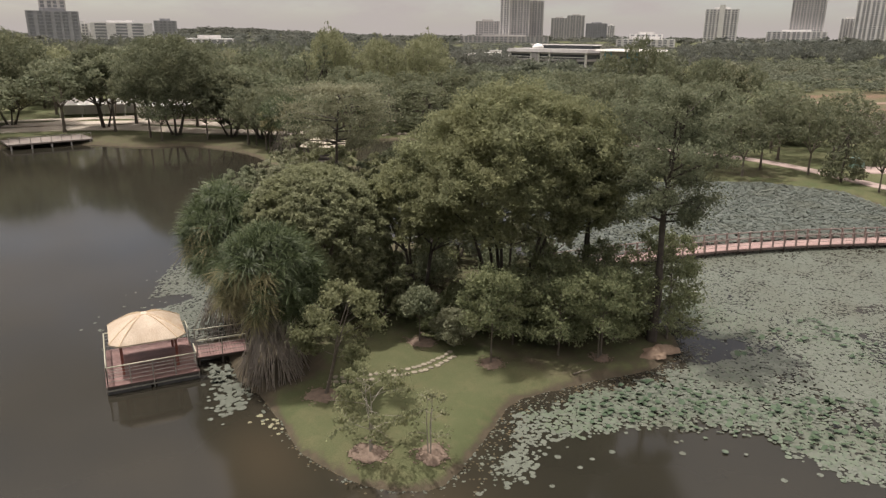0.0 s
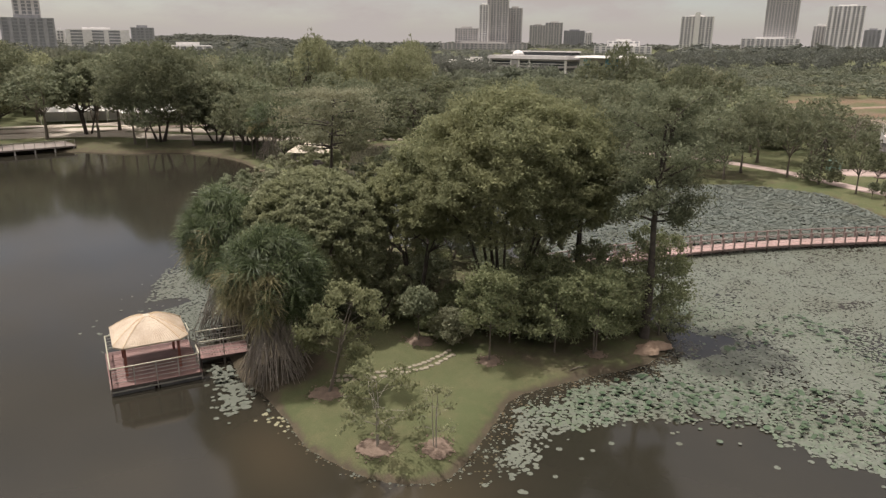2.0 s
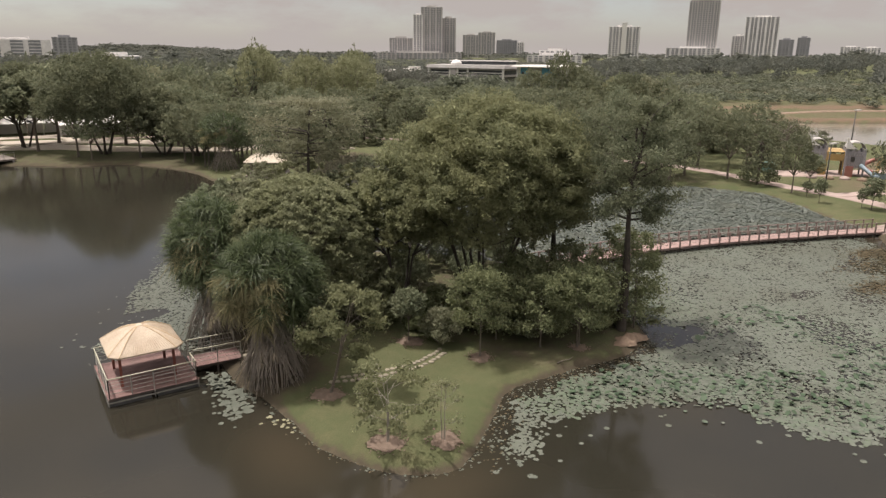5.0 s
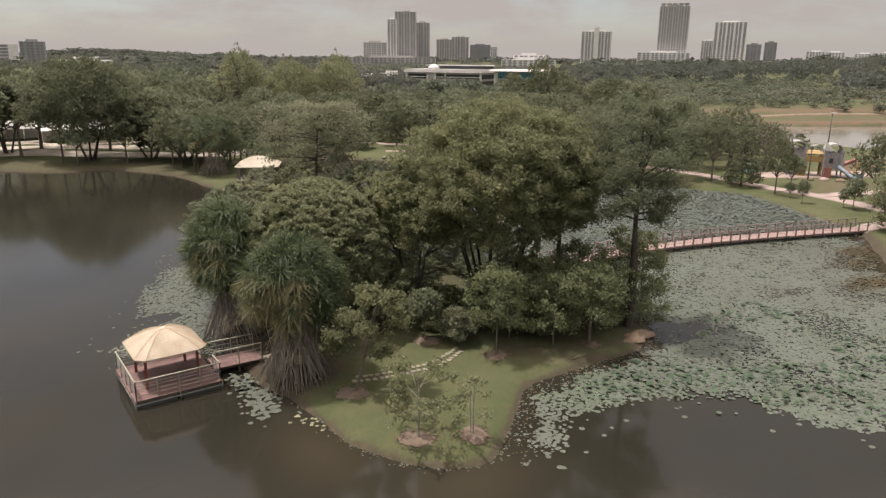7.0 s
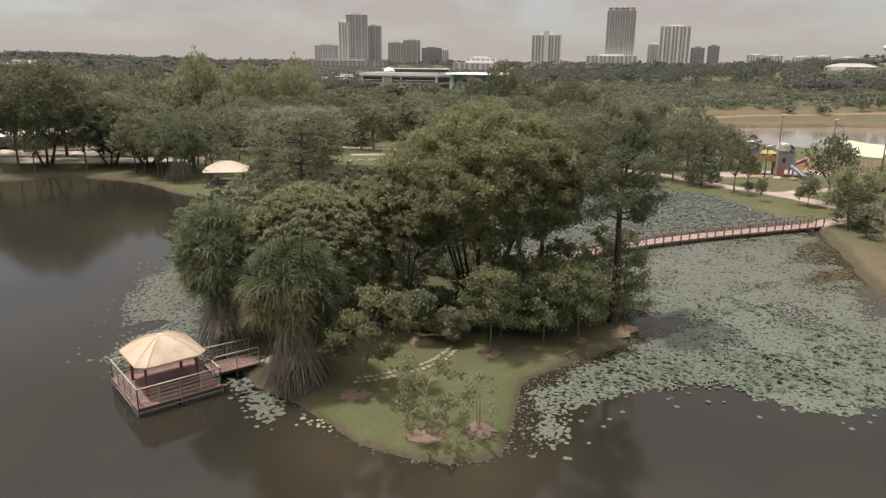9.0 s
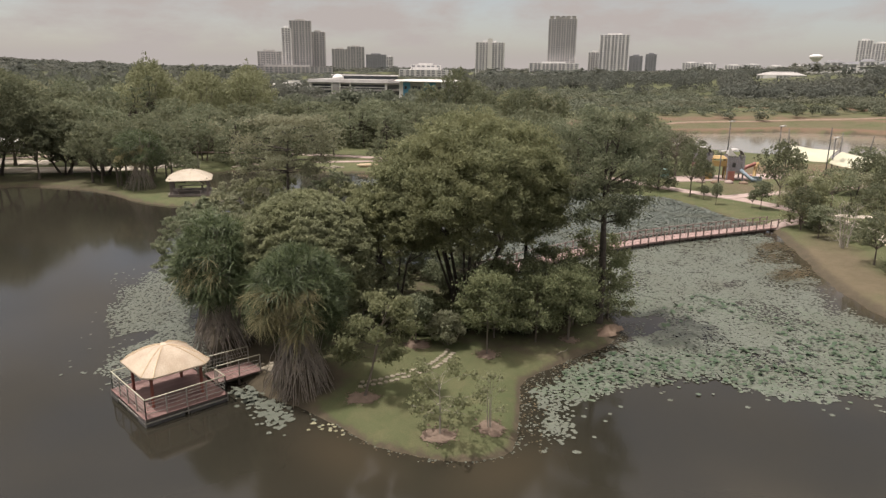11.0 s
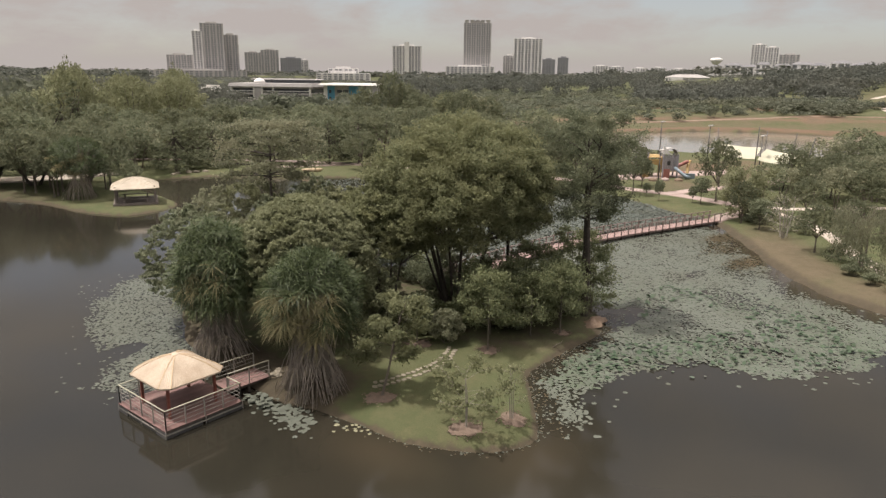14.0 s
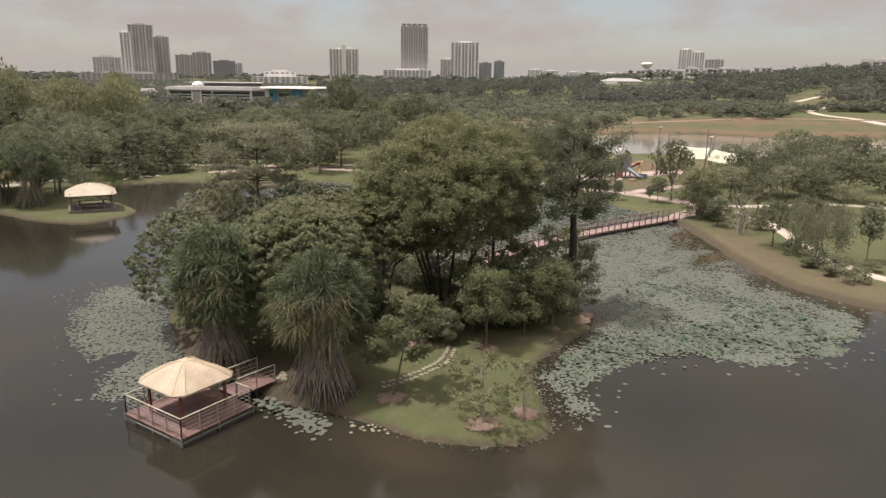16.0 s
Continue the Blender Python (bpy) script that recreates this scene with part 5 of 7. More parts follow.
def marquee(x, y, turn):
    ob = thing("marquee", (x, y, h1(x, y)), "white event marquee standing behind the bank trees", "marquee", "white marquees", "", turn)
    for k in range(4):
        part("bay_roof", Geo().add([(-2, -2.5, 2.4), (2, -2.5, 2.4), (2, 2.5, 2.4), (-2, 2.5, 2.4), (0, 0, 4.0), (-2, -2.5, 2.3), (2, -2.5, 2.3), (2, 2.5, 2.3), (-2, 2.5, 2.3)],
                                   [(0, 1, 4), (1, 2, 4), (2, 3, 4), (3, 0, 4), (0, 5, 6, 1), (1, 6, 7, 2), (2, 7, 8, 3), (3, 8, 5, 0), (8, 7, 6, 5)]).mesh("bay_roof", WHITE), ob, "", pose(-6 + 4 * k, 0, 0))
        part("back_wall", Geo().box((-6 + 4 * k, 2.4, 1.2), (3.9, 0.06, 2.3)).mesh("back_wall", WHITE), ob)
    for k in range(5):
        part("post", Geo().box((-8 + 4 * k, -2.45, 1.15), (0.1, 0.1, 2.4)).mesh("post", WHITE), ob)


marquee(17, 157, 4)
marquee(3, 164, -6)


# ---- park trees ----
def stock(name, label, top, R, bottom, seed, mat, leaves, leaf, bark=BARK, **kw):
    ob = plant_tree(name, (0, 0, -900), label, top, R, bottom, leaves=leaves, leaf=leaf, mat=mat, bark=bark, seed=seed, tri=True, **kw)
    return ob


def conifer_lobes(H, R, rng, tiers=9):
    out = []
    for i in range(tiers):
        z = 1.2 + (H - 1.6) * i / (tiers - 1)
        r = R * (1 - 0.85 * i / (tiers - 1))
        n = max(2, round(6 * (1 - i / tiers)) + 1)
        for k in range(n):
            a = 6.283 * k / n + i
            s = R * 0.34 * (1 - 0.5 * i / tiers)
            out.append((math.cos(a) * r * 0.7, math.sin(a) * r * 0.7, z + rng.uniform(-0.2, 0.2), s, s, s * 0.45))
    return np.array(out)


rng = np.random.default_rng(90)
STOCK = [
    stock("park_tree", "spreading park tree with mid-green crown", 8.5, 4.2, 2.2, 101, LEAF_MID, 1764, 0.47, r0=0.18, n_lobes=64, size=0.19),
    stock("park_tree", "round park tree with dark green crown", 8.0, 3.6, 1.8, 102, LEAF_DARK, 1764, 0.45, r0=0.17, n_lobes=60, size=0.20),
    stock("park_tree", "open park tree with pale green crown", 7.5, 3.8, 2.6, 103, LEAF_PALE, 1596, 0.40, r0=0.14, n_lobes=50, size=0.18, ragged=0.25, stems=2),
    stock("park_tree", "tall loose park tree with olive foliage", 10.5, 3.6, 2.8, 104, LEAF_MID, 1764, 0.47, r0=0.18, n_lobes=64, size=0.18, ragged=0.24),
    stock("park_conifer", "dark tiered conifer-like park tree", 9.0, 3.2, 1.2, 105, LEAF_DARK, 1680, 0.47, bark=BARK_DARK, lobes=conifer_lobes(9.0, 3.2, rng), r0=0.16, fork=6.5, limb_count=16),
    stock("park_tree", "yellow-green bushy park tree", 9.5, 4.6, 1.0, 106, LEAF_YELLOW, 3600, 0.42, r0=0.2, n_lobes=110, size=0.15),
    stock("park_tree", "young narrow park tree staked on the lawn", 6.5, 1.6, 1.2, 109, LEAF_MID, 1344, 0.34, r0=0.08, n_lobes=20, size=0.36),
]
HEIGHTS = [8.5, 8.0, 7.5, 10.5, 9.0, 9.5, 6.5]
RADII = [4.2, 3.6, 3.8, 3.6, 3.2, 4.6, 1.6]


def skyline(x, y):
    """How high the trees stand: tall in the north-west, lower towards the open east."""
    b, r = math.degrees(math.atan2(y, x)), math.hypot(x, y)
    k = 0.0 if b > 66 else 0.042 if b > 47 else 0.024 if b > 42 else 0.046
    return max(4.0, 17.4 - r * k) if r < 340 else 99.0


def place_tree(kind, x, y, top, R, group="park trees"):
    z = h1(x, y)
    s, w = (top - z) / HEIGHTS[kind], R / RADII[kind]
    ob = copy_thing(STOCK[kind], Matrix.Translation((x, y, z)) @ Matrix.Rotation(x * 3.1 + y, 4, "Z") @ Matrix.Diagonal((w, w, s, 1)))
    tagged(ob, group=group)
    return ob


# east bank
for row in ((1, 82.4, 37.2, 9.2, 3.0), (1, 60.4, 19.9, 5.5, 2.2), (6, 58.6, 11.2, 6.6, 1.4), 
            (6, 51.4, 13.6, 1.6, 0.8), (1, 88.4, 21.4, 7.2, 4.2), (0, 95, 16.4, 7.8, 4.4), (1, 94.6, 25.9, 5.8, 3.4), (0, 95.7, 10.6, 6.6, 3.9), (1, 104, 22, 7.2, 4.2), (0, 108, 12, 7.8, 4.6),
            (6, 78.2, 43.6, 3.6, 0.8), (6, 79.6, 39.4, 3.0, 0.7), (6, 80.4, 46.4, 2.6, 0.7), (6, 80, 35, 2.4, 0.6), (1, 69, 18, 5.0, 2.4), (0, 86, 6, 7, 4), (2, 76, 8, 6, 3.2), (1, 66, 6, 6, 3), (0, 72, -6, 7, 3.6),
            (6, 63, 9, 5, 1.2), (2, 60, 0, 5, 2), (1, 99, 20, 7.2, 3.8), (0, 101, 8, 8, 4.2), (1, 108, 28, 6, 3.4), (3, 112, 20, 7.5, 3.6), (0, 116, 8, 7.6, 4.2), (1, 120, 24, 6, 3.6), (2, 90, 30.5, 5.4, 2.6), (0, 92, 2, 7.5, 4), (1, 104, -4, 8, 4.4), (1, 128, 18, 8, 4.5), (1, 134, 6, 8.5, 5), (0, 126, 0, 9, 5), (1, 140, 24, 7, 4), (2, 84, 16, 5, 2.4), (1, 70.6, 30.1, 5.4, 2.0), (3, 85.3, 31.8, 6.2, 2.6), (1, 95.5, 30.6, 7.4, 3.2), (2, 108.5, 29.6, 8.2, 3.6), (1, 106.6, 25.0, 8.2, 3.6), (3, 114.9, 22.9, 8.7, 3.8), (1, 77.0, 24.6, 5.8, 2.4), (2, 84.6, 22.8, 6.6000000000000005, 2.8), (1, 84.2, 19.5, 6.4, 2.8), (3, 106.8, 34.9, 7.2, 3.0), (1, 95.6, 25.5, 7.2, 3.2), (2, 96.2, 20.2, 7.4, 3.2), (1, 90.2, 26.6, 6.4, 2.6), (3, 130.3, 28.3, 8.7, 3.8), (6, 79.4, 38.2, 4.4, 1.4), (6, 67.9, 27.3, 4.2, 1.6), (6, 53.6, 15.6, 1.5, 0.9), (6, 55.2, 10.6, 1.6, 1.0), (6, 68.6, 22.6, 2.0, 1.0), (6, 72.0, 29.0, 1.6, 1.2)):
    place_tree(1 if row[0] == 0 and int(row[1]) % 2 else row[0], *row[1:], "trees on the east bank")
for row in ((4, 82.6, 54.6, 7.9, 2.4), (3, 83.2, 59.6, 9.0, 3.0), (1, 81.3, 48.9, 7.4, 2.0), (3, 89, 69, 9.4, 4.0), (0, 76, 68, 8.6, 4.0), (1, 71, 71, 8.0, 3.6), (3, 80, 64.4, 9.4, 3.2), (0, 84, 76, 9.0, 4.2), (1, 76.8, 77, 9.6, 4.0),
            (0, 88, 84, 10, 4.6), (3, 96, 76, 10.5, 4), (2, 94, 64, 8, 3.6), (0, 104, 70, 9, 4.5), (2, 101, 62, 7.2, 2.6), (6, 88, 50.5, 4.6, 1.6), (2, 74.5, 62.5, 7.5, 3),
            (0, 68.5, 67, 8.2, 3.4), (3, 73, 84, 11, 4), (1, 70, 76, 8, 3.4)):
    place_tree(row[0] if row[0] in (1, 4, 6) else (row[0], 1, 1)[int(row[1]) % 3], row[1], row[2], row[3] * 1.08, row[4] * 1.2, "trees by the lotus shore")
GB = "trees on the east bank"
airy_tree("bank_bush", (73.4, 30.8, h1(73.4, 30.8)), "wide olive-brown bushy tree at the bridge end", 5.6, 3.3, 1.2, 7000, 0.26, LEAF_YELLOW, BARK, 0.12, 301, 26, 8, 3, group=GB, puff=0.42, spread=0.4)
airy_tree("bare_tree", (65.6, 24.1, h1(65.6, 24.1)), "nearly leafless grey branching tree", 4.9, 2.3, 1.0, 300, 0.2, LEAF_YELLOW, BARK_PALE, 0.09, 302, 26, 9, 4, group=GB, puff=0.2, spread=0.4)
airy_tree("bare_tree", (97, 60, h1(97, 60)), "nearly leafless spreading grey tree by the playground", 7.6, 4.2, 3.6, 350, 0.3, LEAF_MID, BARK, 0.16, 303, 24, 9, 2, group=GB, puff=0.25, flat=0.4, spread=0.3)
airy_tree("willow", (56.8, 15.2, h1(56.8, 15.2)), "weeping tree with hanging grey-green twigs", 5.5, 2.9, 2.8, 8200, 0.24, LEAF_PALE, BARK, 0.12, 304, 24, 8, 2, group=GB, puff=0.2, strand=2.6, long=4.0, spread=0.2, flat=0.3)
for k, (x, y, hh, R) in enumerate(((54.2, 14.6, 1.5, 1.3), (52.6, 13.3, 1.2, 1.1), (58.4, 17.4, 1.4, 1.2), (69.0, 23.8, 1.8, 1.4), (70.8, 27.4, 1.5, 1.4), (75.2, 30.2, 1.6, 1.3), (72.0, 29.2, 1.2, 1.3), (50.4, 11.4, 1.0, 1.0), (76.4, 27.4, 2.2, 1.6))):
    airy_tree("bank_shrub", (x, y, h1(x, y)), "low ragged shrub on the grassy lake bank", hh, R, 0.25, 1100, 0.2, (LEAF_MID, LEAF_PALE, LEAF_DARK)[k % 3], BARK, 0.03, 320 + k, 14, 5, 3, category="shrub", group="shrubs on the east bank", puff=0.2, spread=0.15)
# broad dark trees leaning over the north bank
for x, y, top, R, low, seed in ((13.2, 128.5, 17.0, 9.2, 2.6, 201), (21.5, 123.5, 11.5, 5.2, 1.6, 202), (-13, 152, 17.5, 9.6, 1.8, 203), (-24, 141, 15.5, 8.0, 1.8, 204), (2.5, 143, 15.0, 6.6, 3.5, 205), (26, 119, 8.8, 4.6, 1.8, 206)):
    ground_tree(x, y, "bank_tree", "broad dark tree with a heavy low crown on the north bank", top, R, low, leaves=int(3300 * R), leaf=0.42, mat=LEAF_DARK, bark=BARK_DARK, r0=0.3, seed=seed, stems=3, n_lobes=150, size=0.17, ragged=0.12,
                spread=0.55, limb_count=26, tri=True, group="broad trees on the north bank")
# north bank: clumps, clumps, lawn grove
for row in ((3, 4, 137, 14, 5.0), (3, 9, 127.5, 12.5, 4), (5, -6, 168, 15, 7),
            (1, 22.4, 123, 5.5, 3.4), (1, 23.8, 107, 8.5, 3.0), (1, 22.4, 113.4, 9.4, 3.6), (1, 17.4, 121.8, 9.0, 3.8), (0, 10.4, 122.8, 8.0, 3.4), (1, 26.4, 110.6, 9.6, 3.8), (0, 26.5, 115, 8.2, 4.2), (1, 31.5, 113.5, 9.6, 4.8), (0, 29, 107.5, 6.0, 3.0), (1, 33.2, 110.5, 9.2, 4.0), (2, 33, 117, 9, 4), (1, 24.5, 107.5, 8.4, 3.2), (1, 27.5, 104.2, 7.6, 2.8), (0, 31.4, 108.2, 8.6, 3.4), (1, 23.4, 112.2, 7.2, 3.2), (0, 32.6, 104.5, 5.2, 2.4), (0, 25.5, 121, 7.5, 4), (3, 41, 118, 10, 4),
            (4, 40, 142, 13.5, 4.6), (4, 47, 152, 15.4, 4.0),  (0, 31, 132, 10.5, 5), (2, 46, 126, 8.5, 4.5)):
    place_tree(*row, "trees on the north bank")
for row in ((0, 61.8, 132.2, 8.5, 5.2), (1, 72.5, 129.9, 8.2, 4.6), (2, 76, 139.6, 6.4, 4.2), (0, 54, 128.5, 7.5, 4.4), (1, 84, 137, 8, 4.6), (4, 72.9, 106.2, 9.4, 4.0), (4, 77.3, 102.8, 10.3, 4.4), (1, 80.5, 99.1, 10.3, 5.0), (0, 86, 106, 10, 5),
            (3, 68, 116.5, 9.5, 3.8), (1, 90, 96, 10, 5), (0, 92, 116, 9.5, 5), (1, 64, 146, 9.6, 5.2), (0, 78, 150, 10, 5.4), (3, 50, 150, 11, 5), (1, 96, 132, 10, 5.2), (0, 56, 140, 8.4, 4.4), (2, 48, 136, 8, 4), (1, 98, 104, 10.5, 5),
            (3, 84, 124, 10, 4.6), (0, 72, 96.5, 7.4, 3.6), (1, 121, 136, 17.6, 4.6), (1, 127.5, 137, 14.5, 5), (4, 80, 88, 9.0, 3.4), (4, 94, 90, 10, 3.6), (1, 99, 88, 9.5, 4), (1, 115, 140, 13.5, 4.6), (1, 124, 118, 12.5, 5), (1, 131, 112, 12, 5), (1, 118, 124, 12.5, 5)):
    place_tree({0: 1, 2: 4}.get(row[0], row[0]), *row[1:], "trees round the lawn grove")
rng = np.random.default_rng(17)
taken = []
while len(taken) < 30:
    x, y = rng.uniform(42, 108), rng.uniform(117, 160)
    if all(math.hypot(x - a, y - b) > 6.5 for a, b in taken):
        taken.append((x, y))
        place_tree(int(rng.choice([1, 1, 4, 4, 0])), x, y, rng.uniform(7.5, 10.5), rng.uniform(3.8, 5.2), "trees round the lawn grove")
rng = np.random.default_rng(14)
for k in range(120):
    a = math.radians(rng.uniform(24, 98))
    r = rng.uniform(150, 205)
    x, y = r * math.cos(a), r * math.sin(a)
    if y < 100 or a < 0.73 or (60 < x < 100 and y < 160) or (34 < x < 74 and y < 186):
        continue
    t = rng.choice([0, 1, 3, 5, 4, 2])
    place_tree(int(t), x, y, min(rng.uniform(9, 13.5) + 1.5, skyline(x, y) + rng.uniform(-1.5, 0.5)), rng.uniform(4.2, 6.2), "park trees behind the lake")
for k in range(9):
    place_tree(5, 52 + 4.0 * k + rng.uniform(-2, 2), 166 + (k % 3) * 7 + rng.uniform(-3, 3), rng.uniform(16.0, 19.0), rng.uniform(5.0, 6.4), "tall yellow-green trees")
for x, y, top, R in ((-4, 139, 13, 6), (8, 146, 15, 6.5), (18, 138, 13.5, 6), (26, 133, 12, 5.5), (33, 140, 13, 5.5), (36, 126, 9.5, 4.6), (-16, 134, 11, 5.5), (12, 170, 15, 7), (24, 168, 15.5, 7), (-20, 172, 15, 8), (30, 150, 13.5, 6)):
    place_tree((1, 0, 3)[int(x) % 3], x, y, top, R, "trees on the north bank")
for ob in STOCK:
    for o in (*ob.children_recursive, ob):
        bpy.data.objects.remove(o)


# ---- small things along the north lawn and the far bank ----
def boulders(spots, label, group):
    for k, (x, y, s) in enumerate(spots):
        bm = bmesh.new()
        bmesh.ops.create_icosphere(bm, subdivisions=2, radius=s)
        for v in bm.verts:
            v.co *= 1 + 0.3 * noise.noise(v.co * 1.3 / s + Vector((k * 7, 1, 2)))
            v.co.z *= 0.6
        me = bpy.data.meshes.new("boulder")
        bm.to_mesh(me)
        bm.free()
        me.materials.append(STONE)
        ob = new("boulder", me)
        ob.matrix_basis = pose(x, y, max(h1(x, y), 0) + s * 0.15, 0, 0, k * 77)
        tagged(ob, label, "boulder", group)


rng = np.random.default_rng(15)
boulders([(46.5 + 0.6 * k + rng.normal(0, 0.4), 115.4 - 0.12 * k + rng.normal(0, 0.5), rng.uniform(0.25, 0.55)) for k in range(10)], "rough brown boulder on the lawn shore", "boulders on the lawn shore")
boulders([(56 + 0.6 * k + rng.normal(0, 0.4), 106.6 - 0.5 * k + rng.normal(0, 0.4), rng.uniform(0.25, 0.6)) for k in range(9)], "rough brown boulder on the lawn shore", "boulders on the lawn shore")
ob = new("rowing_boat", Geo().tube([(-1.9, 0, 0.30), (-1.2, 0, 0.2), (0, 0, 0.16), (1.2, 0, 0.2), (1.9, 0, 0.32)], [0.05, 0.30, 0.38, 0.30, 0.05], 10).mesh("rowing_boat", ROOF_RIDGE, True))
ob.matrix_basis = pose(64.2, 100.9, h1(64.2, 100.9) + 0.12, 0, 0, -35)
tagged(ob, "upturned tan wooden rowing boat on the lawn shore", "boat")
for k in range(16):
    x, y = 236 + 3.2 * k, 22 - 4.4 * k
    ob = new("bollard", Geo().box((0, 0, 0.55), (1.1, 0.5, 1.1)).mesh("bollard", KERB))
    ob.location = (x, y, h1(x, y))
    tagged(ob, "white roadside barrier block on the far bank", "barrier", "white barrier blocks")


# ---- far woods ----
def clump(rng, n, leaf):
    lobes = dome_lobes(1.0, 1.9, 0.15, 14, rng, 0.36, 0.85, 0.2, -0.3)
    return leaf_quads(lobes, n, leaf, rng, 0, 0.86, 1.3, jitter=0.6, tri=True)[0]


def woods(name, spots, n, leaf, mat, label, seed):
    """Many far trees in one mesh: spots of (x, y, width, height)."""
    rng = np.random.default_rng(seed)
    kinds = [clump(rng, n, leaf) for _ in range(6)]
    spots = np.asarray(spots, float)
    z = height(spots[:, 0], spots[:, 1])
    out = []
    for k, (x, y, w, hh) in enumerate(spots):
        a = rng.uniform(0, 6.28)
        v = kinds[k % 6]
        c, s = math.cos(a), math.sin(a)
        out.append(np.stack([x + (v[:, 0] * c - v[:, 1] * s) * w, y + (v[:, 0] * s + v[:, 1] * c) * w, z[k] - 0.3 + v[:, 2] * hh / 1.9], -1))
    V = np.concatenate(out)
    ob = new(name, quads_mesh(name, V, np.arange(len(V)).reshape(-1, 3), mat))
    return tagged(ob, label, "woods", "", "stuff")


def meadow(x, y):
    """The open grassland behind the playground."""
    return 0.33 < math.atan2(y, x) + 0.03 * math.sin(0.03 * x) < 0.715 and 150 < math.hypot(x, y) < 430 + 20 * math.sin(0.05 * y)


def noise_at(x, y):
    return 0.5 + 0.25 * math.sin(x * 0.021 + 1.3 * math.sin(y * 0.017)) + 0.25 * math.sin(y * 0.026 + 0.9 * math.sin(x * 0.013))


def scatter(rng, n, a0, a1, r0, r1, w0, w1, h0, h1_, keep=None):
    out = []
    while len(out) < n:
        a, r = math.radians(rng.uniform(a0, a1)), math.sqrt(rng.uniform(r0 * r0, r1 * r1))
        x, y = r * math.cos(a), r * math.sin(a)
        if keep is None or keep(x, y):
            k = rng.uniform(0, 1)
            out.append((x, y, w0 + (w1 - w0) * k, min(h0 + (h1_ - h0) * k * rng.uniform(0.7, 1.2), max(2.6, skyline(x, y) * rng.uniform(0.75, 1.05)))))
    return out


rng = np.random.default_rng(77)
open_slope = lambda x, y: math.hypot((x - 335) / 34, (y - 50) / 14) < 1 or math.hypot((x - 410) / 50, (y - 62) / 12) < 1 or math.hypot(x - 385, y - 108) < 20 or math.hypot((x - 280) / 24, (y - 30) / 24) < 1 or math.hypot((x - 600) / 60, (y - 238) / 22) < 1
villa_view = lambda x, y: (0.155 < math.atan2(y, x) < 0.36 and 600 < math.hypot(x, y) < 900) or (abs(math.atan2(y, x) - 0.379) < 0.045 and 470 < math.hypot(x, y) < 680)
college_view = lambda x, y: 0.80 < math.atan2(y, x) < 1.04 and math.hypot(x, y) > 235
dry = lambda x, y: not villa_view(x, y) and not open_slope(x, y) and not meadow(x, y) and signed(FAR_LAKE, np.array([x]), np.array([y]))[0] < -28 and abs(y - 190 - 0.1 * (x - 270)) > 9 and noise_at(x, y) > 0.12
woods("woods_near", scatter(rng, 600, 38, 100, 195, 330, 3.0, 6.0, 8, 13.5, lambda x, y: y > 145 and math.atan2(y, x) > 0.80 and not college_view(x, y)), 240, 0.30, LEAF_WOODS, "thick mixed woodland behind the park", 1)
woods("woods_east", scatter(rng, 560, -4, 40, 128, 330, 1.6, 3.8, 1.8, 5.5, lambda x, y: dry(x, y) and (x < 150 or y > 96 or x > 262) and not (88 < x < 140 and 26 < y < 62)), 130, 0.32, LEAF_WOODS, "scrubby trees round the reservoir", 2)
woods("woods_far", scatter(rng, 2100, -8, 102, 300, 820, 2.6, 5.4, 5, 9.5, lambda x, y: dry(x, y) and math.hypot(x - 235, y - 300) > 50 and not (0.80 < math.atan2(y, x) < 1.10 and math.hypot(x, y) > 480) and not (math.atan2(y, x) < 0.80 and math.hypot(x, y) < 440 and rng.random() < 0.45) and not (math.atan2(y, x) < 0.62 and math.hypot(x, y) < 400 and rng.random() < 0.2)), 120, 0.33, LEAF_FAR, "distant belt of trees", 3)
woods("woods_scrub", scatter(rng, 420, 28, 52, 215, 420, 1.6, 4.0, 1.8, 5, lambda x, y: signed(FAR_LAKE, np.array([x]), np.array([y]))[0] < -30 and math.hypot(x - 226, y - 302) > 44 and not meadow(x, y)), 110, 0.32, LEAF_WOODS, "low scrub on the open land behind the park", 8)
woods("woods_low", scatter(rng, 420, 46, 63, 480, 1300, 5, 10, 2.4, 4.0), 60, 0.45, LEAF_FAR, "low scrub between the college building and the towers", 10)
woods("meadow_scrub", scatter(rng, 1900, 12, 44, 205, 500, 1.2, 3.6, 1.0, 3.4, lambda x, y: signed(FAR_LAKE, np.array([x]), np.array([y]))[0] < -24 and not open_slope(x, y)), 70, 0.40, LEAF_WOODS, "scattered low bushes on dry grassland", 11)
woods("slope_scrub", scatter(rng, 500, 8, 25, 440, 800, 2.0, 4.6, 1.2, 2.8, lambda x, y: not open_slope(x, y)), 60, 0.36, LEAF_FAR, "low scrub on the far slope", 12)
woods("woods_valley", scatter(rng, 160, 52, 66, 330, 560, 4.0, 7.0, 4, 8), 150, 0.28, LEAF_FAR, "trees in the valley beside the college building", 9)
woods("woods_hill", scatter(rng, 1150, -6, 26, 330, 800, 2.6, 5.4, 5, 8.5, lambda x, y: noise_at(x, y) > 0.18 and not open_slope(x, y) and not villa_view(x, y)), 110, 0.34, LEAF_FAR, "trees on the far hillside", 4)
woods("woods_horizon", scatter(rng, 1300, -12, 106, 820, 2100, 9, 18, 7, 13, lambda x, y: not (0.80 < math.atan2(y, x) < 1.10 and math.hypot(x, y) < 1320)), 60, 0.55, LEAF_FAR, "hazy woods to the horizon", 5)
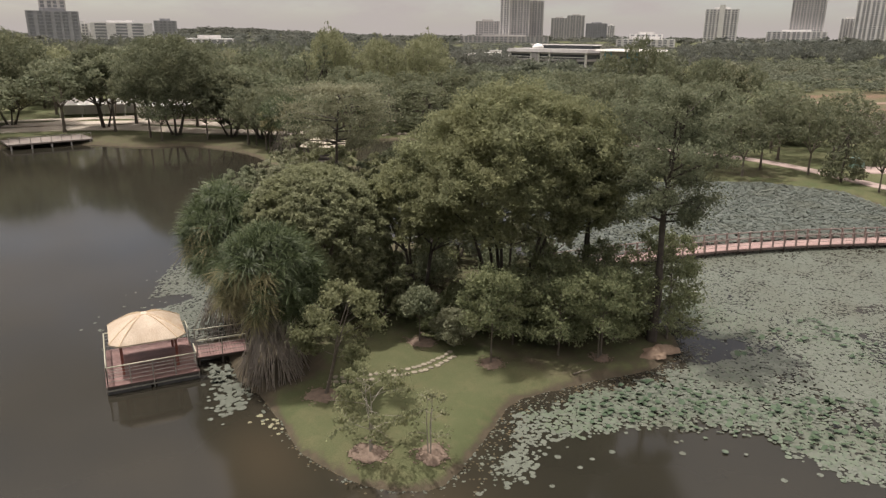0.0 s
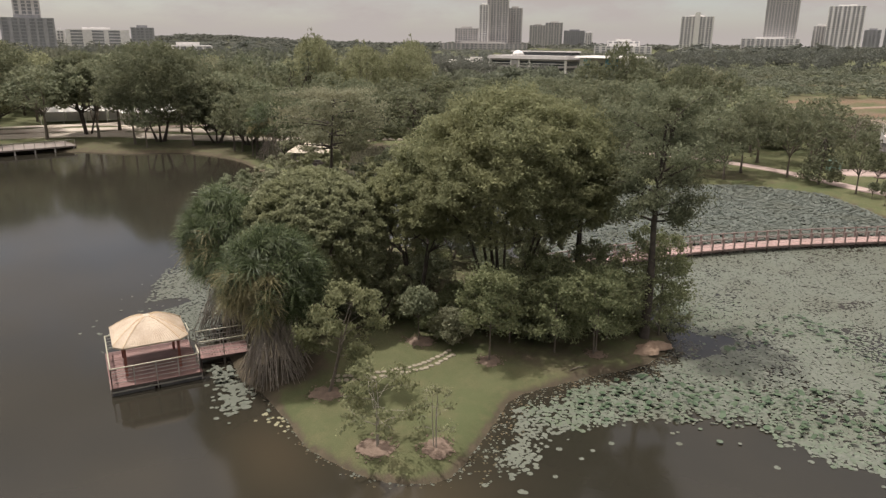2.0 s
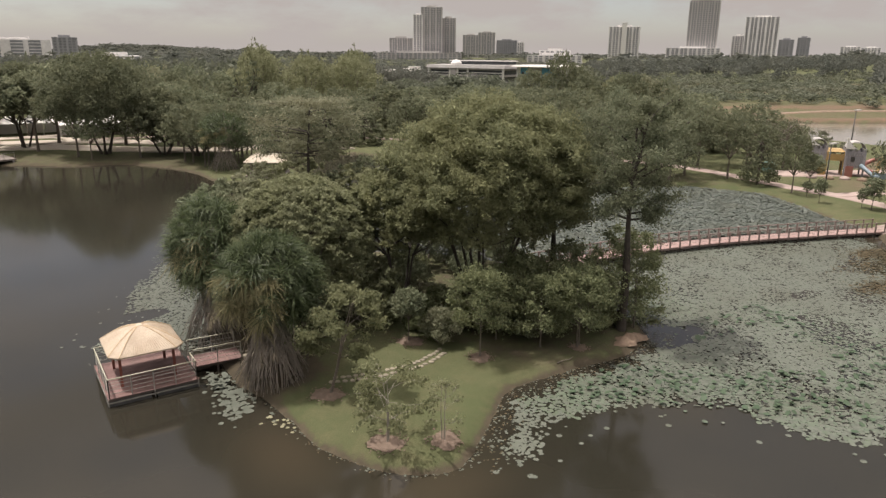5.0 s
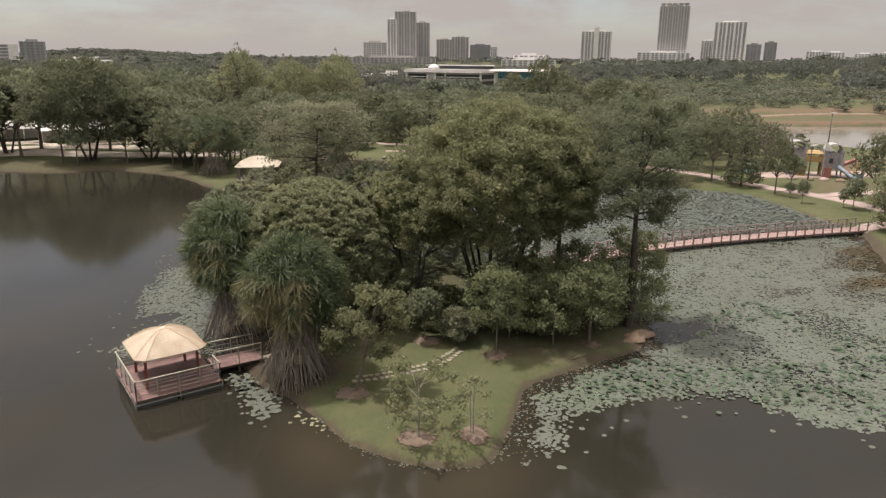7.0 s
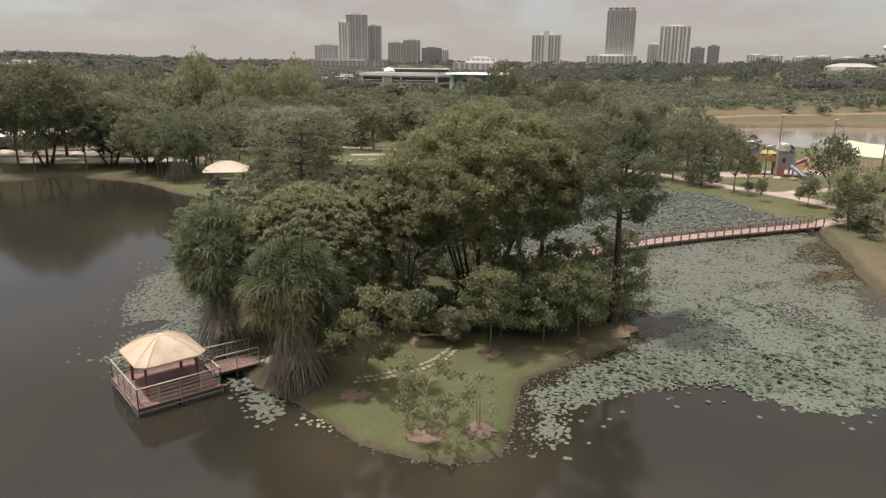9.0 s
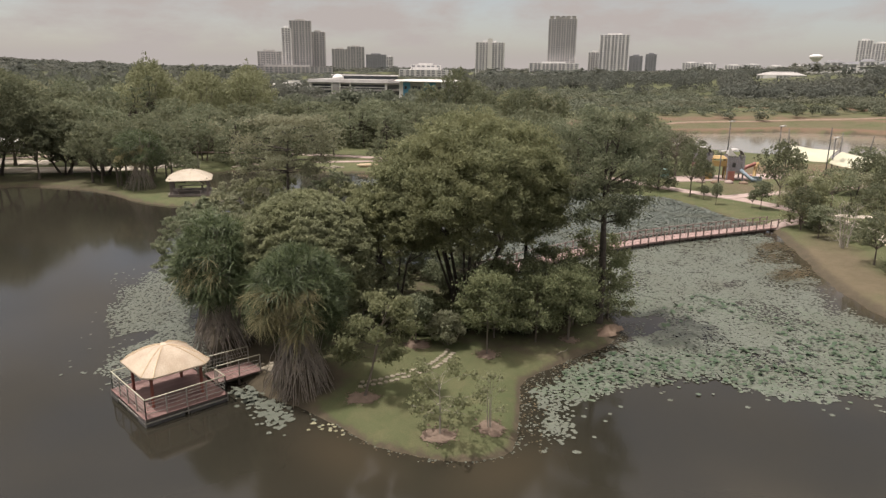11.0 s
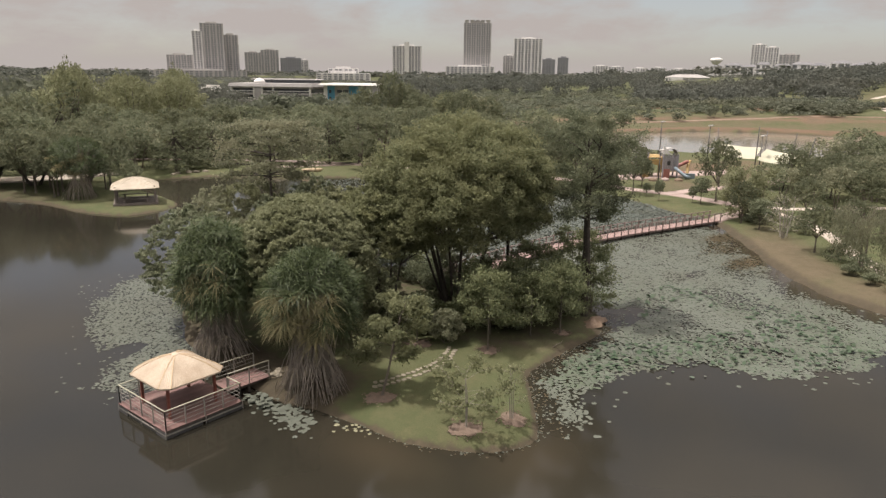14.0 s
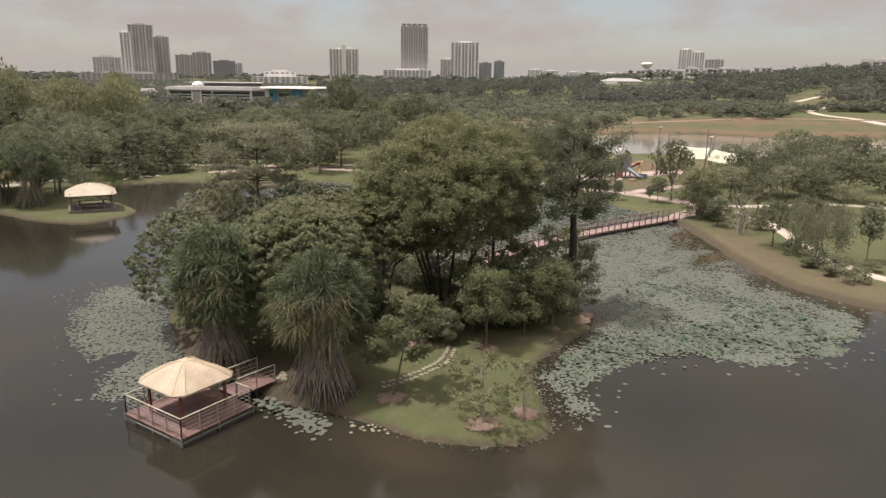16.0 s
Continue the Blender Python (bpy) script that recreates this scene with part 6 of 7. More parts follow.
ridge = [(267 + rng.normal(0, 110), 1475 + rng.normal(0, 90), rng.uniform(8, 13), rng.uniform(6, 9)) for k in range(240)] + [(560 + rng.normal(0, 260), 1500 + rng.normal(0, 80), rng.uniform(8, 13), rng.uniform(6, 9)) for k in range(160)]
woods("woods_ridge", ridge, 60, 0.55, LEAF_FAR, "wooded ridge on the skyline", 7)
woods("bank_hedge", [(214 + 9 * k + rng.uniform(-2, 2), 104 - 5.2 * k + rng.uniform(-3, 3), rng.uniform(1.6, 2.6), rng.uniform(2.4, 4.5)) for k in range(34)], 120, 0.42, LEAF_WOODS, "row of young trees along the far bank", 6)


# ---- city ----
def tower(name, label, x, y, w, top, wall, deep=None, fins=6, storey=3.6, base=0.0, crown=0, glazed=TOWER_GLASS, band=0.26, turn=None):
    """A block with floor slabs, upright fins and dark glazing between."""
    deep = deep or w * 0.7
    ang = math.degrees(math.atan2(y, x)) - 90 if turn is None else turn
    ob = thing(name, (x, y, base), label, "building", "", "", ang)
    H = top - base
    part("glazing", Geo().box((0, 0, H / 2), (w - 0.8, deep - 0.8, H)).mesh("glazing", glazed), ob)
    n = max(1, round(H / storey))
    slab = Geo().box((0, 0, 0), (w, deep, storey * band)).mesh("floor_band", wall)
    for k in range(n + 1):
        part("floor_band", slab, ob, "", pose(0, 0, min(H - 0.3, k * H / n)))
    for s in range(fins + 1):
        xx = -w / 2 + w * s / fins
        part("fin", Geo().box((xx, 0, H / 2), (w / fins * (0.50 if s % 2 else 0.26), deep + 1.6, H)).mesh("fin", wall), ob)
    for s in range(1, 4):
        part("fin", Geo().box((0, -deep / 2 + deep * s / 4, H / 2), (w + 0.8, deep / 14, H)).mesh("fin", wall), ob)
    part("roof_house", Geo().box((0, 0, H + 1.5), (w * 0.5, deep * 0.5, 3.0)).mesh("roof_house", wall), ob)
    for s in range(crown):
        xx = -w / 2 + w * (s + 0.5) / crown
        part("crown_frame", Geo().box((xx, 0, H + 2.4), (w / crown * 0.55, deep * 0.9, 4.8)).box((xx, 0, H + 5.0), (w / crown * 0.85, deep, 0.8)).mesh("crown_frame", wall), ob)
    return ob


LB = "distant grey high-rise apartment tower"
tower("apartment_block", "distant squat grey block with dark windows", 643, 1127, 40, 42, TOWER_WALL, fins=9, base=4)
tower("apartment_tower", LB, 669, 1112, 15, 81, TOWER_PALE, deep=34, fins=3, base=4)
tower("apartment_tower", "distant tall grey apartment tower with ribbed facade", 690, 1100, 36, 94, TOWER_WALL, fins=7, base=4)
tower("apartment_tower", LB, 725, 1099, 25, 77, TOWER_WALL, fins=5, base=4)
tower("podium_block", "long low grey podium building", 650, 1082, 150, 17, TOWER_WALL, fins=20, base=3, deep=30)
tower("apartment_tower", "hazy brownish apartment tower", 1036, 1468, 37, 60, TOWER_WALL, fins=6, base=4)
tower("apartment_tower", "hazy brownish apartment tower", 1068, 1445, 40, 66, TOWER_WALL, fins=6, base=4)
tower("apartment_tower", "hazy dark apartment tower", 1107, 1415, 48, 48, TOWER_DARK, fins=9, base=4)
tower("apartment_tower", "hazy pale slim apartment tower", 1197, 1471, 16, 45, TOWER_PALE, fins=3, base=4)
tower("office_block", "low white stepped office building", 730, 818, 78, 15, TOWER_PALE, fins=10, base=2)
tower("office_block", "low white stepped office building upper floors", 735, 823, 44, 22, TOWER_PALE, fins=6, base=15)
hotel = tower("hotel_tower", "pale slab tower with a white central spine", 1020, 953, 53, 66, TOWER_PALE, fins=9, base=4)
part("spine", Geo().box((0, -20, 34), (9, 4, 70)).mesh("spine", WHITE), hotel, "white rendered spine")
tower("apartment_tower", "tallest dark ribbed apartment tower with framed crown", 1187, 909, 54, 116, TOWER_WALL, fins=11, base=6, crown=5)
tower("podium_block", "white banded podium at the foot of a tower", 1160, 906, 96, 30, TOWER_PALE, fins=12, base=4, deep=40)
tower("apartment_tower", "pale slab of apartments beside taller towers", 1269, 882, 28, 54, TOWER_PALE, fins=6, base=4)
tower("apartment_tower", "grey gridded apartment tower", 1248, 824, 56, 86, TOWER_PALE, fins=8, base=4)
tower("apartment_tower", "hazy dark slim tower", 1442, 891, 28, 50, TOWER_DARK, fins=4, base=4)
tower("apartment_tower", "hazy dark slim tower", 1459, 863, 23, 54, TOWER_DARK, fins=4, base=4)
for x, y, w, t in ((1767, 926, 40, 39), (1786, 888, 40, 37), (1813, 832, 40, 34), (1835, 790, 34, 36), (1850, 740, 40, 33), (1870, 690, 46, 34)):
    tower("terrace_block", "low white distant apartment row", x, y, w, t, TOWER_PALE, fins=6, base=6)
tower("apartment_tower", "distant pale brown apartment tower", 1712, 505, 28, 86, TOWER_PALE, fins=5, base=10)
tower("apartment_tower", "distant pale brown apartment tower", 1719, 477, 28, 80, TOWER_PALE, fins=5, base=10)
tower("apartment_tower", "distant lower brown apartment block", 1729, 442, 40, 64, TOWER_WALL, fins=6, base=10)
tower("office_tower", "grey unfinished office block with raised core", -26, 900, 48, 38, TOWER_DARK, fins=6, base=3)
tower("office_tower", "grey office core above its block", -25, 902, 24, 56, TOWER_WALL, fins=4, base=38)
tower("office_block", "white low slab office", 2, 1000, 12, 27, TOWER_PALE, fins=3, base=3)
tower("office_block", "long white banded office slab", 44, 999, 62, 28, TOWER_PALE, fins=3, base=3)
tower("office_tower", "dark blue-grey glass office block", 106, 1095, 28, 33, TOWER_DARK, fins=5, base=4)
tower("office_block", "low white hall on the hillside", 104, 692, 40, 12.5, TOWER_PALE, fins=6, base=4, storey=4)
for k in range(9):
    x, y = 905 - 12 * k + 8 * (k % 3), 320 - 22 * k
    w = 15 + 4 * (k % 3)
    house = tower("villa", "white hillside house with grey roof", x, y, w, h1(x, y) + 12 + 2 * (k % 2), TOWER_PALE, fins=3, base=h1(x, y) - 1, storey=4.5)
    part("roof", Geo().box((0, 0, 14.5 + 2 * (k % 2)), (w + 2, w * 0.7 + 2, 3.0), 0, 0.45).mesh("roof", ROOF_SLATE), house, "grey hipped roof")
manor = tower("villa", "white columned building with a grey hipped roof on the slope", 637, 254, 38, 15.5, WHITE, fins=13, base=5, storey=5, deep=16)
part("roof", Geo().box((0, 0, 11.7), (40, 18, 2.4), 0, 0.6).mesh("roof", ROOF_GREY), manor, "pale grey hipped roof")
part("portico", Geo().box((-9, -9, 5.4), (11, 4, 10.8)).mesh("portico", WHITE), manor, "white projecting portico")
tower("hall", "grey flat-roofed hall on the hill crest", 690, 46, 34, 35, TOWER_WALL, fins=5, base=14, storey=9)


def water_tower():
    ob = thing("water_tower", (1118, 394, 10), "white mushroom-shaped water tower on the hill", "water tower")
    part("shaft", Geo().tube([(0, 0, 0), (0, 0, 24)], [3.2, 2.6], 14).mesh("shaft", WHITE, True), ob)
    part("tank", Geo().tube([(0, 0, 21), (0, 0, 24), (0, 0, 28.5), (0, 0, 30.5), (0, 0, 32.5), (0, 0, 34)], [2.6, 3.6, 8.2, 9.3, 8.8, 4.6], 20).mesh("tank", WHITE, True), ob)


water_tower()


def mall():
    ob = thing("college_building", (221.6, 312.2, 2), "long low building with banded glazing and a grey flat roof", "building", turn=-62)
    part("glazing", Geo().box((0, 0, 3.6), (42, 24, 7.2)).mesh("glazing", MALL_GLASS), ob)
    for z, t in ((0.6, 1.4), (4.2, 1.0), (7.4, 1.0)):
        part("floor_band", Geo().box((0, 0, z), (44, 26, t)).mesh("floor_band", ROOF_GREY), ob)
    part("roof", Geo().box((0, 0, 8.6), (46, 28, 1.6), 0, 0.97).mesh("roof", ROOF_GREY), ob)
    part("upper_storey", Geo().box((2, 4, 10.4), (34, 10, 1.6)).mesh("upper_storey", MALL_GLASS), ob)
    part("upper_roof", Geo().box((2, 4, 11.4), (36, 11, 0.4), 0, 0.95).mesh("upper_roof", ROOF_GREY), ob)
    for x, w in ((-21.5, 1.0), (-9, 0.7), (-4.5, 0.7), (1.5, 0.7), (21.5, 1.0)):
        part("pier", Geo().box((x, -13.1, 4), (w, 0.8, 8)).mesh("pier", KERB), ob)
    for z in (2.2, 5.6):
        part("balcony_rail", Geo().box((0, -13.2, z), (43, 0.4, 0.35)).mesh("balcony_rail", KERB), ob, "pale balcony rail")
    part("stair_glazing", Geo().box((-6.8, -13.2, 4.2), (3.4, 0.5, 6.6)).mesh("stair_glazing", ROOF_GREY), ob)
    part("dome", Geo().tube([(-10, -4, 9.3), (-10, -4, 10.6), (-10, -4, 11.5), (-10, -4, 12.0)], [3.2, 2.8, 1.6, 0.2], 14).mesh("dome", WHITE, True), ob)
    wing = thing("blue_wing", (240, 276, 2), "blue-clad wing with an oversailing white roof", "building", turn=-62)
    part("wall", Geo().box((0, 0, 4.4), (25, 18, 8.8)).mesh("wall", CONCRETE), wing)
    for x, w in ((-9.4, 4.4), (3.4, 6.2)):
        part("blue_panel", Geo().box((x, -9.05, 4.3), (w, 0.4, 8.2)).mesh("blue_panel", BLUE_PANEL), wing, "bright blue wall cladding")
    part("roof", Geo().box((0, -2, 9.4), (28, 24, 0.8), 0, 0.95).mesh("roof", KERB), wing)
    for i in range(4):
        for j in range(2):
            part("window", Geo().box(((-9.6, -4.6, -1.4, 8.6)[i], -9.2, 2.4 + 3.4 * j), ((1.2, 2.6, 2.6, 2.4)[i], 0.3, 1.5)).mesh("window", MALL_GLASS), wing)
    part("wall_strip", Geo().box((11, -9.2, 4.4), (3.0, 0.5, 8.6)).mesh("wall_strip", WHITE), wing)
    part("wall_strip", Geo().box((-12.0, -9.2, 4.4), (2.0, 0.5, 8.6)).mesh("wall_strip", WHITE), wing)


mall()
for k, (x, y, w, t) in enumerate(((206, 352, 22, 5.6), (213, 362, 14, 6.6), (198, 366, 18, 5.0))):
    tower("annex_building", "low white service building among the trees", x, y, w, t, KERB, fins=5, base=2, storey=3.4)


# ---- playground ----
def vault(x, y, z, w, d, n=10):
    """A barrel roof, open below, with a thickness."""
    V, F = [], []
    for r in (1.0, 0.93):
        for yy in (y - d / 2, y + d / 2):
            V += [(x + math.cos(math.pi * k / n) * w / 2 * r, yy, z + math.sin(math.pi * k / n) * w * 0.42 * r) for k in range(n + 1)]
    m = n + 1
    for k in range(n):
        F += [(k, k + 1, m + k + 1, m + k), (2 * m + k + 1, 2 * m + k, 3 * m + k, 3 * m + k + 1), (k, 2 * m + k, 2 * m + k + 1, k + 1), (m + k, m + k + 1, 3 * m + k + 1, 3 * m + k)]
    return Geo().add(V, F)


def lattice_tower(ob, x, y, w, h, side):
    """A play tower: posts, decks, slatted sides, a barrel roof and a white wing over one gable."""
    for sx in (-1, 1):
        for sy in (-1, 1):
            part("tower_post", Geo().box((x + sx * w / 2, y + sy * w / 2, h / 2), (0.2, 0.2, h)).mesh("tower_post", PLAY_GREY), ob)
    for z in (1.5, 2.9):
        part("deck", Geo().box((x, y, z), (w, w, 0.14)).mesh("deck", BRIDGE_POST), ob)
    n = 7
    for k in range(n):
        off = w * (k + 0.5) / n - w / 2
        tall = h * 0.66 - 0.3 * (k % 2)
        for s in (-1, 1):
            part("slat", Geo().box((x + off, y + s * w / 2, h * 0.30 + tall / 2), (w / n - 0.07, 0.08, tall)).mesh("slat", PLAY_GREY), ob)
            part("slat", Geo().box((x + s * w / 2, y + off, h * 0.30 + tall / 2), (0.08, w / n - 0.07, tall)).mesh("slat", PLAY_GREY), ob)
    part("window", Geo().box((x - 0.3, y - w / 2 - 0.06, h * 0.62), (0.5, 0.08, 0.7)).mesh("window", DARK_METAL), ob)
    part("vault_roof", vault(x, y, h, w * 0.95, w * 1.02).mesh("vault_roof", ROOF_GREY, True), ob, "grey barrel-vaulted roof")
    V, m = [], 8
    for dy in (0.0, 0.07):
        for k in range(m + 1):
            u = k / m
            V += [(x + side * w * (0.56 - 0.62 * u), y - w * 0.54 - dy, h + 1.5 * (1 - u) ** 1.6), (x + side * w * (0.56 - 0.62 * u), y - w * 0.54 - dy, h - 0.05)]
    F, q = [], 2 * (m + 1)
    for k in range(m):
        i = 2 * k
        F += [(i, i + 1, i + 3, i + 2), (q + i, q + i + 2, q + i + 3, q + i + 1), (i, i + 2, q + i + 2, q + i), (i + 1, q + i + 1, q + i + 3, i + 3)]
    F.append((0, q, q + 1, 1))
    part("wing", Geo().add(V, F).mesh("wing", WHITE), ob, "white curved gable wing")


def playground():
    ob = thing("play_castle", (99.1, 53.2, h1(99.1, 53.2)), "playground castle with grey slatted towers, yellow balcony and red slides", "playground", turn=-52)
    lattice_tower(ob, -2.6, 0.6, 2.3, 4.2, -1)
    lattice_tower(ob, 2.1, -0.2, 2.4, 4.0, -1)
    # yellow balcony between the towers
    part("balcony", Geo().box((-0.3, 0.0, 2.2), (2.3, 1.8, 0.16)).box((-0.3, -0.86, 2.65), (2.3, 0.1, 0.8)).mesh("balcony", PLAY_YELLOW), ob, "yellow balcony")
    part("balcony_roof", Geo().box((-0.3, 0.1, 3.55), (2.5, 1.9, 0.4), 0, 0.6).mesh("balcony_roof", PLAY_YELLOW), ob)
    for x in (-1.35, 0.75):
        for y in (-0.8, 0.8):
            part("balcony_post", Geo().box((x, y, 1.7), (0.16, 0.16, 3.4)).mesh("balcony_post", PLAY_YELLOW), ob)
    part("base_panel", Geo().box((-1.9, -1.1, 0.9), (0.9, 0.14, 1.8)).mesh("base_panel", PLAY_YELLOW), ob, "yellow climbing panel")
    part("base_panel", Geo().box((1.5, -1.6, 0.75), (1.0, 0.14, 1.5)).mesh("base_panel", PLAY_RED), ob, "red base panel")
    part("base_panel", Geo().box((-4.0, 0.2, 2.0), (0.5, 0.9, 0.8)).mesh("base_panel", PLAY_RED), ob, "red side bay")
    spiral = [(4.3 + 0.85 * math.cos(a), -0.6 + 0.85 * math.sin(a), 2.7 - 0.40 * a) for a in (0.5 * k for k in range(11))]
    part("slide", Geo().tube(spiral, [0.30] * 11, 8).mesh("slide", PLAY_RED, True), ob, "red spiral tube slide")
    part("slide", Geo().tube([(2.9, -1.4, 1.7), (3.6, -2.2, 1.1), (4.3, -2.9, 0.5), (4.9, -3.3, 0.35)], [0.28] * 4, 8).mesh("slide", PLAY_BLUE, True), ob, "dull blue slide")
    part("slide", Geo().tube([(6.0, 0.6, 2.6), (5.6, 0.2, 2.4), (5.4, -0.3, 1.6), (5.2, -0.8, 0.8), (5.2, -1.2, 0.3)], [0.26] * 5, 8).mesh("slide", PLAY_YELLOW, True), ob, "yellow tube slide")
    part("splash_wall", Geo().box((5.2, -2.3, 0.45), (1.6, 0.3, 0.9)).mesh("splash_wall", PLAY_BLUE), ob, "dull blue low wall")
    for k in range(4):
        part("mound", Geo().tube([(-3.5 + 2.1 * k, -3.9 - 0.4 * (k % 2), -0.1), (-3.5 + 2.1 * k, -3.9 - 0.4 * (k % 2), 0.25), (-3.5 + 2.1 * k, -3.9 - 0.4 * (k % 2), 0.42)], [0.8, 0.6, 0.1], 10).mesh("mound", (PATH_RED, EARTH)[k % 2], True), ob, "low rounded play mound")
    kid = thing("play_hut", (93.5, 60.0, h1(93.5, 60)), "small green play hut beside the path", "play hut", turn=-30)
    kid.scale = (0.65, 0.65, 0.65)
    part("wall", Geo().box((0, 0, 0.9), (2.2, 2.0, 1.8)).mesh("wall", PLAY_GREEN), kid)
    part("roof", Geo().box((0, 0, 2.05), (2.6, 2.4, 0.6), 0, 0.3).mesh("roof", PLAY_GREEN), kid)


playground()


def lamp_mast(x, y, h, label):
    ob = thing("lamp_post", (x, y, h1(x, y)), label, "lamp post", "lamp posts by the playground")
    part("pole", Geo().tube([(0, 0, -0.2), (0, 0, h)], [0.11, 0.07], 7).mesh("pole", DARK_METAL, True), ob)
    part("head", Geo().box((0.5, 0, h + 0.05), (1.5, 0.5, 0.14)).mesh("head", CONCRETE), ob)


for x, y, h in ((112, 58, 8.2), (106, 47, 8.4), (97, 36, 8), (84.5, 46.5, 6.2)):
    lamp_mast(x, y, h, "tall dark lamp post with a flat head")


def shade_sails():
    ob = thing("shade_sail", (96.0, 36.8, h1(96.0, 36.8)), "large cream shade sails stretched between leaning masts", "shade sail")
    z = -ob.location.z / 1.02
    ob.scale = (0.8, 0.8, 1.02)
    for a, b, c, d, lift in (((-1.6, 5.4, 5.9), (6.4, 8.2, 6.9), (8.6, 0.6, 6.5), (-0.6, -0.6, 5.4), 0.4), ((-0.4, -1.0, 5.3), (8.4, -0.2, 6.3), (9.4, -7.0, 5.8), (1.4, -5.8, 4.9), 0.4)):
        V, F, n = [], [], 8
        for i in range(n + 1):
            for j in range(n + 1):
                s, t = i / n, j / n
                p = Vector(a).lerp(Vector(b), s).lerp(Vector(d).lerp(Vector(c), s), t)
                p.z += z + lift * (4 * s * (1 - s) - 4 * t * (1 - t)) * 0.6
                V.append(p)
        F = [(i * (n + 1) + j, i * (n + 1) + j + 1, (i + 1) * (n + 1) + j + 1, (i + 1) * (n + 1) + j) for i in range(n) for j in range(n)]
        V2 = [p - Vector((0, 0, 0.04)) for p in V]
        part("sail", Geo().add(V, F).add(V2, [f[::-1] for f in F]).mesh("sail", SAIL, True), ob)
    for x, y, tx, ty, h in ((-1.8, 5.6, -1.9, 6.4, 7.6), (6.6, 8.4, 7.0, 9.2, 8.4), (8.6, 0.2, 9.4, 0.4, 8.2), (1.2, -6.2, 1.0, -7.0, 8.6), (9.6, -7.4, 10.2, -8.2, 7.6), (-0.8, -0.8, -1.4, -1.0, 9.4)):
        part("mast", Geo().tube([(x * 0.9, y * 0.9, -0.3), (tx, ty, h)], [0.12, 0.08], 6).mesh("mast", DARK_METAL, True), ob)


shade_sails()

# ---- stepping stones ----
def stepping_path():
    ob = thing("stepping_stone_path", (13.6, 30.8, 0), "winding double row of pale stepping stones across the lawn", "path", "", "structure")
    o = Vector((13.6, 30.8, 0))
    line = resample([(10.2, 31.5), (11.2, 31.05), (13.0, 30.5), (14.7, 30.5), (16.0, 30.9), (17.0, 31.4)], 0.36)
    d = unit(np.gradient(line, axis=0))
    shapes = []
    for k in range(6):
        bm = bmesh.new()
        n = 8
        r = [random.uniform(0.13, 0.19) for _ in range(n)]
        top = [bm.verts.new((math.cos(6.283 * i / n) * r[i] * 0.92, math.sin(6.283 * i / n) * r[i] * 0.92, 0.05)) for i in range(n)]
        mid = [bm.verts.new((math.cos(6.283 * i / n) * r[i], math.sin(6.283 * i / n) * r[i], 0.035)) for i in range(n)]
        low = [bm.verts.new((math.cos(6.283 * i / n) * r[i], math.sin(6.283 * i / n) * r[i], -0.06)) for i in range(n)]
        bm.faces.new(top)
        for i in range(n):
            j = (i + 1) % n
            bm.faces.new((mid[i], mid[j], top[j], top[i]))
            bm.faces.new((low[i], low[j], mid[j], mid[i]))
        me = bpy.data.meshes.new("stone")
        bm.to_mesh(me)
        bm.free()
        me.materials.append(STONE)
        shapes.append(me)
    for k, (x, y) in enumerate(line):
        for s in (-1, 1):
            px = x - d[k][1] * s * 0.24 + d[k][0] * 0.12 * s + random.uniform(-0.04, 0.04)
            py = y + d[k][0] * s * 0.24 + d[k][1] * 0.12 * s + random.uniform(-0.04, 0.04)
            part("stone", shapes[random.randrange(6)], ob, "", pose(px - o.x, py - o.y, h1(px, py), 0, 0, random.uniform(0, 360)))


stepping_path()


# ---- lily pads and lotus ----
def pad_shape(n, notch, cup, rng):
    """A round floating leaf with a notch: vertices (first: heart) and faces."""
    V = [(0.08, 0, 0.0)]
    for i in range(n):
        a = notch + (6.28318 - 2 * notch) * i / (n - 1)
        r = 1 + rng.uniform(-0.07, 0.07)
        V.append((math.cos(a) * r, math.sin(a) * r, cup * (1 + rng.uniform(-0.5, 0.5))))
    return np.array(V), np.array([(0, i, i + 1) for i in range(1, n)])


def noise2(x, y, s, seed):
    """Smooth patchy numbers from 0 to 1."""
    r = np.random.default_rng(seed)
    out = np.zeros_like(x)
    for k in range(7):
        a, f, ph = r.uniform(0, 6.28), s * r.uniform(0.6, 2.2), r.uniform(0, 6.28)
        out += np.sin((x * math.cos(a) + y * math.sin(a)) * f + ph)
    return 0.5 + out / 9.0


def pads(spots, sizes, tilt, lift, kinds, rng):
    """All leaves of a bed: arrays of vertices and faces."""
    n = len(spots)
    v = np.stack([k[0] for k in kinds])[rng.integers(len(kinds), size=n)]
    f, m = kinds[0][1], v.shape[1]
    a, b = rng.uniform(0, 6.28, (n, 1)), rng.uniform(0, 6.28, (n, 1))
    c, sn = np.cos(a), np.sin(a)
    k = np.asarray(sizes)[:, None]
    x, y = (v[:, :, 0] * c - v[:, :, 1] * sn) * k, (v[:, :, 0] * sn + v[:, :, 1] * c) * k
    z = v[:, :, 2] * k + (x * np.cos(b) + y * np.sin(b)) * np.asarray(tilt)[:, None]
    V = np.stack([x + spots[:, :1], y + spots[:, 1:2], z + np.asarray(lift)[:, None]], -1)
    return V.reshape(-1, 3), (f[None] + m * np.arange(n)[:, None, None]).reshape(-1, 3)


def sow(poly, per, rng, keep):
    p = np.asarray(poly)
    lo, hi = p.min(0), p.max(0)
    n = int((hi - lo).prod() * per)
    q = rng.uniform(lo, hi, (n, 2))
    ok = (signed(poly, q[:, 0], q[:, 1]) > 0)
    q = q[ok]
    return q[keep(q[:, 0], q[:, 1])]


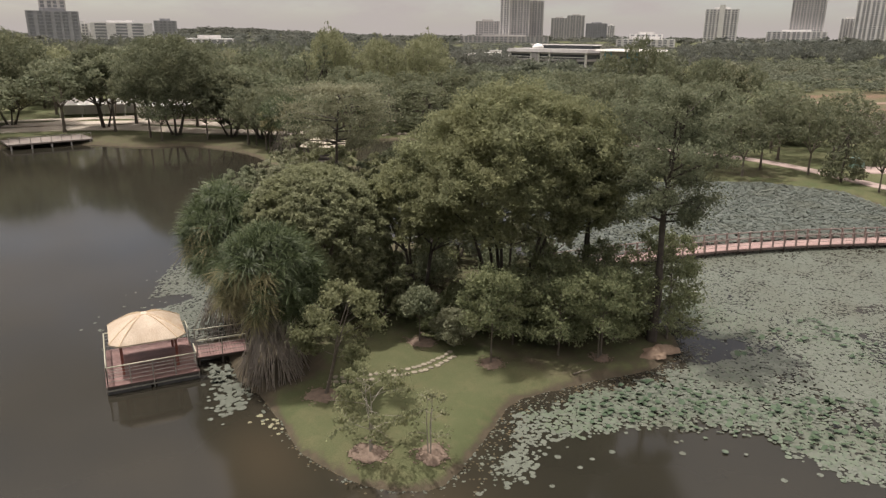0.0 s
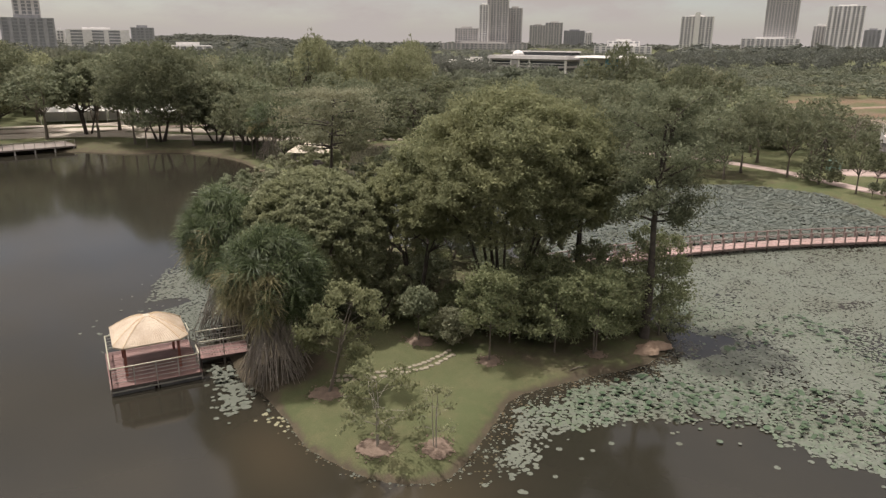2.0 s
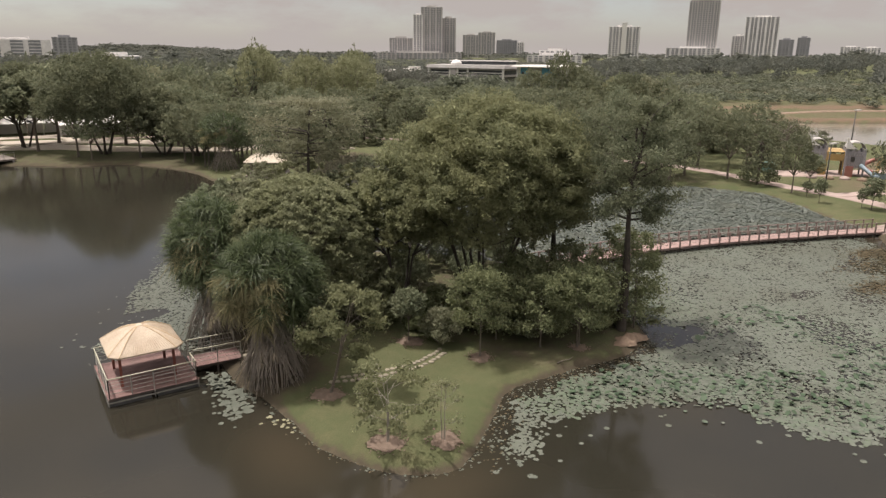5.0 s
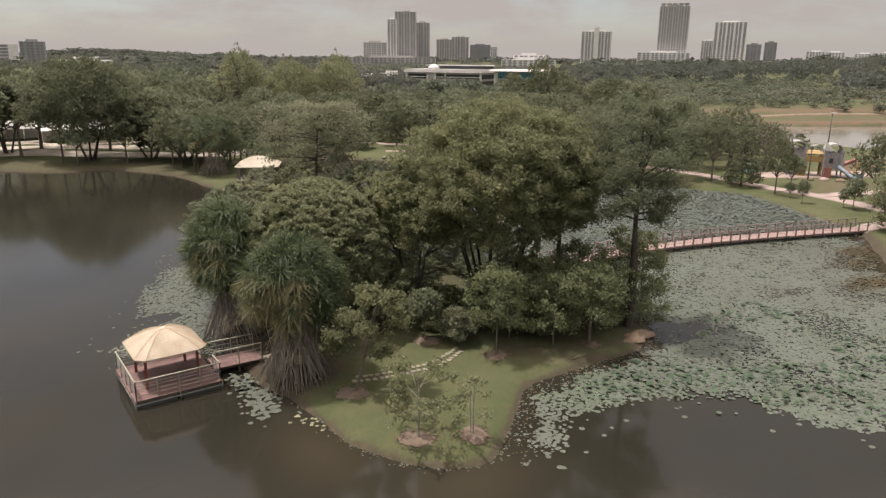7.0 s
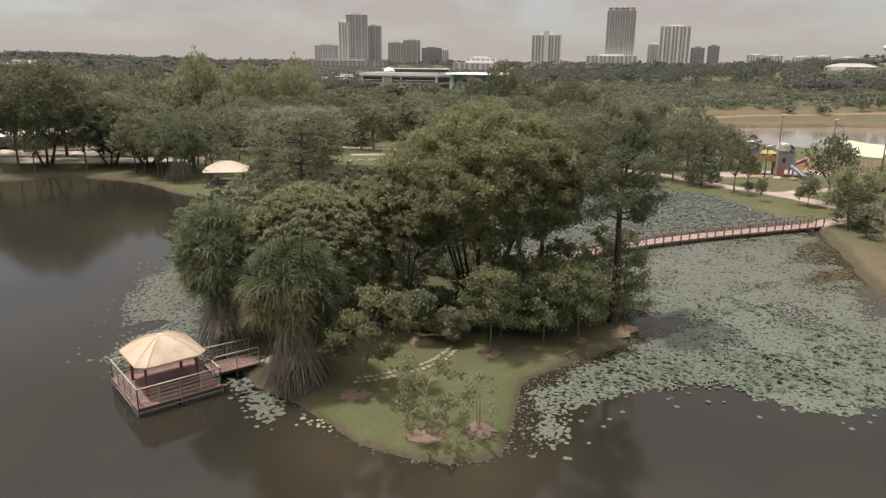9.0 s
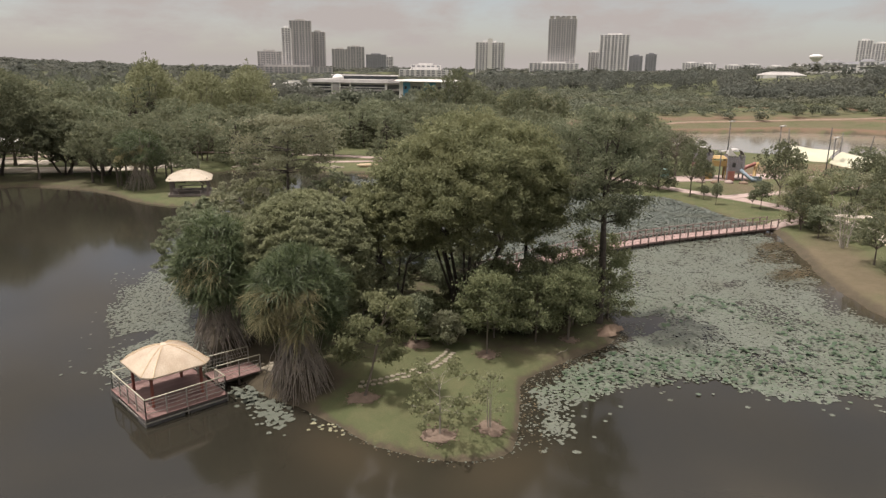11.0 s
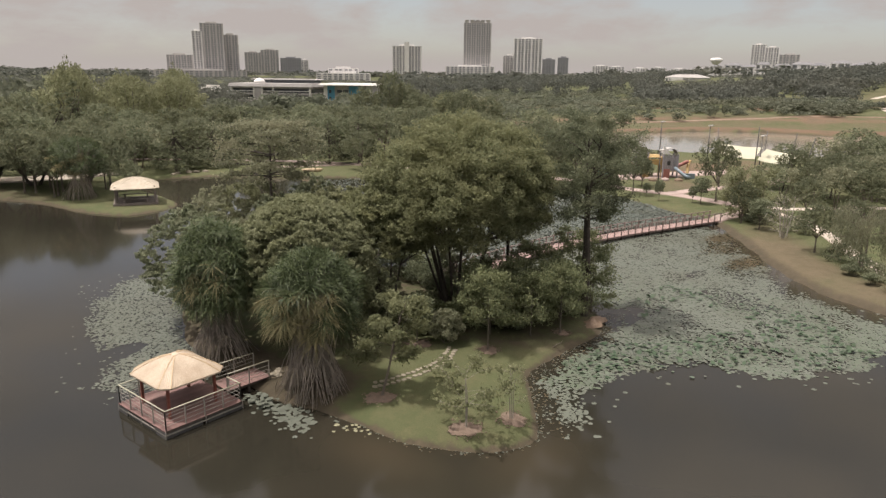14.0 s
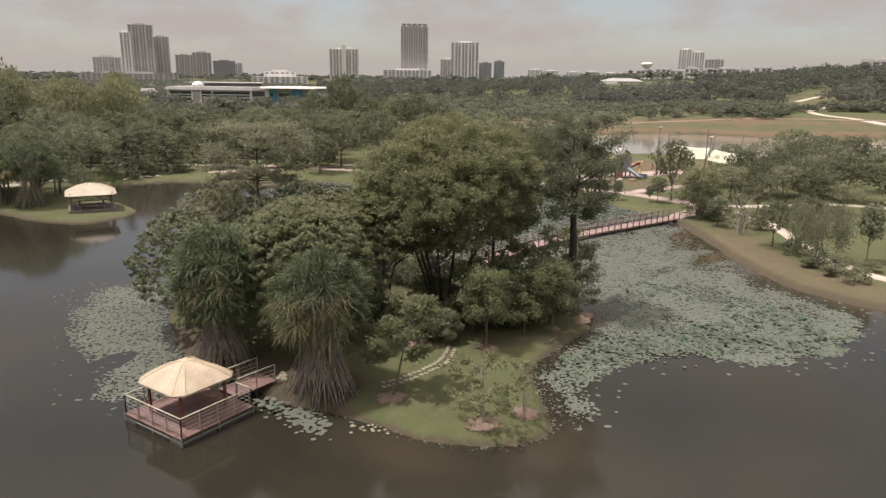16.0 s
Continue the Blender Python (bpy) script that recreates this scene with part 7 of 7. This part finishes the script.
rng = np.random.default_rng(3)
KINDS = [pad_shape(7, 0.16, 0.02, rng) for _ in range(5)]
CUPS = [pad_shape(6, 0.02, 0.22, rng) for _ in range(5)]
EAST_PADS = [(13.4, 20.2), (14.6, 19.9), (16.6, 21.7), (18.5, 21.9), (21.2, 21.9), (23.4, 20.7), (26.4, 18.4), (26.2, 15.6), (28.8, 13.0), (32.0, 10.6), (37, 9.6), (41, 9.8), (44.5, 13.5), (47.8, 17.8),
             (55, 23.4), (62.6, 28.2), (69.0, 33.4), (62.6, 36.4), (55, 39.0), (46, 41.2), (38.4, 41.7), (33.4, 41.7), (33.6, 34), (32.6, 29.6), (30.6, 26.6), (27, 25.6), (22, 25.7), (18.0, 25.8), (15.2, 23.6), (13.8, 22.0)]
LOTUS_BED = [(33.5, 42.8), (46.4, 41.9), (56, 39.7), (64, 36.8), (70.4, 34.5), (72, 39.5), (75.0, 44), (78.2, 51), (74, 58.8), (67, 62.4), (60, 65), (52, 62), (44, 58), (36, 54), (33, 48)]
NORTH_BED = [(60.6, 66), (66.5, 80), (66.0, 89), (60, 92), (52, 90), (48, 82), (52, 72)]
WEST_PADS = [(1.0, 45.6), (-0.2, 43.6), (0.4, 41.6), (2.4, 40.9), (6.9, 39.6), (8.4, 46), (10.4, 50.8), (13, 55.4), (16.5, 57.6), (14.6, 63), (11.6, 63.4), (7.5, 60), (4.0, 54.6), (2.6, 49)]
GATE_PADS = [(4.6, 36.3), (6.2, 36.6), (6.1, 34.6), (6.4, 32.6), (5.9, 31.3), (4.6, 30.8), (3.9, 31.8), (4.4, 33.6)]


def on_water(x, y):
    return shore(x, y)[0] < -0.15


THIN = ((57.6, 28.1, 1.3), (52.6, 24.5, 1.0), (63.0, 28.0, 1.2), (54.5, 24.2, 1.1), (46.1, 26.5, 0.8), (52.9, 20.9, 0.9))


def east_keep(x, y):
    """Where the pads lie: nearly closed in the middle, loose at the edges, with thinner drifts."""
    edge = signed(EAST_PADS, x, y)
    share = np.clip(0.12 + (edge - 0.2 + 1.5 * (noise2(x, y, 1.6, 44) - 0.5)) * 0.9, 0.03, 1.0)
    drift = smooth_step(noise2(x, y, 0.42, 5) + 0.35 * (noise2(x, y, 2.0, 15) - 0.5), 0.14, 0.34)
    drift = np.minimum(drift, 0.35 + 0.65 * smooth_step(noise2(x, y * 1.8, 0.7, 9) + 0.3 * (noise2(x, y, 2.6, 19) - 0.5), 0.22, 0.42) + (x < 30))
    share = share * (0.30 + 0.70 * drift)
    bay = np.hypot((x - 31.2) / 2.6, (y - 27.0) / 1.7) + 0.7 * (noise2(x, y, 1.4, 62) - 0.5)
    share = share * (0.50 + 0.50 * smooth_step(x, 17.0, 23.0))
    share = np.where(bay < 1, 0.03, share)
    shade = np.hypot((x - 35.0) / 2.4, (y - 25.9) / 1.2) + 0.8 * (noise2(x, y, 1.7, 64) - 0.5)
    share = np.where(shade < 1, share * 0.45, share)
    share = np.where(np.hypot((x - 62.0) / 3.2, (y - 29.6) / 1.2) < 1, share * 0.3, share)
    for cx, cy, r in THIN:
        share = np.where(np.hypot((x - cx) / (1.9 * r), (y - cy) / r) + 0.9 * (noise2(x, y, 2.2, 63) - 0.5) < 1, share * 0.3, share)
    share = share * np.where(x > 42, np.clip(0.25 + (signed(LAKE, x, y) - 1.2 + 5 * (noise2(x, y, 0.5, 71) - 0.5)) * 0.35, 0.08, 1), 1)
    return on_water(x, y) & (rng.random(len(x)) < share)


q = sow(EAST_PADS, 100, rng, east_keep)
stray = sow([(12.6, 19.4), (20, 19.6), (25, 15.6), (27, 11.6), (33, 8.4), (42, 7.6), (46, 12), (40, 20), (20, 24), (12.4, 23)], 0.6, rng, lambda x, y: on_water(x, y) & (signed(EAST_PADS, x, y) > -2.2))
q = np.concatenate([q, stray])
dist = np.hypot(q[:, 0] - 15.0, q[:, 1] - 20.5)
near = np.argsort(dist)[:290]
rest = np.setdiff1d(np.arange(len(q)), near)
size = rng.uniform(0.055, 0.125, len(q)) * np.where(signed(EAST_PADS, q[:, 0], q[:, 1]) < 1.2, rng.uniform(0.8, 1.35, len(q)), 1.0)
size[-len(stray):] = rng.uniform(0.09, 0.17, len(stray))
lift = rng.uniform(0.006, 0.022, len(q))
stand = noise2(q[:, 0], q[:, 1], 0.5, 31) > 0.58
lift += np.where(stand & (q[:, 0] > 19) & (q[:, 0] < 36), rng.uniform(0.01, 0.06, len(q)), 0)
tilt = rng.normal(0, 0.02, len(q)) + np.where(lift > 0.04, rng.normal(0, 0.10, len(q)), 0)

bed = thing("lily_bed_east", (0, 0, 0), "wide bed of pale green floating lily pads with scattered raised leaves", "lily pads", "", "stuff")
fresh = (rng.random(len(q)) < np.clip(1.3 * (noise2(q[:, 0], q[:, 1], 0.28, 52) - 0.30), 0.05, 0.6)) & (q[:, 0] < 44)
for name, sel, mat in (("floating_leaves", ~fresh, PAD), ("fresh_leaves", fresh, PAD_GREEN)):
    w = rest[sel[rest]]
    v, f = pads(q[w], size[w], tilt[w], lift[w], KINDS, rng)
    part(name, quads_mesh(name, v, f, mat), bed)
singles = [Geo().add(KINDS[k][0] * 0.2, KINDS[k][1].tolist()).mesh("lily_pad", PAD) for k in range(5)]
for i in near:
    s = size[i] / 0.2
    part("lily_pad", singles[i % 5], bed, "", pose(q[i][0], q[i][1], lift[i], 0, 0, (i * 47) % 360) @ Matrix.Diagonal((s, s, 1, 1)))
dk = sow(EAST_PADS, 3.2, rng, lambda x, y: east_keep(x, y) & (noise2(x, y, 0.7, 12) > 0.45) & (x > 20) & (x < 41) & (y < 27.5))
v, f = pads(dk, rng.uniform(0.10, 0.20, len(dk)), rng.normal(0, 0.35, len(dk)), rng.uniform(0.04, 0.16, len(dk)), CUPS, rng)
part("raised_leaves", quads_mesh("raised_leaves", v, f, PAD_DARK), bed, "darker green upright leaves")

bed = thing("lotus_bed", (0, 0, 0), "dense bed of bluish-green upright lotus leaves beyond the footbridge", "lotus", "", "stuff")
lq = np.concatenate([sow(LOTUS_BED, 54, rng, lambda x, y: on_water(x, y)), sow(NORTH_BED, 7, rng, lambda x, y: on_water(x, y))])
v, f = pads(lq, rng.uniform(0.08, 0.19, len(lq)), rng.normal(0, 0.16, len(lq)), rng.uniform(0.34, 0.50, len(lq)), CUPS, rng)
part("lotus_leaves", quads_mesh("lotus_leaves", v, f, LOTUS), bed)

bed = thing("lily_bed_west", (0, 0, 0), "patch of small pale lily pads along the island's western shore", "lily pads", "", "stuff")
wq = np.concatenate([sow(WEST_PADS, 84, rng, lambda x, y: on_water(x, y) & (noise2(x, y, 0.6, 8) > 0.22) & (rng.random(len(x)) < np.clip(0.06 + 0.45 * signed(WEST_PADS, x, y) + 0.5 * (noise2(x, y, 1.5, 3) - 0.5), 0, 0.92))),
                     sow([(-1.6, 45), (-1, 41), (6, 40), (8, 55), (15, 66), (8, 64)], 0.8, rng, on_water)])
v, f = pads(wq, rng.uniform(0.05, 0.125, len(wq)), rng.normal(0, 0.02, len(wq)), rng.uniform(0.006, 0.022, len(wq)), KINDS, rng)
part("floating_leaves", quads_mesh("floating_leaves", v, f, PAD), bed)

bed = thing("lily_bed_gangway", (0, 0, 0), "loose lily pads drifting beside the gangway", "lily pads", "", "stuff")
gq = np.concatenate([sow(GATE_PADS, 32, rng, lambda x, y: on_water(x, y) & (rng.random(len(x)) < np.clip(0.2 + 1.0 * signed(GATE_PADS, x, y), 0, 1))), sow([(3.4, 30.4), (6.8, 29.6), (6.8, 35), (4.4, 35.4)], 1.0, rng, on_water)])
for i, (x, y) in enumerate(gq[:290]):
    s = rng.uniform(0.40, 0.95)
    up = y > 34.4 and i % 2
    part("lily_pad", singles[i % 5], bed, "", pose(x, y, rng.uniform(0.10, 0.30) if up else rng.uniform(0.008, 0.04), rng.uniform(-14, 14) if up else 0, rng.uniform(-14, 14) if up else 0, rng.uniform(0, 360)) @ Matrix.Diagonal((s, s, 1, 1)))
YPAD = [Geo().add(KINDS[k][0] * 0.10, KINDS[k][1].tolist()).mesh("lily_pad", PAD_YELLOW) for k in range(3)]
for i in range(20):
    x, y = 6.5 + rng.normal(0, 0.35), 29.5 + rng.normal(0, 0.6)
    if on_water(np.array([x]), np.array([y]))[0]:
        part("lily_pad", YPAD[i % 3], bed, "yellowing lily pad" if i < 1 else "", pose(x, y, rng.uniform(0.008, 0.04), 0, 0, rng.uniform(0, 360)))

bed = thing("water_weed", (0, 0, 0), "rusty brown patches of dying water weed among the lily pads", "water weed", "", "stuff")
oq = rng.normal(0, 1, (500, 2)) * np.array((1.3, 0.7)) + np.array((62.6, 29.9))
oq = np.concatenate([oq] + [rng.normal(0, 1, (260, 2)) * np.array((1.5 * r, 0.7 * r)) + np.array((cx, cy)) for cx, cy, r in THIN[:4]])
oq = oq[on_water(oq[:, 0], oq[:, 1])]
v, f = pads(oq, rng.uniform(0.05, 0.13, len(oq)), rng.normal(0, 0.1, len(oq)), rng.uniform(0.01, 0.06, len(oq)), CUPS, rng)
part("weed_leaves", quads_mesh("weed_leaves", v, f, WEED), bed)

# leaf litter and tiny pads caught along the island's edge
bed = thing("shore_litter", (0, 0, 0), "fallen leaves and tiny pads caught along the island's edge", "leaf litter", "", "stuff")
lit = rng.uniform((3.5, 18.5), (31.5, 37), (60000, 2))
away = shore(lit[:, 0], lit[:, 1])[0]
lit, away = lit[(away < 0.03) & (away > -1.7)], away[(away < 0.03) & (away > -1.7)]
eastern = (lit[:, 0] > 12.5) & (lit[:, 1] < 28)
keep = rng.random(len(lit)) < np.where(eastern, 0.20 + 0.5 * np.exp(away / 0.3), 0.85 * np.exp(away / 0.16)) * (0.25 + noise2(lit[:, 0], lit[:, 1], 1.4, 6))
lit = lit[keep]
half = rng.random(len(lit)) < 0.45
for name, sel, mat in (("dead_leaves", half, WEED), ("tiny_pads", ~half, PAD)):
    w = lit[sel]
    v, f = pads(w, rng.uniform(0.025, 0.07, len(w)), rng.normal(0, 0.1, len(w)), rng.uniform(0.006, 0.02, len(w)), KINDS, rng)
    part(name, quads_mesh(name, v, f, mat), bed)
